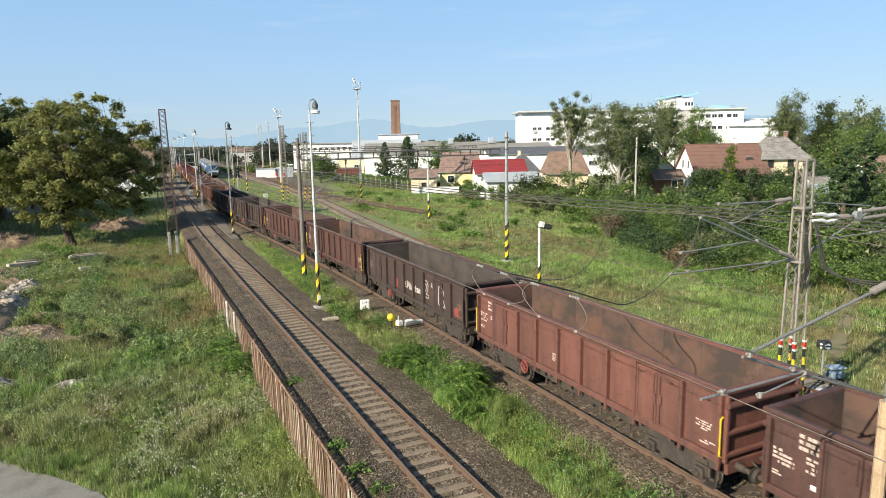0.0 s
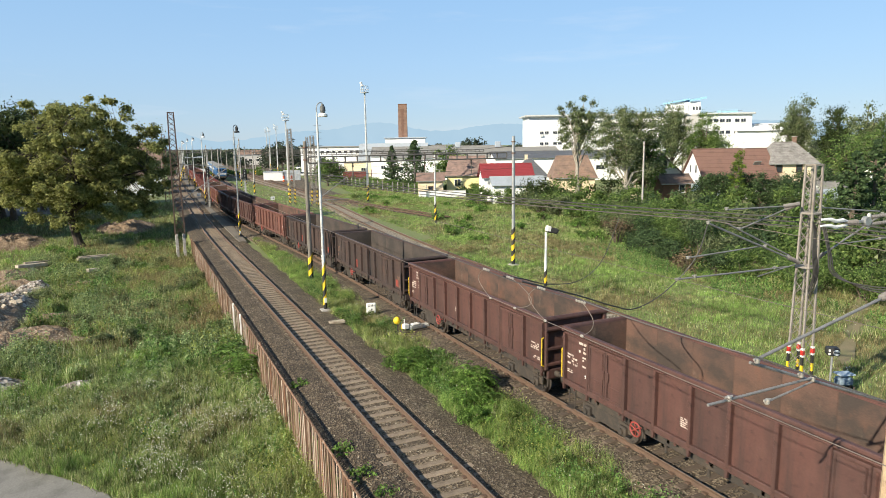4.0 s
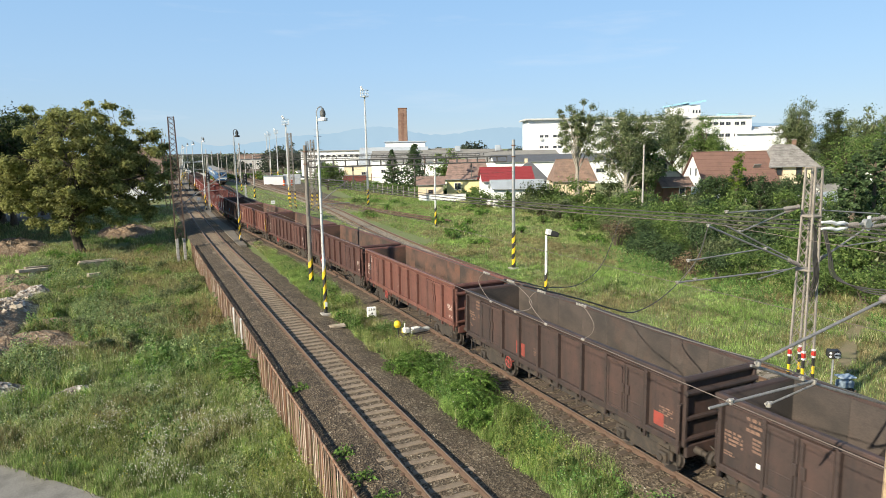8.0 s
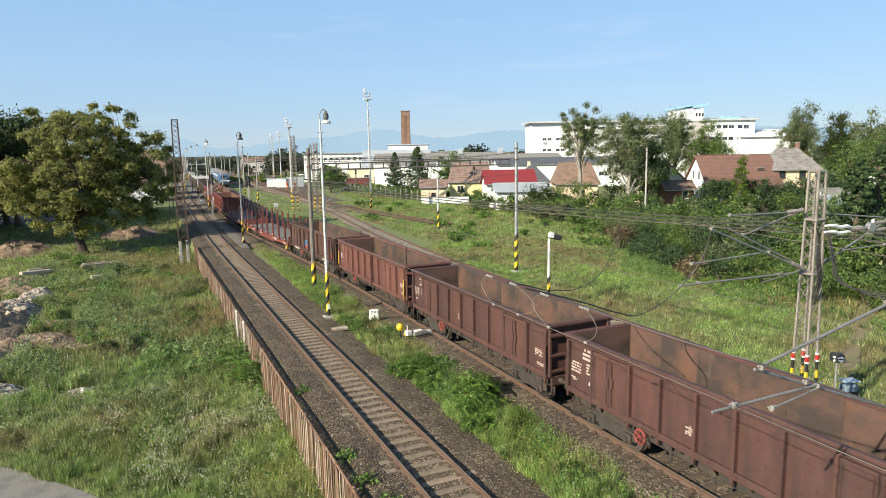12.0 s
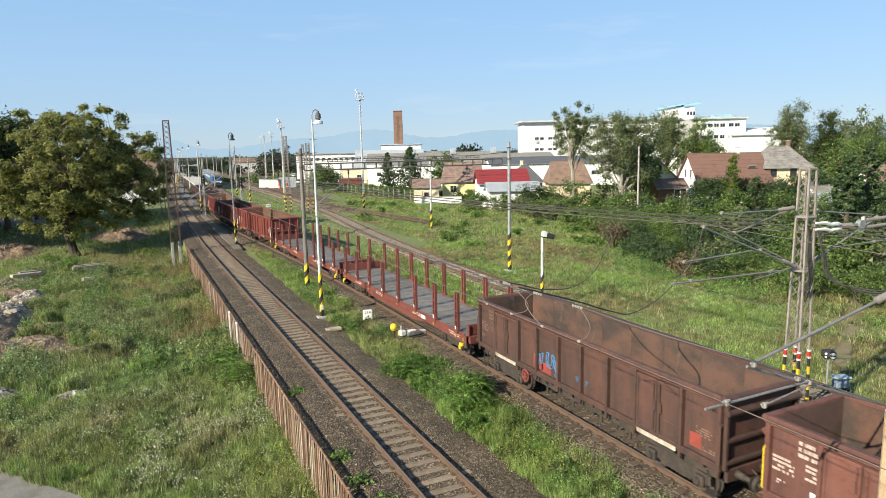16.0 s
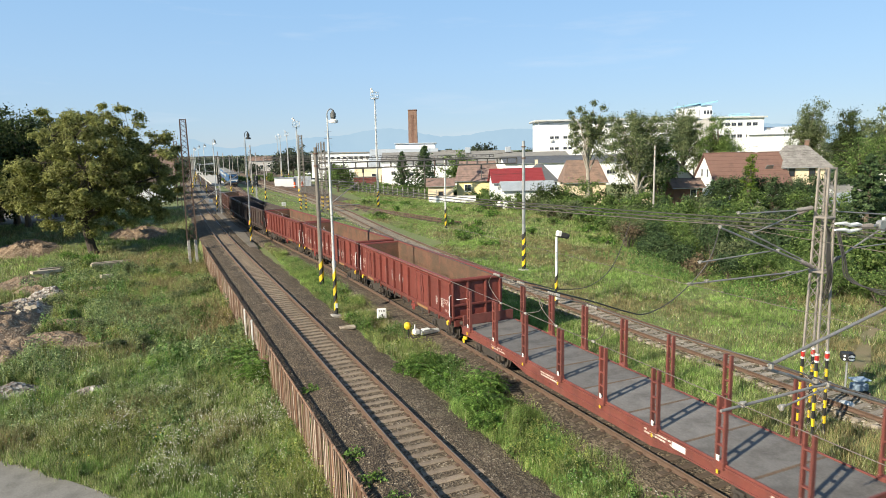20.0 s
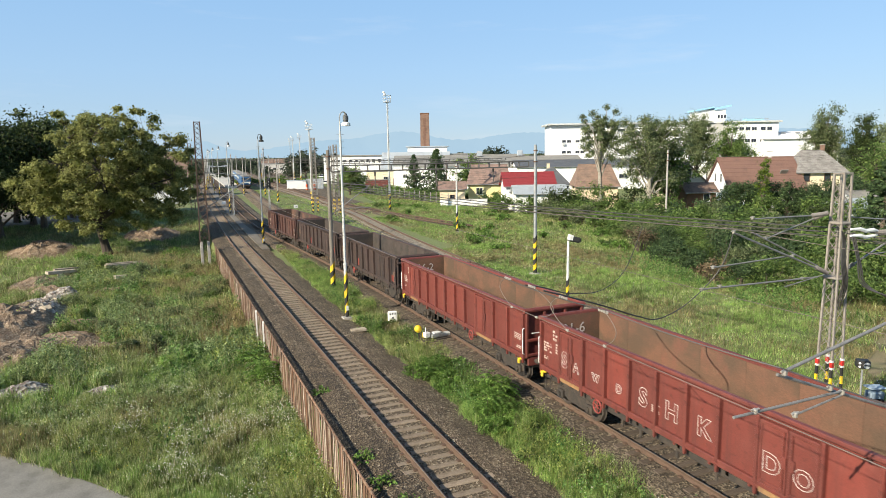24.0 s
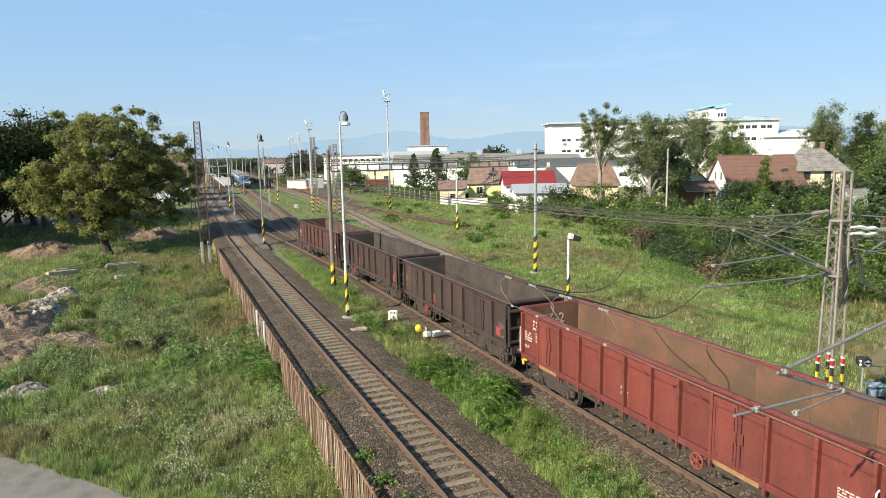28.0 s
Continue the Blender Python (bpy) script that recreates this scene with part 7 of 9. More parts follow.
def ridge_line(name, far, lift, seed, label):
    s = Mesh()
    n = 480
    vs, fs = [], []
    for i in range(n + 1):
        w = radians(-40 + 120 * i / n)
        x, y = far * math.sin(w), far * math.cos(w)
        d = -40 + 120 * i / n
        h = lift * (0.38 + sum(a * math.exp(-((d - c) / b) ** 2) for a, b, c in ((0.6, 1.8, 3.1), (0.48, 4.0, 13.0), (0.95, 4.0, 19.8), (0.8, 5.5, 30.5), (0.7, 9.0, 48.0), (0.5, 10.0, 66.0))))
        h += lift * (0.06 * noise.noise((i * 0.5, seed, 4)) + 0.03 * noise.noise((i * 1.7, seed, 9)))
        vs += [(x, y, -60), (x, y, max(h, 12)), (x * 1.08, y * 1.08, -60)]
    for i in range(n):
        for k in range(3):
            fs.append((3 * i + k, 3 * i + (k + 1) % 3, 3 * i + 3 + (k + 1) % 3, 3 * i + 3 + k))
    return tagged(new(name, s.add(vs, fs).mesh(name, HAZE)), label, "hills", kind="structure")


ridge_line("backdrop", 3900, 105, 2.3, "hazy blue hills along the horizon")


# ---- trees and shrubs ----
BARK = worn("grey brown bark", (0.13, 0.1, 0.075), (0.075, 0.058, 0.045), 0.95, 0, 12, 2.0, 0.5, (3, 3, 0.5), 0, 0.6)
BARK_DARK = worn("dark furrowed bark", (0.065, 0.05, 0.038), (0.035, 0.028, 0.022), 0.95, 0, 12, 2.0, 0.5, (3, 3, 0.5), 0, 0.6)
BARK_PALE = worn("pale bark", (0.36, 0.33, 0.28), (0.2, 0.17, 0.14), 0.95, 0, 12, 2.0, 0.5, (3, 3, 0.5), 0, 0.6)
LEAF = {
    "walnut": islands("walnut leaves", [(0.0, (0.165, 0.178, 0.056)), (0.5, (0.25, 0.262, 0.086)), (1.0, (0.33, 0.335, 0.125))], 0.6, 0.55),
    "dark": islands("dark wood leaves", [(0.0, (0.022, 0.036, 0.012)), (0.6, (0.048, 0.07, 0.02)), (1.0, (0.085, 0.11, 0.03))], 0.6, 0.3),
    "mid": islands("garden leaves", [(0.0, (0.06, 0.105, 0.028)), (0.5, (0.135, 0.21, 0.055)), (1.0, (0.25, 0.33, 0.1))]),
    "bright": islands("bright shrub leaves", [(0.0, (0.075, 0.15, 0.028)), (0.5, (0.15, 0.27, 0.055)), (1.0, (0.27, 0.4, 0.1))]),
    "grey": islands("grey-green leaves", [(0.0, (0.082, 0.110, 0.049)), (0.5, (0.162, 0.198, 0.089)), (1.0, (0.276, 0.308, 0.154))]),
    "pine": islands("blue-green needles", [(0.0, (0.026, 0.05, 0.02)), (0.6, (0.06, 0.1, 0.038)), (1.0, (0.11, 0.16, 0.065))], 0.7, 0.3),
    "thuja": islands("yellow-green thuja", [(0.0, (0.07, 0.12, 0.015)), (0.5, (0.13, 0.2, 0.025)), (1.0, (0.2, 0.27, 0.04))]),
    # green muted towards grey: distance haze put into the leaf colour
    "far": islands("distant leaves", [(0.0, (0.035, 0.05, 0.032)), (0.5, (0.06, 0.08, 0.05)), (1.0, (0.09, 0.11, 0.07))], 0.8, 0.3),
    "twig": islands("dry brown twigs", [(0.0, (0.1, 0.07, 0.04)), (1.0, (0.2, 0.15, 0.09))], 0.8, 0.1),
}
nrng = np.random.default_rng(11)


def leaf_cloud(centres, radii, per, size, flat=0.35, hang=0.0):
    """Small pointed leaves scattered through clumps; each leaf is a small pointed triangle."""
    c = np.repeat(np.asarray(centres, float), per, 0)
    r = np.repeat(np.asarray(radii, float), per, 0)
    n = len(c)
    d = nrng.normal(size=(n, 3))
    d /= np.linalg.norm(d, axis=1, keepdims=True)
    p = c + d * (r * np.minimum(np.abs(nrng.normal(0.62, 0.36, n)), 1.5))[:, None] * np.array([1, 1, 0.8])
    out = d * 1.0 + nrng.normal(size=(n, 3)) * 0.5 + np.array([0, 0, flat - hang])
    u = np.cross(out, nrng.normal(size=(n, 3)))
    u /= np.linalg.norm(u, axis=1, keepdims=True) + 1e-9
    u[:, 2] -= hang
    v = np.cross(out, u)
    v /= np.linalg.norm(v, axis=1, keepdims=True) + 1e-9
    s = (size * nrng.uniform(0.6, 1.4, n))[:, None]
    vs = np.stack([p - u * s * 0.68, p + u * s * 0.45 + v * s * 0.38, p + u * s * 0.45 - v * s * 0.38], 1).reshape(-1, 3)
    fs = np.arange(3 * n).reshape(-1, 3)
    return vs, fs


def tree(x, y, h, rad, kind, label, low=0.18, leaves=6000, size=0.3, shape="round", bark=None, seed=0, trunk=None, lean=(0, 0), z0=None, category="tree", group="", fill=1.0):
    """A tapered trunk with limbs and a crown of many small leaves set in uneven clumps, with gaps between."""
    rng = random.Random(seed)
    g = ground_at(x, y) if z0 is None else z0
    t = thing("tree", pose(x, y, g), label, category, group)
    tr = trunk or 0.022 * h + 0.06
    wood = Mesh()
    top = h * (0.72 if shape != "cone" else 0.97)
    stem = [Vector((lean[0] * k * k * h + 0.15 * math.sin(3 * k + seed) * k, lean[1] * k * k * h + 0.12 * math.cos(4 * k + seed) * k, top * k - 0.1)) for k in np.linspace(0, 1, 8)]
    wood.tube(stem, [tr * (1.35 if i == 0 else 1.0) * (1 - 0.8 * i / 7) for i in range(8)], 8)
    centres, radii = [], []
    n = {"cone": 46, "column": 24}.get(shape, 44 if rad > 4 else 30)
    base = h * low
    for i in range(n):
        k = (i + rng.random()) / n
        a = 2.4 * i + rng.uniform(-0.5, 0.5)
        if shape == "cone":
            z = base + (h - base) * k * 0.97
            w = rad * (1 - k) ** 0.85 * rng.uniform(0.65, 1.0)
            tip = Vector((w * math.cos(a), w * math.sin(a), z - 0.12 * w))
            cr = 0.22 * rad * (1.15 - 0.8 * k)
            pos = [0.45, 0.75, 1.0]
        elif shape == "column":
            z = base + (h - base) * k
            w = rad * math.sin(math.pi * min(0.97, 0.12 + 0.83 * k)) ** 0.6 * rng.uniform(0.3, 0.75)
            tip = Vector((w * math.cos(a), w * math.sin(a), z))
            cr = 0.42 * rad
            pos = [1.0]
        else:
            el = math.asin(min(1, max(-0.75, 1.75 * k - 0.75)))
            f = rng.uniform(0.55, 1.0) if rng.random() < 0.75 else rng.uniform(0.2, 0.55)
            mid = base + (h - base) * (0.46 if shape == "round" else 0.4 if shape == "dome" else 0.55)
            tip = Vector((rad * f * math.cos(el) * math.cos(a), rad * f * math.cos(el) * math.sin(a), mid + (h - mid if el > 0 else mid - base) * f * math.sin(el)))
            cr = rad * rng.uniform(0.16, 0.3) if rad > 2 else rad * rng.uniform(0.25, 0.42)
            if shape == "dome":
                q = min(max((tip.z - base) / (h - base), 0), 1)
                tip.x, tip.y = tip.x * (1.12 - 0.5 * q), tip.y * (1.12 - 0.5 * q)
            if shape == "open":
                cr *= 0.85
            pos = [0.72, 1.0]
        tip += Vector((lean[0], lean[1], 0)) * (tip.z / h) ** 2 * h
        sk = min(max((tip.z * 0.75 - 0.1 * h) / top, 0.12), 0.95) if shape != "cone" else min(tip.z / top, 0.98)
        j = min(int(sk * 7), 6)
        root = stem[j].lerp(stem[j + 1], sk * 7 - j)
        if rad > 1.2:
            bend = root.lerp(tip, 0.5) + Vector((rng.uniform(-0.1, 0.1) * rad, rng.uniform(-0.1, 0.1) * rad, 0.06 * h * (shape != "cone")))
            r0 = tr * (0.42 if shape != "cone" else 0.2) * (1 - 0.5 * sk)
            wood.tube([root, bend, tip], [r0, r0 * 0.6, r0 * 0.18], 5)
        for q in pos:
            centres.append(root.lerp(tip, q))
            radii.append(fill * cr * (1 if q == 1 else 0.85))
    part("trunk", wood, bark or BARK, t)
    vs, fs = leaf_cloud(centres, radii, max(8, leaves // len(centres)), size, 0.35, 0.5 if shape == "weep" else 0.0)
    vs[:, 2] = np.maximum(vs[:, 2], 0.05)
    link("crown", array_mesh("crown", vs, fs, LEAF[kind]), t)
    return t


def shrub(x, y, h, rad, kind, label, leaves=1500, size=0.16, seed=0, group="", z0=None):
    """A many-stemmed shrub: thin stems and leaf clumps from the ground up."""
    rng = random.Random(seed)
    g = ground_at(x, y) if z0 is None else z0
    t = thing("shrub", pose(x, y, g), label, "shrub", group)
    wood, centres, radii = Mesh(), [], []
    for i in range(14):
        a, f = 2.4 * i + rng.random(), rng.uniform(0.15, 0.85)
        z = h * rng.uniform(0.25, 0.85) * (1 - 0.35 * f * f)
        p = Vector((rad * f * math.cos(a), rad * f * math.sin(a), z))
        wood.tube([(0.15 * rad * math.cos(a), 0.15 * rad * math.sin(a), -0.05), p * 0.6 + Vector((0, 0, 0.1)), p], [0.03 * h / 2 + 0.01, 0.02, 0.008], 4)
        centres.append(p)
        radii.append(min(rad * rng.uniform(0.3, 0.5), 0.9 * h * rng.uniform(0.3, 0.5)))
    part("branchwork", wood, BARK, t)
    vs, fs = leaf_cloud(centres, radii, leaves // 14, size)
    vs[:, 2] = np.maximum(vs[:, 2], 0.02)
    link("foliage", array_mesh("foliage", vs, fs, LEAF[kind]), t)
    return t


def walnut(x, y, h, wide, label, seed):
    """An old spreading tree: a leaning trunk that forks low, crooked limbs, and separate leafy boughs with gaps between."""
    rng = random.Random(seed)
    t = thing("tree", pose(x, y, ground_at(x, y)), label, "tree")
    wood = Mesh()
    fork = Vector((-0.5, 0.2, 4.0))
    wood.tube([(0.3, 0, -0.2), (0.15, 0, 0.6), (-0.15, 0.1, 2.2), fork], [0.75, 0.52, 0.45, 0.42], 10)
    mid = Vector((1.2, 0.0, 0.53 * h))
    size = Vector((wide, wide * 0.95, 0.47 * h))
    limbs = []
    for i in range(9):
        a, el = 2.4 * i + rng.uniform(-0.3, 0.3), rng.uniform(0.05, 1.2)
        tip = mid + Vector((size.x * 0.72 * math.cos(a) * math.cos(el), size.y * 0.72 * math.sin(a) * math.cos(el), size.z * (0.75 * math.sin(el) - 0.15)))
        kink = fork.lerp(tip, 0.45) + Vector((rng.uniform(-0.8, 0.8), rng.uniform(-0.8, 0.8), 0.9))
        limbs += [fork.lerp(kink, 0.6), kink, kink.lerp(tip, 0.5), tip]
        wood.tube([fork, fork.lerp(kink, 0.6), kink, kink.lerp(tip, 0.5) + Vector((0, 0, 0.3)), tip], [0.3, 0.24, 0.19, 0.12, 0.06], 7)
    centres, radii = [], []
    while len(centres) < 1500:
        d = Vector((rng.gauss(0, 1), rng.gauss(0, 1), rng.gauss(0, 1))).normalized()
        f = rng.uniform(0.5, 0.97) if rng.random() < 0.8 else rng.uniform(0.2, 0.5)
        c = mid + Vector((d.x * size.x * f, d.y * size.y * f, d.z * size.z * f))
        c.z += 0.9 * noise.noise(c * 0.22)
        if c.x < mid.x - 0.45 * size.x and c.z > mid.z + 0.2 * size.z:
            continue
        if c.z < 3.4 + 1.6 * noise.noise((c.x * 0.3, c.y * 0.3, 2.0)) or noise.noise(c * 0.3 + Vector((7, 3, 1))) < -0.33:
            continue
        r = rng.uniform(0.6, 1.25)
        near = min(limbs, key=lambda q: (q - c).length)
        bend = near.lerp(c, 0.5) + Vector((0, 0, 0.35))
        wood.tube([near, bend, c + Vector((0, 0, 0.3 * r))], [0.04, 0.026, 0.01], 4)
        for k in range(3):
            centres.append(c + Vector((rng.uniform(-1, 1), rng.uniform(-1, 1), rng.uniform(-0.5, 0.4))) * r * 0.75 * (k > 0))
            radii.append(r * (0.85 if k == 0 else 0.6))
    part("trunk", wood, BARK_DARK, t)
    vs, fs = leaf_cloud(centres, radii, 95, 0.25, 0.5)
    link("crown", array_mesh("crown", vs, fs, LEAF["walnut"]), t)
    return t


walnut(-7.0, 89.0, 18.2, 11.0, "broad old walnut tree with a low spreading crown", 3)
WOODS = [(-24, 100, 17, 7), (-33, 112, 20, 8), (-18.5, 116, 17.6, 7), (-16.5, 112, 17.5, 6.5), (-21, 106, 17, 6.5), (-26, 112, 18, 7), (-31, 104, 18, 7), (-14.5, 128, 16.5, 6), (-22, 124, 17.5, 7), (-36, 116, 19, 7), (-28, 128, 18, 7), (-27, 96, 15, 6)]
for i, (x, y, h, r) in enumerate(WOODS):
    tree(x, y, h, r, "dark", "dense dark-leaved tree at the edge of the wood", 0.1, 15000, 0.36, "round", None, 20 + i, group="trees of the wood", fill=1.3)


def town_tree(side, deep, *args, **kw):
    p = AHEAD * deep + ASIDE * side
    return tree(p.x, p.y, *args, z0=LEVEL, **kw)


def town_shrub(side, deep, *args, **kw):
    p = AHEAD * deep + ASIDE * side
    return shrub(p.x, p.y, *args, z0=LEVEL, **kw)


# the tall open-crowned pair and the trees between the houses
town_tree(23.2, 103, 17.2, 3.9, "grey", "tall open-crowned tree with a pale leaning trunk", low=0.5, leaves=11000, size=0.21, shape="open", bark=BARK_PALE, seed=41)
town_tree(29.5, 98, 17.2, 6.6, "grey", "tall open-crowned tree with pale forked trunks", low=0.12, leaves=30000, size=0.21, shape="open", bark=BARK_PALE, seed=42)
town_tree(33.5, 101, 13.5, 4.2, "mid", "leafy garden tree behind the tall pair", low=0.1, leaves=5200, size=0.3, shape="round", seed=43)
town_tree(66.0, 178, 20.5, 5.6, "grey", "weeping garden tree with hanging branches", low=0.03, leaves=22000, size=0.28, fill=1.35, shape="weep", seed=44)
town_tree(74.0, 175, 17.5, 6.2, "mid", "rounded garden tree before the white works", low=0.05, leaves=22000, size=0.28, fill=1.35, shape="round", seed=45)
town_tree(94.5, 168, 20.5, 5.2, "grey", "tall weeping birch by the works hall", low=0.03, leaves=22000, size=0.28, fill=1.35, shape="weep", seed=46)
town_tree(97.0, 155, 19.0, 5.0, "dark", "dark upright tree behind the houses", low=0.05, leaves=22000, size=0.28, fill=1.35, shape="round", seed=47)
town_tree(89.0, 132, 17.5, 5.4, "grey", "tall airy birch with drooping twigs", low=0.1, leaves=8000, size=0.34, shape="weep", seed=48)
town_tree(97.0, 128, 13.5, 6.0, "mid", "tall leafy tree at the edge of the gardens", low=0.08, leaves=8000, size=0.36, shape="round", seed=49)
town_tree(80.0, 118, 13.0, 6.0, "mid", "broad leafy tree between the houses", low=0.05, leaves=8000, size=0.3, shape="round", seed=50)
town_tree(72.0, 112, 11.0, 4.5, "mid", "leafy garden tree beside the cream house", low=0.1, leaves=3600, size=0.34, shape="round", seed=51)
town_tree(-9.0, 150, 10.0, 3.2, "pine", "dark slim spruce by the factory", low=0.04, fill=1.5, leaves=4200, size=0.34, shape="cone", seed=52)
town_tree(-3.6, 142, 11.2, 5.0, "pine", "dark spruce by the gardens", low=0.04, fill=1.5, leaves=5200, size=0.34, shape="cone", seed=53)
town_tree(-26.3, 165, 8.6, 4.4, "mid", "dense round tree by the concrete fence", low=0.02, leaves=9000, fill=1.3, size=0.3, shape="round", seed=54)
town_tree(4.6, 152, 9.9, 4.8, "mid", "garden tree beside the yellow house", low=0.1, leaves=5600, size=0.34, shape="round", seed=55)
town_tree(41.9, 88.5, 8.3, 1.3, "thuja", "yellow-green column of thuja", low=0.02, leaves=2600, size=0.2, shape="column", seed=56)
town_tree(40.8, 62, 9.0, 3.2, "pine", "big dark spruce in the garden", low=0.03, leaves=5200, size=0.3, shape="cone", seed=57)
town_tree(45.5, 66, 10.0, 3.6, "pine", "big dark spruce in the garden", low=0.03, leaves=4200, size=0.3, shape="cone", seed=58)
for i, (s, d, h, r) in enumerate(((40.5, 93, 6.4, 2.3), (43.2, 92, 6.6, 2.4), (46.0, 90, 5.6, 2.3), (48.6, 89, 5.0, 2.3), (51.4, 91, 5.8, 2.3), (54.0, 90, 6.6, 2.3), (56.4, 89, 5.8, 2.3))):
    town_tree(s, d, h, r * 1.05, "pine", "bushy dark pine in a row before the houses", low=0.02, leaves=9000, size=0.19, shape="round", seed=60 + i, fill=1.4, group="pines before the houses")
# far tree line behind the yard and the factory
for i in range(44):
    s, d = -150 + 9.0 * i, 300 + 60 * ((i * 7) % 5) / 4
    hh = (5.0 if s < -20 else 6.8) + 4.0 * ((i * 13) % 7) / 6
    town_tree(s, d, hh, 6.5, "far", "tree in the hazy line behind the yard", low=0.02, leaves=800, size=0.9, shape="round" if i % 4 else "column", seed=100 + i, group="far tree line")
town_tree(-68.0, 300, 14.5, 9.0, "far", "broad round tree beyond the station", low=0.02, leaves=2600, size=0.8, shape="round", seed=150)
town_tree(21.5, 330, 15.0, 7.5, "far", "round tree far behind the halls", low=0.02, leaves=1800, size=0.9, shape="round", seed=151)
for i in range(16):
    town_tree(-78 + 4.4 * i, 235 + 3 * (i % 4), 1.6 + 1.4 * ((i * 5) % 4) / 3, 2.6, "mid", "tree behind the railway yard", low=0.02, leaves=900, size=0.5, shape="round", seed=170 + i, group="trees behind the yard")

# hedge of shrubs along the meadow and in the gardens
hedge_rng = random.Random(8)
HEDGE = [(57, 121), (57, 99), (50, 77), (50.5, 66), (47, 57), (41.5, 47), (38.5, 39.5), (36.8, 31), (38.5, 24), (40, 16)]
spots = []
for (x0, y0), (x1, y1) in zip(HEDGE, HEDGE[1:]):
    n = max(2, int(math.hypot(x1 - x0, y1 - y0) / 3.0))
    for i in range(n):
        spots.append((x0 + (x1 - x0) * i / n, y0 + (y1 - y0) * i / n))
for i, (x, y) in enumerate(spots):
    near = y < 62
    for row in range(5 if near else 3):
        xx, yy = x + 2.0 + row * (2.9 if near else 3.4) + hedge_rng.uniform(-0.8, 0.8), y + 0.5 * row + hedge_rng.uniform(-1.2, 1.2)
        h = hedge_rng.uniform(2.0, 3.0) + (0.55 if near else 0.35) * row
        kind = hedge_rng.choice(["mid", "mid", "grey", "mid", "mid", "pine"])
        shrub(xx, yy, h, hedge_rng.uniform(1.8, 2.5), kind, {"mid": "dense green garden shrub", "pine": "dark bushy juniper by the meadow", "grey": "grey-green leafy garden shrub", "dark": "dark green dense shrub"}[kind], 4200 if row < 2 and near else 1500, 0.125 if row < 2 and near else 0.24, 300 + i * 7 + row, "shrubs along the meadow")
shrub(43.0, 50.5, 3.0, 1.9, "twig", "dry brown shrub beside the hedge", 1200, 0.14, 901, "shrubs along the meadow")
shrub(37.5, 36.0, 2.2, 1.5, "twig", "dry grey-brown shrub beside the hedge", 900, 0.14, 902, "shrubs along the meadow")
for i, (s, d, h, r) in enumerate(((26.0, 96, 5.6, 3.2), (21.0, 98, 6.2, 3.4), (30.0, 92, 4.4, 3.0), (16.5, 100, 5.2, 3.0), (12.0, 104, 3.0, 2.4), (8.0, 108, 3.0, 2.4), (36, 88, 4.5, 3), (40, 86, 4.5, 3), (34.0, 80, 4.0, 3), (28, 84, 3.4, 2.8), (45, 76, 4.6, 3), (50, 78, 5, 3.2), (41.0, 72, 4.2, 3), (54, 74, 5, 3.2), (37.5, 64, 3.8, 2.8), (52.0, 60, 4.8, 3), (57, 84, 5, 3.2), (62, 86, 6, 3.4), (66, 92, 7, 3.6), (47.0, 84.5, 4.4, 2.6), (58, 70, 5, 3))):
    town_shrub(s, d, h, r, "mid" if i % 3 else "dark", "large leafy garden shrub", 1500, 0.26, seed=400 + i, group="garden shrubs")
vine_rng = random.Random(91)
for i in range(15):
    q = fa.lerp(fb, (i + 0.3) / 15) + Vector((1.3, 0.8, 0))
    shrub(q.x + vine_rng.uniform(-0.6, 0.6), q.y + vine_rng.uniform(-0.6, 0.6), vine_rng.uniform(1.6, 3.2), vine_rng.uniform(1.4, 2.1), "mid" if i % 3 else "bright", "leafy creeper over the garden fence", 900, 0.24, 940 + i, "shrubs along the garden fence", z0=LEVEL)
for i in range(34):
    x, y = vine_rng.uniform(29, 50), vine_rng.uniform(52, 122)
    if x > 28.5 + 0.06 * (y - 52) and (y < 95 or x > 37):
        shrub(x, y, vine_rng.uniform(0.5, 1.3), vine_rng.uniform(0.7, 1.5), vine_rng.choice(["mid", "bright", "bright"]), "low leafy bush in the meadow", 500, 0.16, 960 + i, "bushes in the meadow")
# bright shrubs between the near track and the train
for i, (x, y, h, r) in enumerate(((10.1, 26.2, 0.7, 0.8), (10.9, 25.2, 0.6, 0.7), (11.5, 21.9, 1.15, 1.0), (10.7, 20.4, 0.85, 0.85), (10.3, 19.5, 0.65, 0.6), (11.2, 27.6, 0.55, 0.7), (10.4, 24.2, 0.5, 0.5))):
    shrub(x, y, h, r, "bright", "bright green leafy shrub between the tracks", 2600, 0.07, 500 + i, "shrubs between the tracks")
for i, (x, y) in enumerate(((5.5, 17.6), (5.7, 16.2), (5.4, 19.4), (5.5, 26.0), (9.6, 13.0))):
    shrub(x, y, 0.45, 0.42, "bright", "small weed in the ballast", 260, 0.08, 520 + i, "weeds in the ballast")
# ---- rubble and slabs on the waste land ----
STONE = worn("pale broken concrete", (0.42, 0.36, 0.28), (0.22, 0.17, 0.12), 0.95, 0, 14, 2.0, 0.5, None, 0.25)
EARTH = pebbles("brown loose earth", [(0.15, (0.16, 0.105, 0.066)), (0.6, (0.23, 0.162, 0.105)), (0.92, (0.36, 0.29, 0.21))], 8.0, 0.06)


HEAPS = []


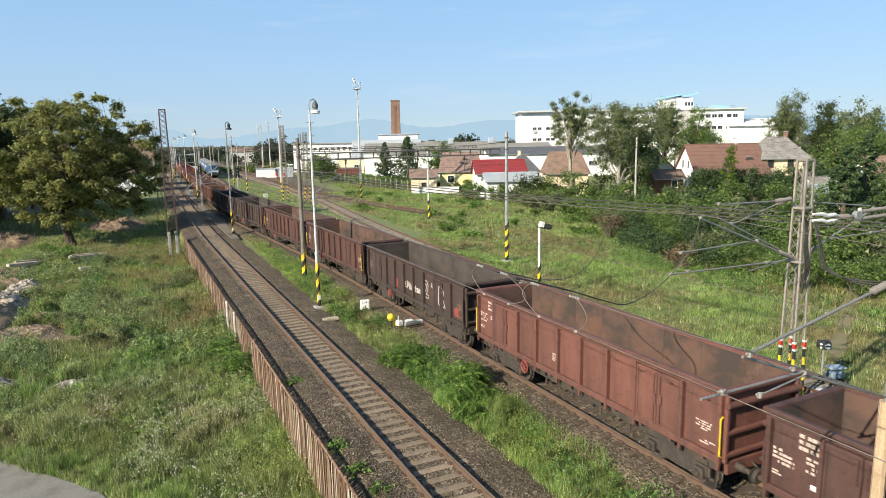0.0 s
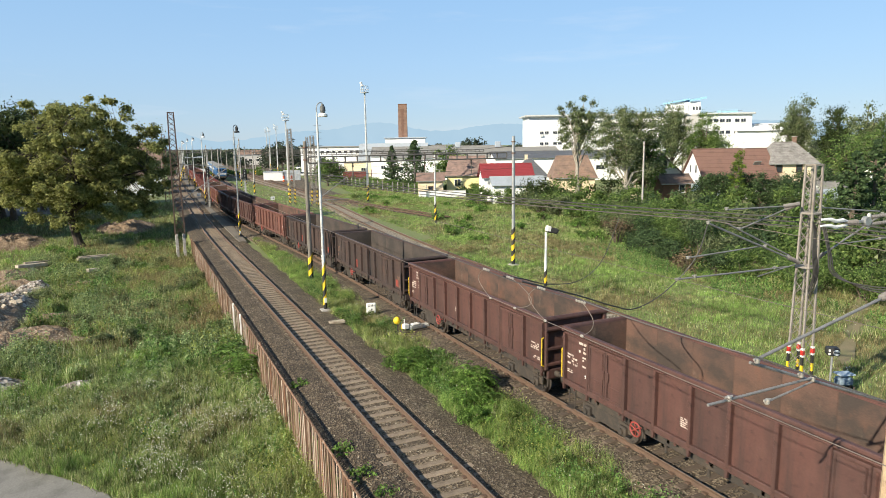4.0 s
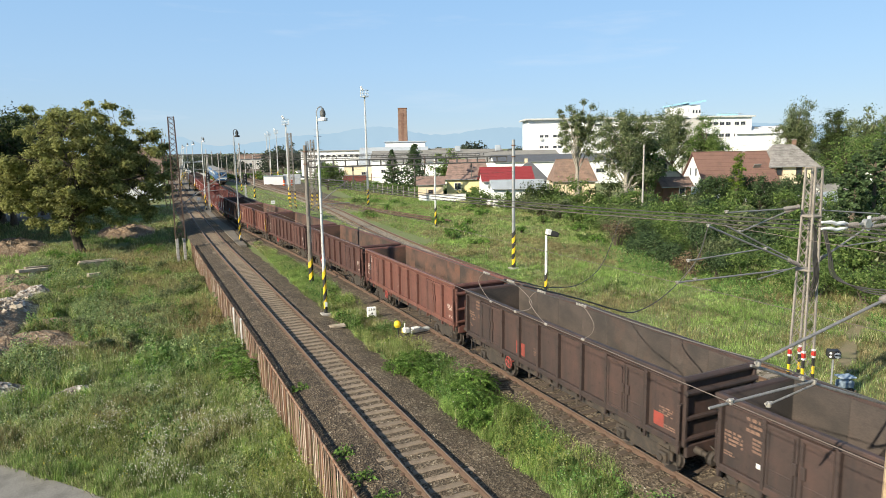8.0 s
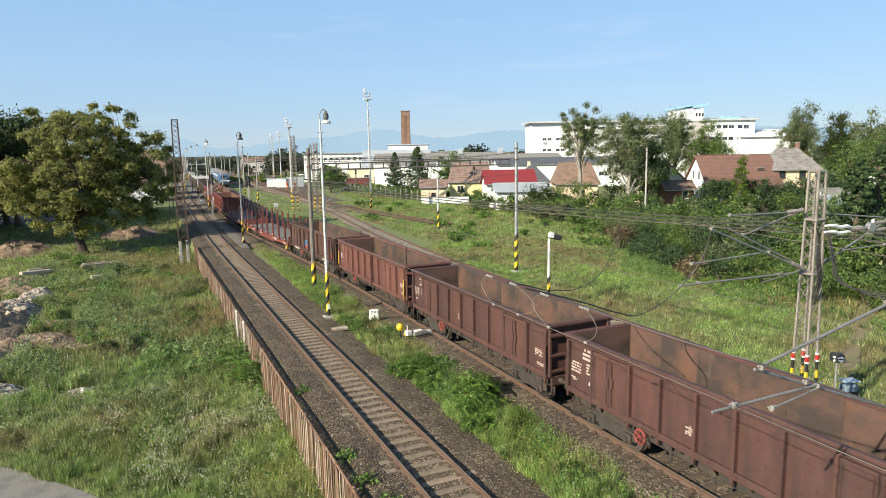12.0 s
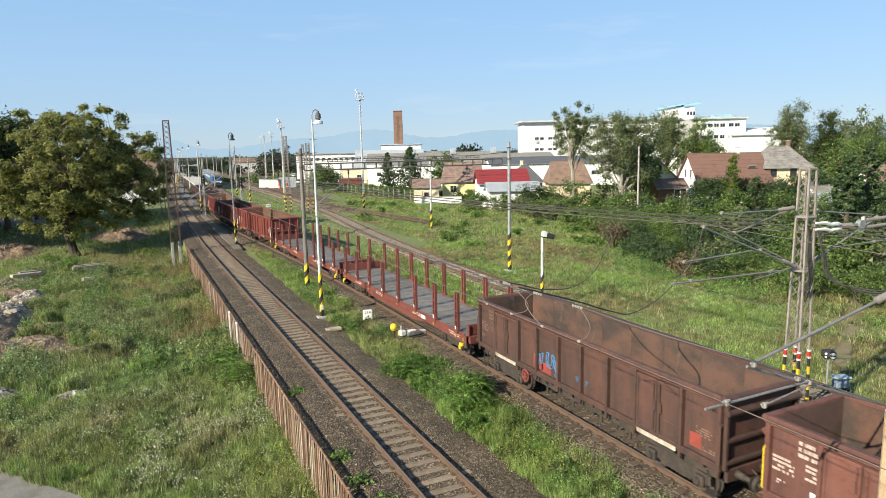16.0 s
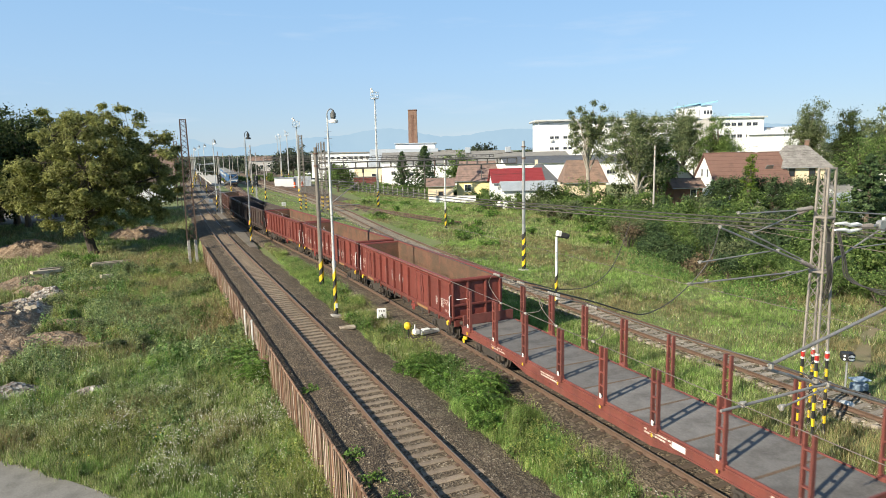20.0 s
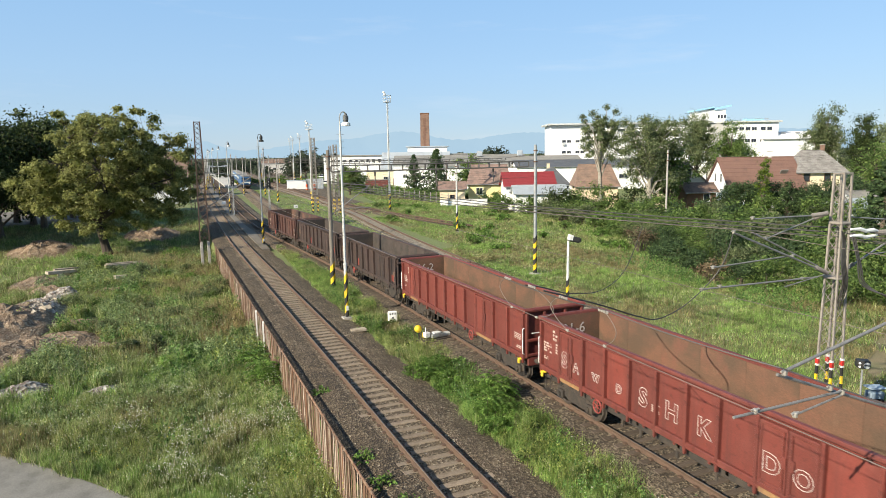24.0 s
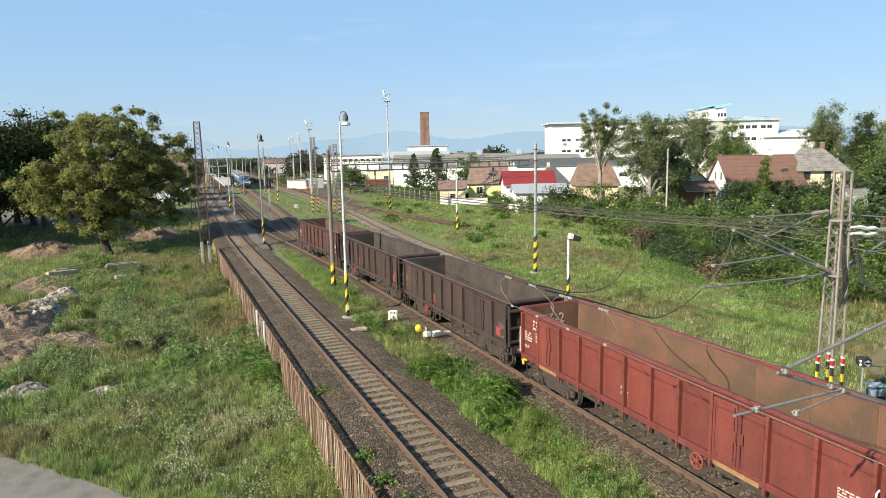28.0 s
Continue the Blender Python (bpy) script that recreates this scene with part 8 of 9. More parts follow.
def heap(x, y, rx, ry, h, material, label, seed):
    HEAPS.append((x, y, rx, ry))
    vs, fs = [], []
    n, m = 84, 26
    for j in range(m + 1):
        for i in range(n):
            w, k = 2 * math.pi * i / n, j / m
            a, b = x + rx * k * math.cos(w), y + ry * k * math.sin(w)
            d = noise.noise((a * 0.7, b * 0.7, seed)) + 0.6 * noise.noise((a * 2.0, b * 2.0, seed)) + 0.2 * noise.noise((a * 4.5, b * 4.5, seed)) + 0.1 * noise.noise((a * 9.0, b * 9.0, seed))
            vs.append((a, b, ground_at(a, b) + (h * (1 - k * k) * (1 + 0.5 * d) - 0.12 * k)))
    for j in range(m):
        for i in range(n):
            fs.append((j * n + i, (j + 1) * n + i, (j + 1) * n + (i + 1) % n, j * n + (i + 1) % n))
    me = Mesh().add(vs, fs).mesh("mound", material)
    me.polygons.foreach_set("use_smooth", [True] * len(me.polygons))
    return tagged(new("mound", me), label, "heap", "heaps on the waste land")


heap(-8.2, 46.6, 2.6, 2.6, 0.5, EARTH, "low bank of bare brown earth", 11.0)
heap(-4.6, 45.6, 2.6, 1.3, 0.35, EARTH, "low bank of bare brown earth", 12.0)
heap(-9.7, 64.5, 2.2, 2.2, 0.75, EARTH, "heap of brown earth with weeds", 13.0)
heap(-5.0, 64.0, 1.7, 1.6, 0.6, EARTH, "small heap of reddish earth", 14.0)
heap(-3.8, 36.6, 1.5, 0.8, 0.3, RUBBLE, "small heap of pale gravel in the weeds", 15.0)
heap(-10.8, 53.3, 3.4, 7.2, 0.90, EARTH, "heap of loose brown earth", 1.0)
heap(-9.5, 56.9, 2.3, 3.8, 0.78, RUBBLE, "heap of pale broken concrete and stones", 2.0)
heap(-8.3, 62.3, 1.8, 2.6, 0.72, RUBBLE, "heap of pale gravel", 3.0)
heap(-9.8, 44.3, 2.9, 4.3, 0.60, EARTH, "low heap of brown earth", 4.0)
heap(-6.5, 47.9, 2.5, 2.4, 0.55, EARTH, "low heap of brown earth", 5.0)
heap(-5.9, 52.0, 1.8, 1.7, 0.4, EARTH, "small heap of reddish earth", 16.0)
heap(-7.2, 37.9, 1.8, 1.7, 0.48, RUBBLE, "low heap of stony earth", 6.0)
heap(-1.0, 41.1, 1.1, 1.2, 0.30, RUBBLE, "small heap of pale gravel in the weeds", 7.0)
heap(-11.4, 71.9, 3.1, 4.8, 0.72, EARTH, "heap of brown earth overgrown with weeds", 8.0)
heap(-14.4, 93.4, 4.2, 6.0, 0.96, EARTH, "heap of brown earth beside the tree", 9.0)
heap(-1.8, 100.6, 4.2, 4.8, 0.84, EARTH, "reddish earth bank behind the tree", 10.0)
HEAPS += [(-4.6, 76.6, 2.6, 2.8), (-10.2, 75.2, 2.2, 2.6), (-4.4, 67.8, 1.0, 1.4)]  # kept clear round the beams
# tall weeds on the waste land
weed_rng = random.Random(21)
for i in range(80):
    x, y = weed_rng.uniform(-9.5, 4.2), weed_rng.uniform(38, 84)
    if (x + 1.8) * 0.774 + (y - 24.2) * 0.634 < 4.0 or any(((x - a) / p) ** 2 + ((y - b) / q) ** 2 < 1 for a, b, p, q in HEAPS):
        continue
    h = weed_rng.uniform(0.7, 1.5)
    kind = weed_rng.choice(["mid", "grey", "grey", "bright"])
    shrub(x, y, h, weed_rng.uniform(0.7, 1.5), kind, {"mid": "clump of dark green nettles", "grey": "clump of grey-green mugwort", "bright": "clump of bright green weeds"}[kind], 1300, 0.1, 600 + i, "weed clumps on the waste land")
stone_rng = random.Random(33)
STONES = []
for k in range(5):
    s = Mesh()
    r = random.Random(k)
    vs = []
    for i, j, l in ((-1, -1, -1), (1, -1, -1), (1, 1, -1), (-1, 1, -1), (-1, -1, 1), (1, -1, 1), (1, 1, 1), (-1, 1, 1)):
        vs.append((i * r.uniform(0.3, 0.55), j * r.uniform(0.3, 0.55), l * r.uniform(0.2, 0.4)))
    s.add(vs, [(0, 3, 2, 1), (4, 5, 6, 7), (0, 1, 5, 4), (1, 2, 6, 5), (2, 3, 7, 6), (3, 0, 4, 7)])
    STONES.append(s.mesh("stone", STONE))
for i in range(170):
    a, b = (stone_rng.gauss(-9.5, 1.0), stone_rng.gauss(55.7, 2.8)) if i < 120 else (stone_rng.gauss(-8.1, 0.9), stone_rng.gauss(61.7, 1.5))
    k = stone_rng.uniform(0.1, 0.36) if i % 9 else stone_rng.uniform(0.4, 0.65)
    ob = new("stone", STONES[i % 5])
    ob.matrix_world = Matrix.LocRotScale((a, b, ground_at(a, b) + 0.6 * max(0, 1 - ((a + 9.46) / 2.3) ** 2 - ((b - 56.9) / 3.8) ** 2) + 0.12 * k), Euler((stone_rng.uniform(-0.5, 0.5), stone_rng.uniform(-0.5, 0.5), stone_rng.uniform(0, 6))), (k, k, k))
    tagged(ob, "broken lump of pale concrete on the heap", "stone", "lumps of broken concrete")
for x0, y0, x1, y1, w in ((-6.1, 77.5, -2.5, 79.3, 0.5), (-6.2, 76.8, -2.6, 78.6, 0.36), (-11.4, 75.4, -9.0, 76.8, 0.7), (-10.9, 76.6, -8.8, 77.8, 0.5), (-4.8, 68.6, -3.8, 69.1, 0.45)):
    d = math.degrees(math.atan2(y1 - y0, x1 - x0))
    p = thing("concrete_beam", pose((x0 + x1) / 2, (y0 + y1) / 2, ground_at(x0, y0) + 0.62, 0, 3, d), "long pale concrete beam lying in the weeds", "concrete beam", "discarded beams")
    part("beam", Mesh().cbox((0, 0, 0), (math.hypot(x1 - x0, y1 - y0), w, 0.3), 0.03), STONE, p)
    part("packing", Mesh().cbox((0, 0, -0.44), (0.5, w, 0.7), 0.03), STONE, p)
tagged(new("concrete_slab", Mesh().cbox((9.6, 34.6, LEVEL + 0.2), (0.9, 0.4, 0.16), 0.03).mesh("concrete_slab", STONE)), "pale broken slab in the grass", "slab")

# low leafy weeds in the grass between the tracks
low_rng = random.Random(77)
for i in range(30):
    y = low_rng.uniform(9, 46)
    kind = low_rng.choice(["mid", "bright", "mid"])
    shrub(11.3 + low_rng.uniform(-1.1, 1.0), y, low_rng.uniform(0.3, 0.6), low_rng.uniform(0.35, 0.7), kind, "low leafy weed in the grass between the tracks", 420, 0.08, 700 + i, "low weeds between the tracks")
# a trodden path across the meadow
pv = []
for i in range(25):
    px_, w_ = 27.0 + 0.8 * i, 0.45 + 0.3 * noise.noise((i * 0.6, 1.0, 2.0))
    py_ = 0.55 * px_ + 2.3 + 0.3 * noise.noise((i * 0.35, 5.0, 1.0))
    for d in (-1, 0, 1):
        pv.append((px_ - 0.48 * d * w_, py_ + 0.88 * d * w_, ground_at(px_ - 0.48 * d * w_, py_ + 0.88 * d * w_) + 0.03))
tagged(new("dirt_path", Mesh().add(pv, [(3 * i + k, 3 * i + 3 + k, 3 * i + 4 + k, 3 * i + 1 + k) for i in range(24) for k in (0, 1)]).mesh("dirt_path", worn("trodden dirt", (0.22, 0.175, 0.1), (0.15, 0.15, 0.065), 0.95, 0, 20, 0.8, 0.8))), "trodden brown dirt path across the meadow", "path", kind="structure")
# woods along the horizon
n = 42000
fs_, fd_ = nrng.uniform(-260, 330, n), nrng.uniform(395, 460, n)
top_ = 6.5 + 2.0 * np.sin(fs_ * 0.09) * np.sin(fs_ * 0.031 + 1) + 2.5 * np.sin(fs_ * 0.37)
fc_ = np.stack([fd_ * AHEAD.x + fs_ * ASIDE.x, fd_ * AHEAD.y + fs_ * ASIDE.y, nrng.random(n) ** 0.6 * top_], 1)
vs, fs = leaf_cloud(fc_, np.full(n, 1.0), 1, 1.5)
tagged(new("far_woods", array_mesh("far_woods", vs, fs, LEAF["far"])), "dark hazy woods along the horizon", "woods", kind="stuff")


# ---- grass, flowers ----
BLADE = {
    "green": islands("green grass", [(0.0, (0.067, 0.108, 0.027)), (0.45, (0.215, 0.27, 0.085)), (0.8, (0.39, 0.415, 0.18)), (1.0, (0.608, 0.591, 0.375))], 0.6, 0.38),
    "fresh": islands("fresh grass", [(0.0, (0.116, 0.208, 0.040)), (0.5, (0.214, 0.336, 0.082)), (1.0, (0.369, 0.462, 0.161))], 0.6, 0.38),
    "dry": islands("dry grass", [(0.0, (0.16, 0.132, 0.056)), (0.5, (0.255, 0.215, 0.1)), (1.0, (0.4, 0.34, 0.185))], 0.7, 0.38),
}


def smooth_noise(x, y, scale, seed):
    """Value noise over arrays, about 0 to 1."""
    r = np.random.default_rng(seed).random((128, 128))
    u, v = x * scale + 50, y * scale + 50
    i, j = np.floor(u).astype(int), np.floor(v).astype(int)
    a, b = u - i, v - j
    a, b = a * a * (3 - 2 * a), b * b * (3 - 2 * b)
    g = lambda p, q: r[p % 128, q % 128]
    return (g(i, j) * (1 - a) + g(i + 1, j) * a) * (1 - b) + (g(i, j + 1) * (1 - a) + g(i + 1, j + 1) * a) * b


HX = np.arange(-40, 61, 1.0)
HY = np.arange(-30, 131, 1.0)
HGT = np.array([[LEVEL + swell(x, y) for y in HY] for x in HX])


def heights(x, y):
    u, v = np.clip(x + 40, 0, 99.99), np.clip(y + 30, 0, 159.99)
    i, j = u.astype(int), v.astype(int)
    a, b = u - i, v - j
    return (HGT[i, j] * (1 - a) + HGT[i + 1, j] * a) * (1 - b) + (HGT[i, j + 1] * (1 - a) + HGT[i + 1, j + 1] * a) * b


def blades(x, y, h, w, material, name, label):
    n = len(x)
    z = np.where((x > 3.6) & (x < 5), heights(np.full(n, 4.0), y), heights(x, y)) - 0.02
    a = nrng.uniform(0, 2 * np.pi, n)
    lean = nrng.normal(0, 0.24, (n, 2)) * h[:, None]
    dx, dy = np.cos(a) * w / 2, np.sin(a) * w / 2
    vs = np.stack([
        np.stack([x - dx, y - dy, z], 1), np.stack([x + dx, y + dy, z], 1),
        np.stack([x + lean[:, 0], y + lean[:, 1], z + h * nrng.uniform(0.85, 1.0, n)], 1)], 1).reshape(-1, 3)
    fs = np.arange(3 * n).reshape(-1, 3)
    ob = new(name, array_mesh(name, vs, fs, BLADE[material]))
    return tagged(ob, label, "grass", kind="stuff")


def meadow(name, label, count, box, ok, hmin, hmax, wid, fresh=0.0, straw=0.68):
    x, y = nrng.uniform(box[0], box[1], count), nrng.uniform(box[2], box[3], count)
    keep = ok(x, y)
    x, y = x[keep], y[keep]
    # tufts: draw blades together
    t = nrng.integers(0, len(x), len(x))
    pull = nrng.random(len(x)) < 0.6
    x, y = np.where(pull, x[t // 9 * 9 % len(x)] + nrng.normal(0, 0.09, len(x)), x), np.where(pull, y[t // 9 * 9 % len(x)] + nrng.normal(0, 0.09, len(x)), y)
    tall = smooth_noise(x, y, 0.35, 4) * 0.45 + smooth_noise(x, y, 1.7, 5) ** 2 * 0.9
    h = (hmin + (hmax - hmin) * tall) * nrng.uniform(0.6, 1.2, len(x))
    dry = smooth_noise(x, y, 0.16, 7) * 0.6 + smooth_noise(x, y, 0.7, 8) * 0.4 + nrng.normal(0, 0.13, len(x))
    w = wid * nrng.uniform(0.7, 1.4, len(x))
    groups = (("dry", dry > straw), ("fresh", (dry <= straw) & (dry < 0.3 + fresh)), ("green", (dry <= straw) & (dry >= 0.3 + fresh)))
    for kind, pick in groups:
        if pick.sum() > 3:
            blades(x[pick], y[pick], h[pick], w[pick], kind, name, {"dry": "dry straw-coloured ", "fresh": "fresh green ", "green": "rough green "}[kind] + label)


def off_road(x, y):
    return (x + 1.8) * 0.774 + (y - 24.2) * 0.634 > -0.2 + 0.45 * smooth_noise(x, y, 1.2, 3)


def off_earth(x, y):
    bare = smooth_noise(x, y, 0.3, 12) * 0.6 + smooth_noise(x, y, 1.1, 13) * 0.4
    heap_area = ((x + 10.3) / 3.6) ** 2 + ((y - 54) / 9.0) ** 2 < 0.8
    for a, b, p, q in HEAPS:
        heap_area = heap_area | (((x - a) / p) ** 2 + ((y - b) / q) ** 2 < 0.95 - 0.5 * smooth_noise(x, y, 1.3, 14))
    return off_road(x, y) & ((bare < 0.72) | (y < 36)) & ~(heap_area & (bare > 0.14)) & ~((x < -7) & (y > 116))


meadow("grass_waste_near", "grass on the waste land", 310000, (-8, 4.75, 15.5, 40), off_earth, 0.15, 0.85, 0.023, 0.14, 0.76)
meadow("grass_waste", "grass on the waste land", 240000, (-15, 4.75, 39, 74), off_earth, 0.2, 0.95, 0.03, 0.06, 0.62)
meadow("grass_waste_far", "grass on the waste land", 80000, (-24, 5.4, 73, 130), off_earth, 0.3, 0.8, 0.034)
meadow("grass_between", "grass between the tracks", 190000, (9.7, 12.8, 4, 72), lambda x, y: (np.abs(x - 11.3) < 1.42 - 0.5 * smooth_noise(x, y, 0.8, 21) - 0.03 * np.maximum(y - 44, 0)), 0.2, 0.7, 0.015, 0.14, 0.75)
meadow("grass_verge", "grass beyond the train", 160000, (16.2, 22.9, 4, 62), lambda x, y: (x > 16.9 + 0.6 * smooth_noise(x, y, 0.8, 23)) & (x < 22.5 + 0.025 * np.maximum(y - 30, 0) ** 1.3), 0.18, 0.5, 0.018, 0.16, 0.75)
meadow("grass_meadow_near", "meadow grass", 280000, (24.3, 48, 8, 62), lambda x, y: (x > 24.4 + 0.5 * smooth_noise(x, y, 0.8, 24) + 0.03 * np.maximum(y - 35, 0)) & (x < 49) & ~((np.abs(y - 0.55 * x - 2.2) < 0.8 * smooth_noise(x, y, 0.5, 27) - 0.1) & (x > 28)), 0.12, 0.5, 0.02, 0.2, 0.62)
meadow("grass_meadow", "meadow grass", 180000, (26, 62, 60, 130), lambda x, y: (x > 28.4 + 0.05 * (y - 60)) & ((x > 34.5 + 0.02 * (y - 100)) | (y < 99)), 0.12, 0.5, 0.036, 0.2, 0.63)
meadow("grass_gardens", "grass before the garden fence", 60000, (36, 62, 128, 215), lambda x, y: (x > 40.5 + 0.16 * (y - 128)), 0.25, 0.6, 0.06, 0.2, 0.7)
meadow("grass_strip", "grass between the yard tracks", 40000, (14, 33, 60, 200), lambda x, y: (x > 18.2 + 0.045 * (y - 66)) & (x < 24.3 + 0.1 * (y - 66)) & (x < 30.5), 0.15, 0.4, 0.05, 0.15)
meadow("grass_foot", "weeds at the foot of the fence", 26000, (4.1, 4.82, 15, 74), lambda x, y: smooth_noise(x, y, 0.5, 31) > 0.3, 0.25, 0.8, 0.018)

petal = worn("white petals", (0.55, 0.54, 0.44), (0.5, 0.48, 0.4), 0.7)
petal_y = worn("yellow petals", (0.75, 0.6, 0.05), (0.65, 0.5, 0.05), 0.7)


def flowers(name, label, count, box, material, size, cut, seed, ok, tall=0.7):
    x, y = nrng.uniform(box[0], box[1], count), nrng.uniform(box[2], box[3], count)
    keep = (smooth_noise(x, y, 0.5, seed) * 0.6 + smooth_noise(x, y, 1.6, seed + 1) * 0.4 > cut) & ok(x, y)
    x, y = x[keep], y[keep]
    n = len(x)
    z = heights(x, y) + nrng.uniform(0.4, 0.85, n) * tall
    s = size * nrng.uniform(0.6, 1.4, n)
    a = nrng.uniform(0, 6.28, n)
    vs = []
    for k in range(4):
        w = a + k * np.pi / 2
        vs.append(np.stack([x + s * np.cos(w), y + s * np.sin(w), z + s * 0.6 * np.sin(w)], 1))
    vs = np.stack(vs, 1).reshape(-1, 3)
    ob = new(name, array_mesh(name, vs, np.arange(4 * n).reshape(-1, 4), material))
    tagged(ob, label, "flowers", kind="stuff")


flowers("white_flowers", "small white wild flowers in the grass", 4600, (-7.5, 4.6, 15.5, 48), petal, 0.015, 0.47, 41, off_earth, 1.15)
flowers("white_flowers", "clusters of white wild flowers in the near grass", 9500, (-5, 4.6, 17, 34), petal, 0.017, 0.56, 47, off_earth, 1.15)
flowers("white_flowers", "small white wild flowers in the meadow", 1500, (25.5, 40, 12, 50), petal, 0.022, 0.56, 42, lambda x, y: x > 25)
flowers("white_flowers", "small white wild flowers between the tracks", 500, (10.2, 12.4, 6, 45), petal, 0.019, 0.52, 43, lambda x, y: x > 0)
flowers("yellow_flowers", "small yellow wild flowers in the grass", 1500, (-7, 4, 21, 48), petal_y, 0.018, 0.68, 44, off_earth)

# ---- tall weeds: stalks with small leaves, in patches ----
WEED = {
    "mugwort": islands("grey-green mugwort", [(0.0, (0.109, 0.167, 0.065)), (0.5, (0.217, 0.290, 0.123)), (1.0, (0.406, 0.478, 0.232))], 0.7, 0.5),
    "nettle": islands("dark nettle leaves", [(0.0, (0.056, 0.120, 0.032)), (0.5, (0.120, 0.224, 0.056)), (1.0, (0.240, 0.368, 0.112))], 0.6, 0.35),
    "sallow": islands("yellow-green weeds", [(0.0, (0.156, 0.208, 0.046)), (0.5, (0.286, 0.338, 0.091)), (1.0, (0.442, 0.468, 0.156))], 0.7, 0.5),
    "brown": islands("dry brown seed stalks", [(0.0, (0.254, 0.160, 0.076)), (0.5, (0.456, 0.321, 0.169)), (1.0, (0.675, 0.524, 0.321))], 0.8, 0.3),
}


def weedbed(kind, label, count, box, ok, cut, seed, hmin, hmax, per, size, scale=0.3):
    """Upright leafy stalks standing in patches."""
    x, y = nrng.uniform(box[0], box[1], count), nrng.uniform(box[2], box[3], count)
    patch = smooth_noise(x, y, scale, seed) * 0.7 + smooth_noise(x, y, scale * 3.1, seed + 1) * 0.3
    keep = ok(x, y) & (patch > cut)
    x, y, patch = x[keep], y[keep], patch[keep]
    n = len(x)
    h = (hmin + (hmax - hmin) * np.clip((patch - cut) / 0.25, 0, 1)) * nrng.uniform(0.65, 1.15, n)
    z = heights(x, y)
    k = np.tile(np.linspace(0.08, 1.0, per), n)
    x, y, z, hh = (np.repeat(v, per) for v in (x, y, z, h))
    lx, ly = np.repeat(nrng.normal(0, 0.1, n), per), np.repeat(nrng.normal(0, 0.1, n), per)
    wide = 0.16 * hh * (1.1 - 0.85 * k)
    c = np.stack([x + lx * k * hh + nrng.normal(0, 1, n * per) * wide, y + ly * k * hh + nrng.normal(0, 1, n * per) * wide, z + hh * k], 1)
    vs, fs = leaf_cloud(c, np.full(len(c), 0.03), 1, size, 0.5)
    ob = new("weeds", array_mesh("weeds", vs, fs, WEED[kind]))
    tagged(ob, label, "weeds", kind="stuff")


def lot(x, y):
    return off_earth(x, y) & (x < 4.7) & ((x + 1.8) * 0.774 + (y - 24.2) * 0.634 > 1.5)


weedbed("mugwort", "tall grey-green mugwort on the waste land", 9000, (-11, 4.7, 37, 80), lot, 0.5, 51, 0.5, 1.4, 16, 0.11)
weedbed("nettle", "dark green nettles on the waste land", 8000, (-11, 4.7, 36, 84), lot, 0.57, 61, 0.5, 1.2, 16, 0.12)
weedbed("sallow", "yellow-green tall weeds on the waste land", 7000, (-10, 4.7, 38, 80), lot, 0.55, 71, 0.5, 1.4, 14, 0.1)
weedbed("brown", "dry brown seed stalks on the waste land", 3500, (-9, 4.6, 44, 80), lot, 0.5, 81, 0.6, 1.3, 12, 0.05, 0.22)
weedbed("sallow", "low pale weeds in the near grass", 9000, (-6, 4.7, 17, 40), lot, 0.5, 91, 0.3, 0.8, 12, 0.045, 0.5)
weedbed("mugwort", "low grey-green weeds in the near grass", 5200, (-7, 4.6, 17, 40), lot, 0.46, 171, 0.25, 0.7, 11, 0.075, 0.45)
weedbed("nettle", "dark leafy weeds in the near grass", 3600, (-7, 4.6, 17, 42), lot, 0.52, 181, 0.25, 0.65, 11, 0.085, 0.5)
weedbed("nettle", "low leafy weeds between the tracks", 4200, (10.0, 12.6, 6, 60), lambda x, y: np.abs(x - 11.3) < 1.2 - 0.03 * np.maximum(y - 44, 0), 0.5, 95, 0.25, 0.75, 14, 0.06, 0.5)
weedbed("sallow", "pale feathery weeds between the tracks", 4200, (10.0, 12.7, 6, 66), lambda x, y: np.abs(x - 11.3) < 1.3 - 0.03 * np.maximum(y - 44, 0), 0.48, 97, 0.25, 0.7, 12, 0.05, 0.5)
weedbed("nettle", "leafy weeds at the foot of the hedge", 5000, (30, 44, 12, 52), lambda x, y: (x > 33 + 0.12 * (y - 20)) & (x < 38 + 0.15 * (y - 24)), 0.5, 99, 0.4, 1.0, 14, 0.09)


# upright tufts of tall grass on the waste land and in the meadow
def tufts(name, label, count, box, ok, material, hmin, hmax, per, spread, wid, cut, seed, scale):
    x, y = nrng.uniform(box[0], box[1], count), nrng.uniform(box[2], box[3], count)
    keep = ok(x, y) & (smooth_noise(x, y, scale, seed) * 0.7 + smooth_noise(x, y, scale * 3, seed + 1) * 0.3 > cut)
    x, y = x[keep], y[keep]
    h = nrng.uniform(hmin, hmax, len(x))
    x, y, h = (np.repeat(v, per) for v in (x, y, h))
    n = len(x)
    d = nrng.normal(0, 1, (n, 2)) * spread
    blades(x + d[:, 0], y + d[:, 1], h * nrng.uniform(0.55, 1.1, n), wid * nrng.uniform(0.6, 1.4, n), material, name, label)


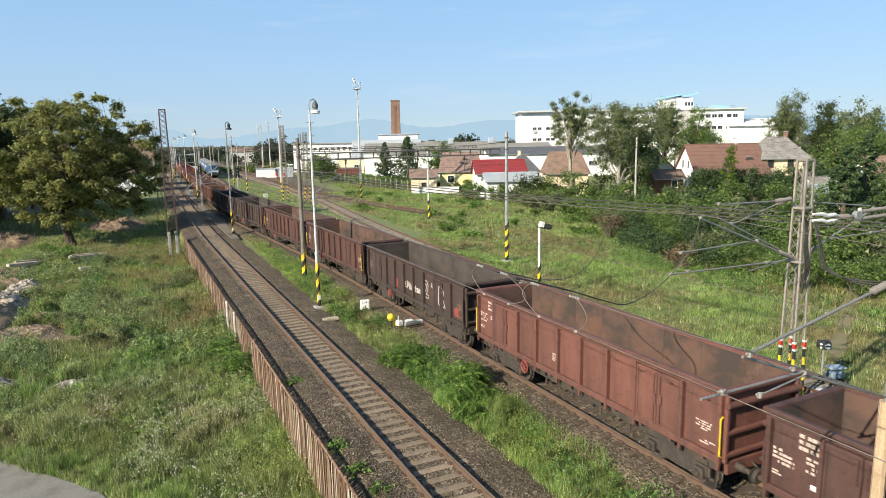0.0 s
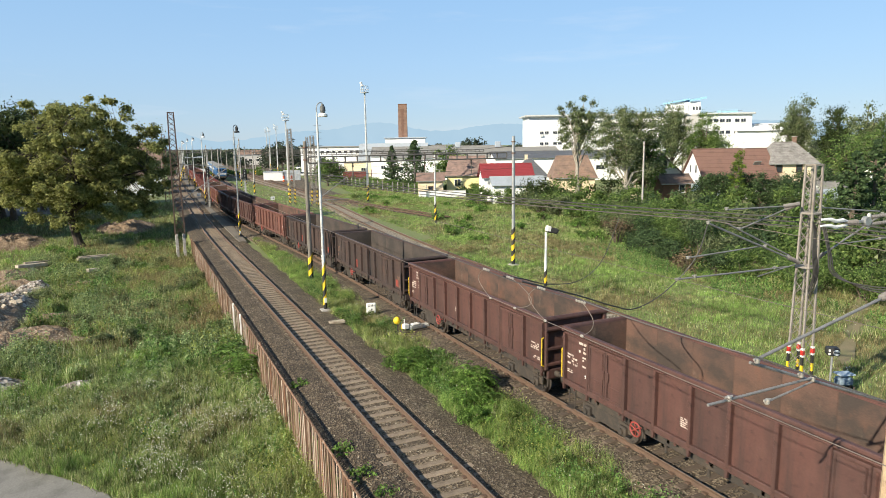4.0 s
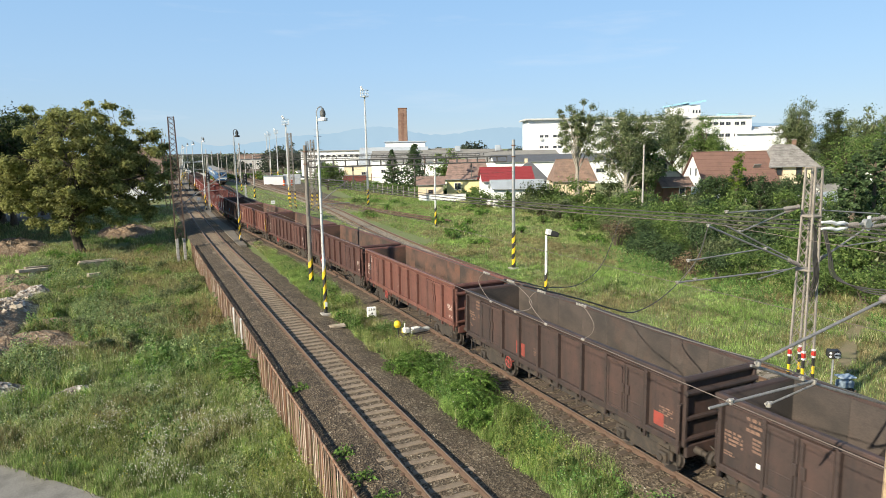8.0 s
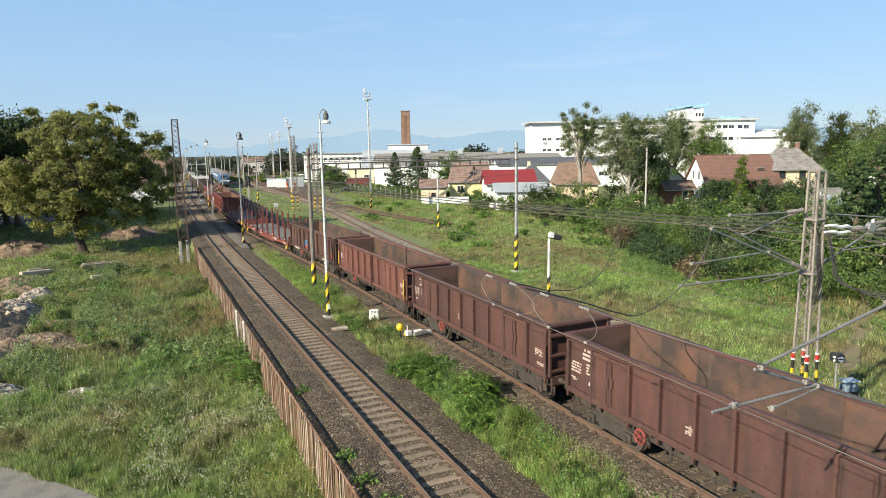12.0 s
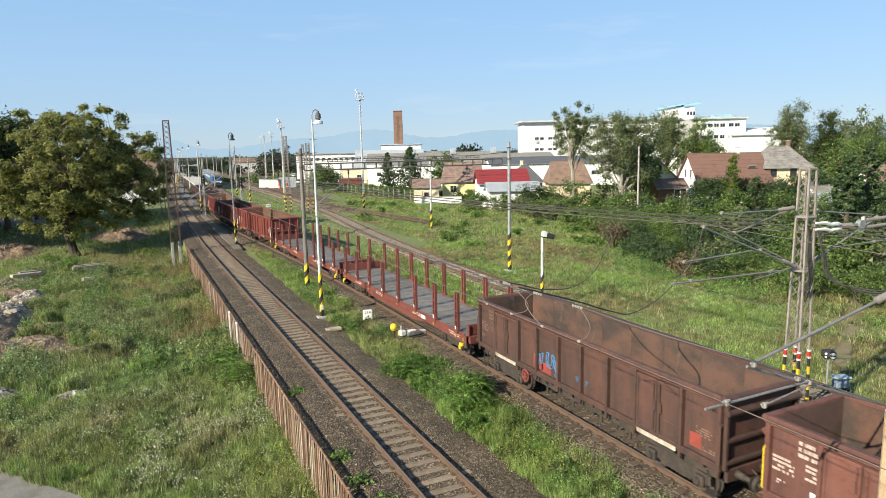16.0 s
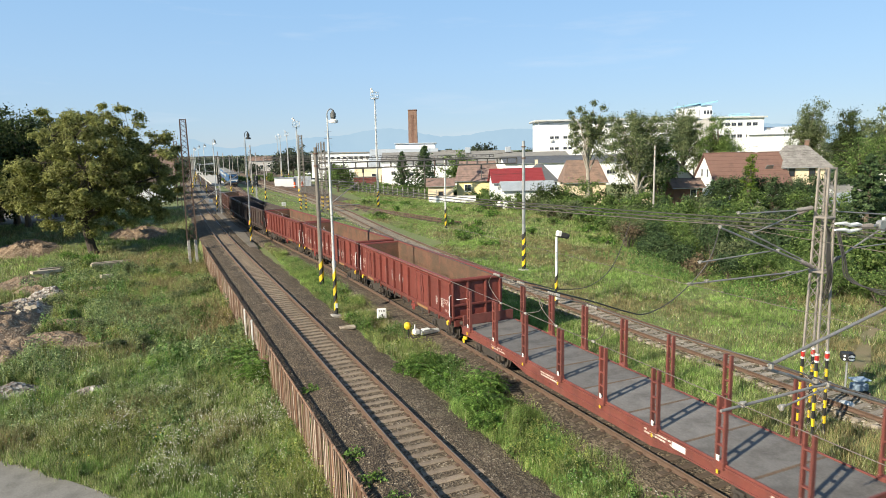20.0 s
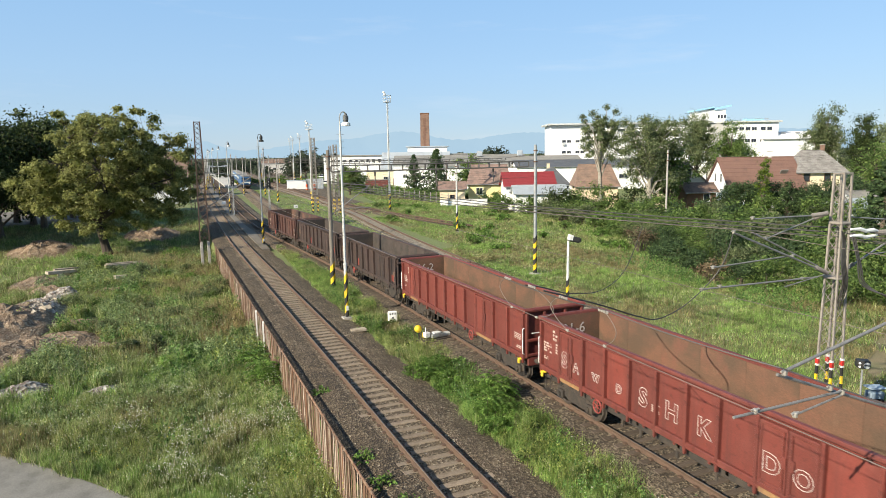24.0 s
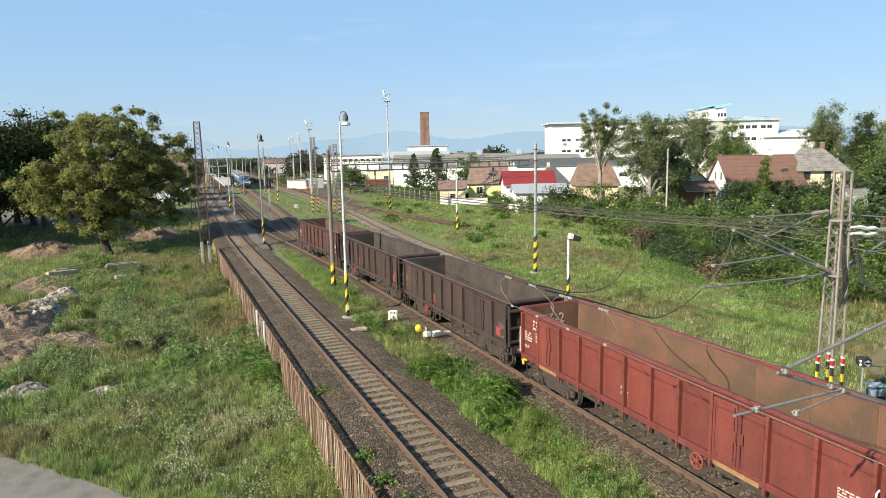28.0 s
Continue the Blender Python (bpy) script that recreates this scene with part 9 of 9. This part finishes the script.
tufts("tall_grass", "upright dark green tufts on the waste land", 1500, (-11, 4.4, 36, 82), lot, "green", 0.7, 1.4, 42, 0.2, 0.035, 0.42, 111, 0.25)
tufts("tall_grass", "upright fresh tufts on the waste land", 900, (-9, 4.4, 34, 70), lot, "fresh", 0.6, 1.2, 40, 0.18, 0.032, 0.52, 121, 0.3)
tufts("tall_grass", "straw-coloured tufts beside the fence", 1900, (-3, 4.5, 42, 86), lot, "dry", 0.7, 1.4, 40, 0.24, 0.026, 0.42, 131, 0.2)
tufts("tall_grass", "coarse tufts in the near grass", 700, (-6, 4.4, 18, 40), lot, "green", 0.5, 0.95, 36, 0.14, 0.018, 0.5, 141, 0.4)
tufts("tall_grass", "coarse green tufts in the meadow", 2600, (25.5, 58, 14, 120), lambda x, y: x > 29 + 0.05 * np.maximum(y - 40, 0), "green", 0.35, 0.8, 26, 0.22, 0.04, 0.52, 151, 0.14)
tufts("tall_grass", "fresh rank tufts in the meadow", 2200, (25.5, 58, 14, 120), lambda x, y: x > 27 + 0.05 * np.maximum(y - 40, 0), "fresh", 0.3, 0.7, 26, 0.25, 0.04, 0.55, 161, 0.16)


# ---- fronded young trees of heaven ----
def fronds(x, y, h, count, label, seed, size=1.0):
    """A young sapling: thin stems, each with a rosette of long arching leaves of paired leaflets."""
    rng = random.Random(seed)
    t = thing("sapling", pose(x, y, ground_at(x, y)), label, "sapling", "fronded saplings")
    wood, leaf = Mesh(), Mesh()
    for k in range(count):
        a = 2.4 * k + rng.random()
        r = rng.uniform(0.0, 0.35) * size
        foot = Vector((r * math.cos(a), r * math.sin(a), -0.05))
        top = Vector((1.8 * r * math.cos(a), 1.8 * r * math.sin(a), h * rng.uniform(0.55, 1.0)))
        wood.tube([foot, foot.lerp(top, 0.5), top], [0.02, 0.016, 0.008], 4)
        for q in range(9):
            b = 2.4 * q + rng.random()
            root = foot.lerp(top, 0.45 + 0.55 * q / 8)
            out = Vector((math.cos(b), math.sin(b), 0))
            side = Vector((-math.sin(b), math.cos(b), 0))
            long = size * rng.uniform(0.45, 0.75)
            for i in range(9):
                u = (i + 1) / 9
                c = root + out * long * u + Vector((0, 0, long * (0.55 * u - 0.75 * u * u)))
                w = 0.17 * size * (1.1 - 0.6 * u)
                for d in (-1, 1):
                    tip = c + side * d * w + out * 0.05 - Vector((0, 0, 0.05))
                    half = out * 0.035 * size
                    m = c.lerp(tip, 0.45)
                    leaf.add([c, m - half, tip, m + half], [(0, 1, 2, 3)])
    part("stem", wood, BARK, t)
    part("foliage", leaf, LEAF["bright"], t)["kind"] = "stuff"
    return t


for i, (x, y, h, n, k) in enumerate(((11.5, 21.9, 1.35, 7, 1.15), (10.9, 20.7, 1.0, 6, 1.0), (11.9, 22.7, 1.1, 5, 1.0), (10.5, 25.6, 0.8, 5, 0.9), (11.0, 26.4, 0.9, 5, 0.9), (4.1, 33.0, 1.9, 7, 1.5), (4.0, 36.5, 1.5, 6, 1.3))):
    fronds(x, y, h, n, "young tree with long fronds of paired bright green leaflets", 800 + i, k)


# ---- sleepers, piece by piece ----
def sleepers(track, line, y0, y1, pitch, material, wide, split, key):
    """Sleepers under a track: those nearest the bridge one by one, the far ones joined."""
    ob_mesh = made("sleeper|" + key, material, lambda s: s.cbox((0, 0, -0.235), (wide, 0.25, 0.13), 0.025))
    clip = made("rail_clip|" + key, RAIL, lambda s: [s.cbox((x, 0, -0.15), (0.13, 0.16, 0.05), 0.015) for x in (-0.87, -0.63, 0.63, 0.87)])
    rng = random.Random(3)
    y, n = y0, 0
    rest = Mesh()
    while y < y1:
        a = math.degrees(math.atan2(line(y) - line(y + 1), 1.0))
        m = pose(line(y), y, rng.uniform(-0.008, 0.004), 0, rng.uniform(-0.4, 0.4), a + rng.uniform(-0.8, 0.8))
        if n < split:
            sl = part("sleeper", ob_mesh, material, track, "", m)
            if n < 60:
                part("rail_clip", clip, RAIL, sl)
            n += 1
        else:
            rest.box((0, 0, -0.235), (wide, 0.25, 0.13), m)
        y += pitch
    part("far_sleepers", rest, material, track)["kind"] = "stuff"


sleepers(TRACKS["near"], NEAR_TRACK, 8.0, 330, 0.61, SLEEPER, 2.5, 170, "c")
sleepers(TRACKS["main"], MAIN_TRACK, 2.0, 330, 0.63, OLD_SLEEPER, 2.55, 110, "w")
sleepers(TRACKS["third"], THIRD_TRACK, 6.0, 260, 0.66, GREY_SLEEPER, 2.5, 80, "w")
sleepers(TRACKS["branch"], BRANCH_TRACK, 62.0, 330, 0.63, SLEEPER, 2.5, 60, "c")
sleepers(TRACKS["fourth"], FOURTH_TRACK, 79.0, 260, 0.66, OLD_SLEEPER, 2.5, 40, "w")


# ---- motion of the train ----
STOP = 25.5


def gone(t):
    """How far the train has come after t seconds; it stands still at the end."""
    t = min(t, STOP)
    return 8.5 * t + 0.02 * t * t + float(np.interp(t, (0, 3, 6, 11.5, 15, 18, 21, 25.5), (0.12, -0.18, -0.33, -0.28, -0.15, -0.17, -0.34, -0.28)))


def on_track(u, long):
    """The pose of a wagon whose middle is u metres along the main track, with its bogies on the rails."""
    b = long / 2 - 2.5
    p, q = Vector((MAIN_TRACK(u - b), u - b, 0)), Vector((MAIN_TRACK(u + b), u + b, 0))
    d = q - p
    return Matrix.Translation((p + q) / 2) @ Matrix.Rotation(math.atan2(-d.x, d.y), 4, "Z")


def motions():
    times = [i * 0.5 for i in range(52)] + [25.6, 28.0]
    for wagon, u0, long in TRAIN:
        walk(wagon, [(t, on_track(u0 - gone(t), long)) for t in times])
    # the wheels roll on the rails: one turn for each 2.89 m
    spins = [i / 15 for i in range(int(STOP * 15) + 1)] + [STOP, STOP + 0.1, 28.0]
    for wagon, u0, long in TRAIN:
        for ob in wagon.children_recursive:
            if ob.name.startswith("wheelset"):
                place = ob.location.copy()
                walk(ob, [(t, Matrix.Translation(place) @ Matrix.Rotation(gone(t) / 0.46, 4, "X")) for t in spins])


motions()
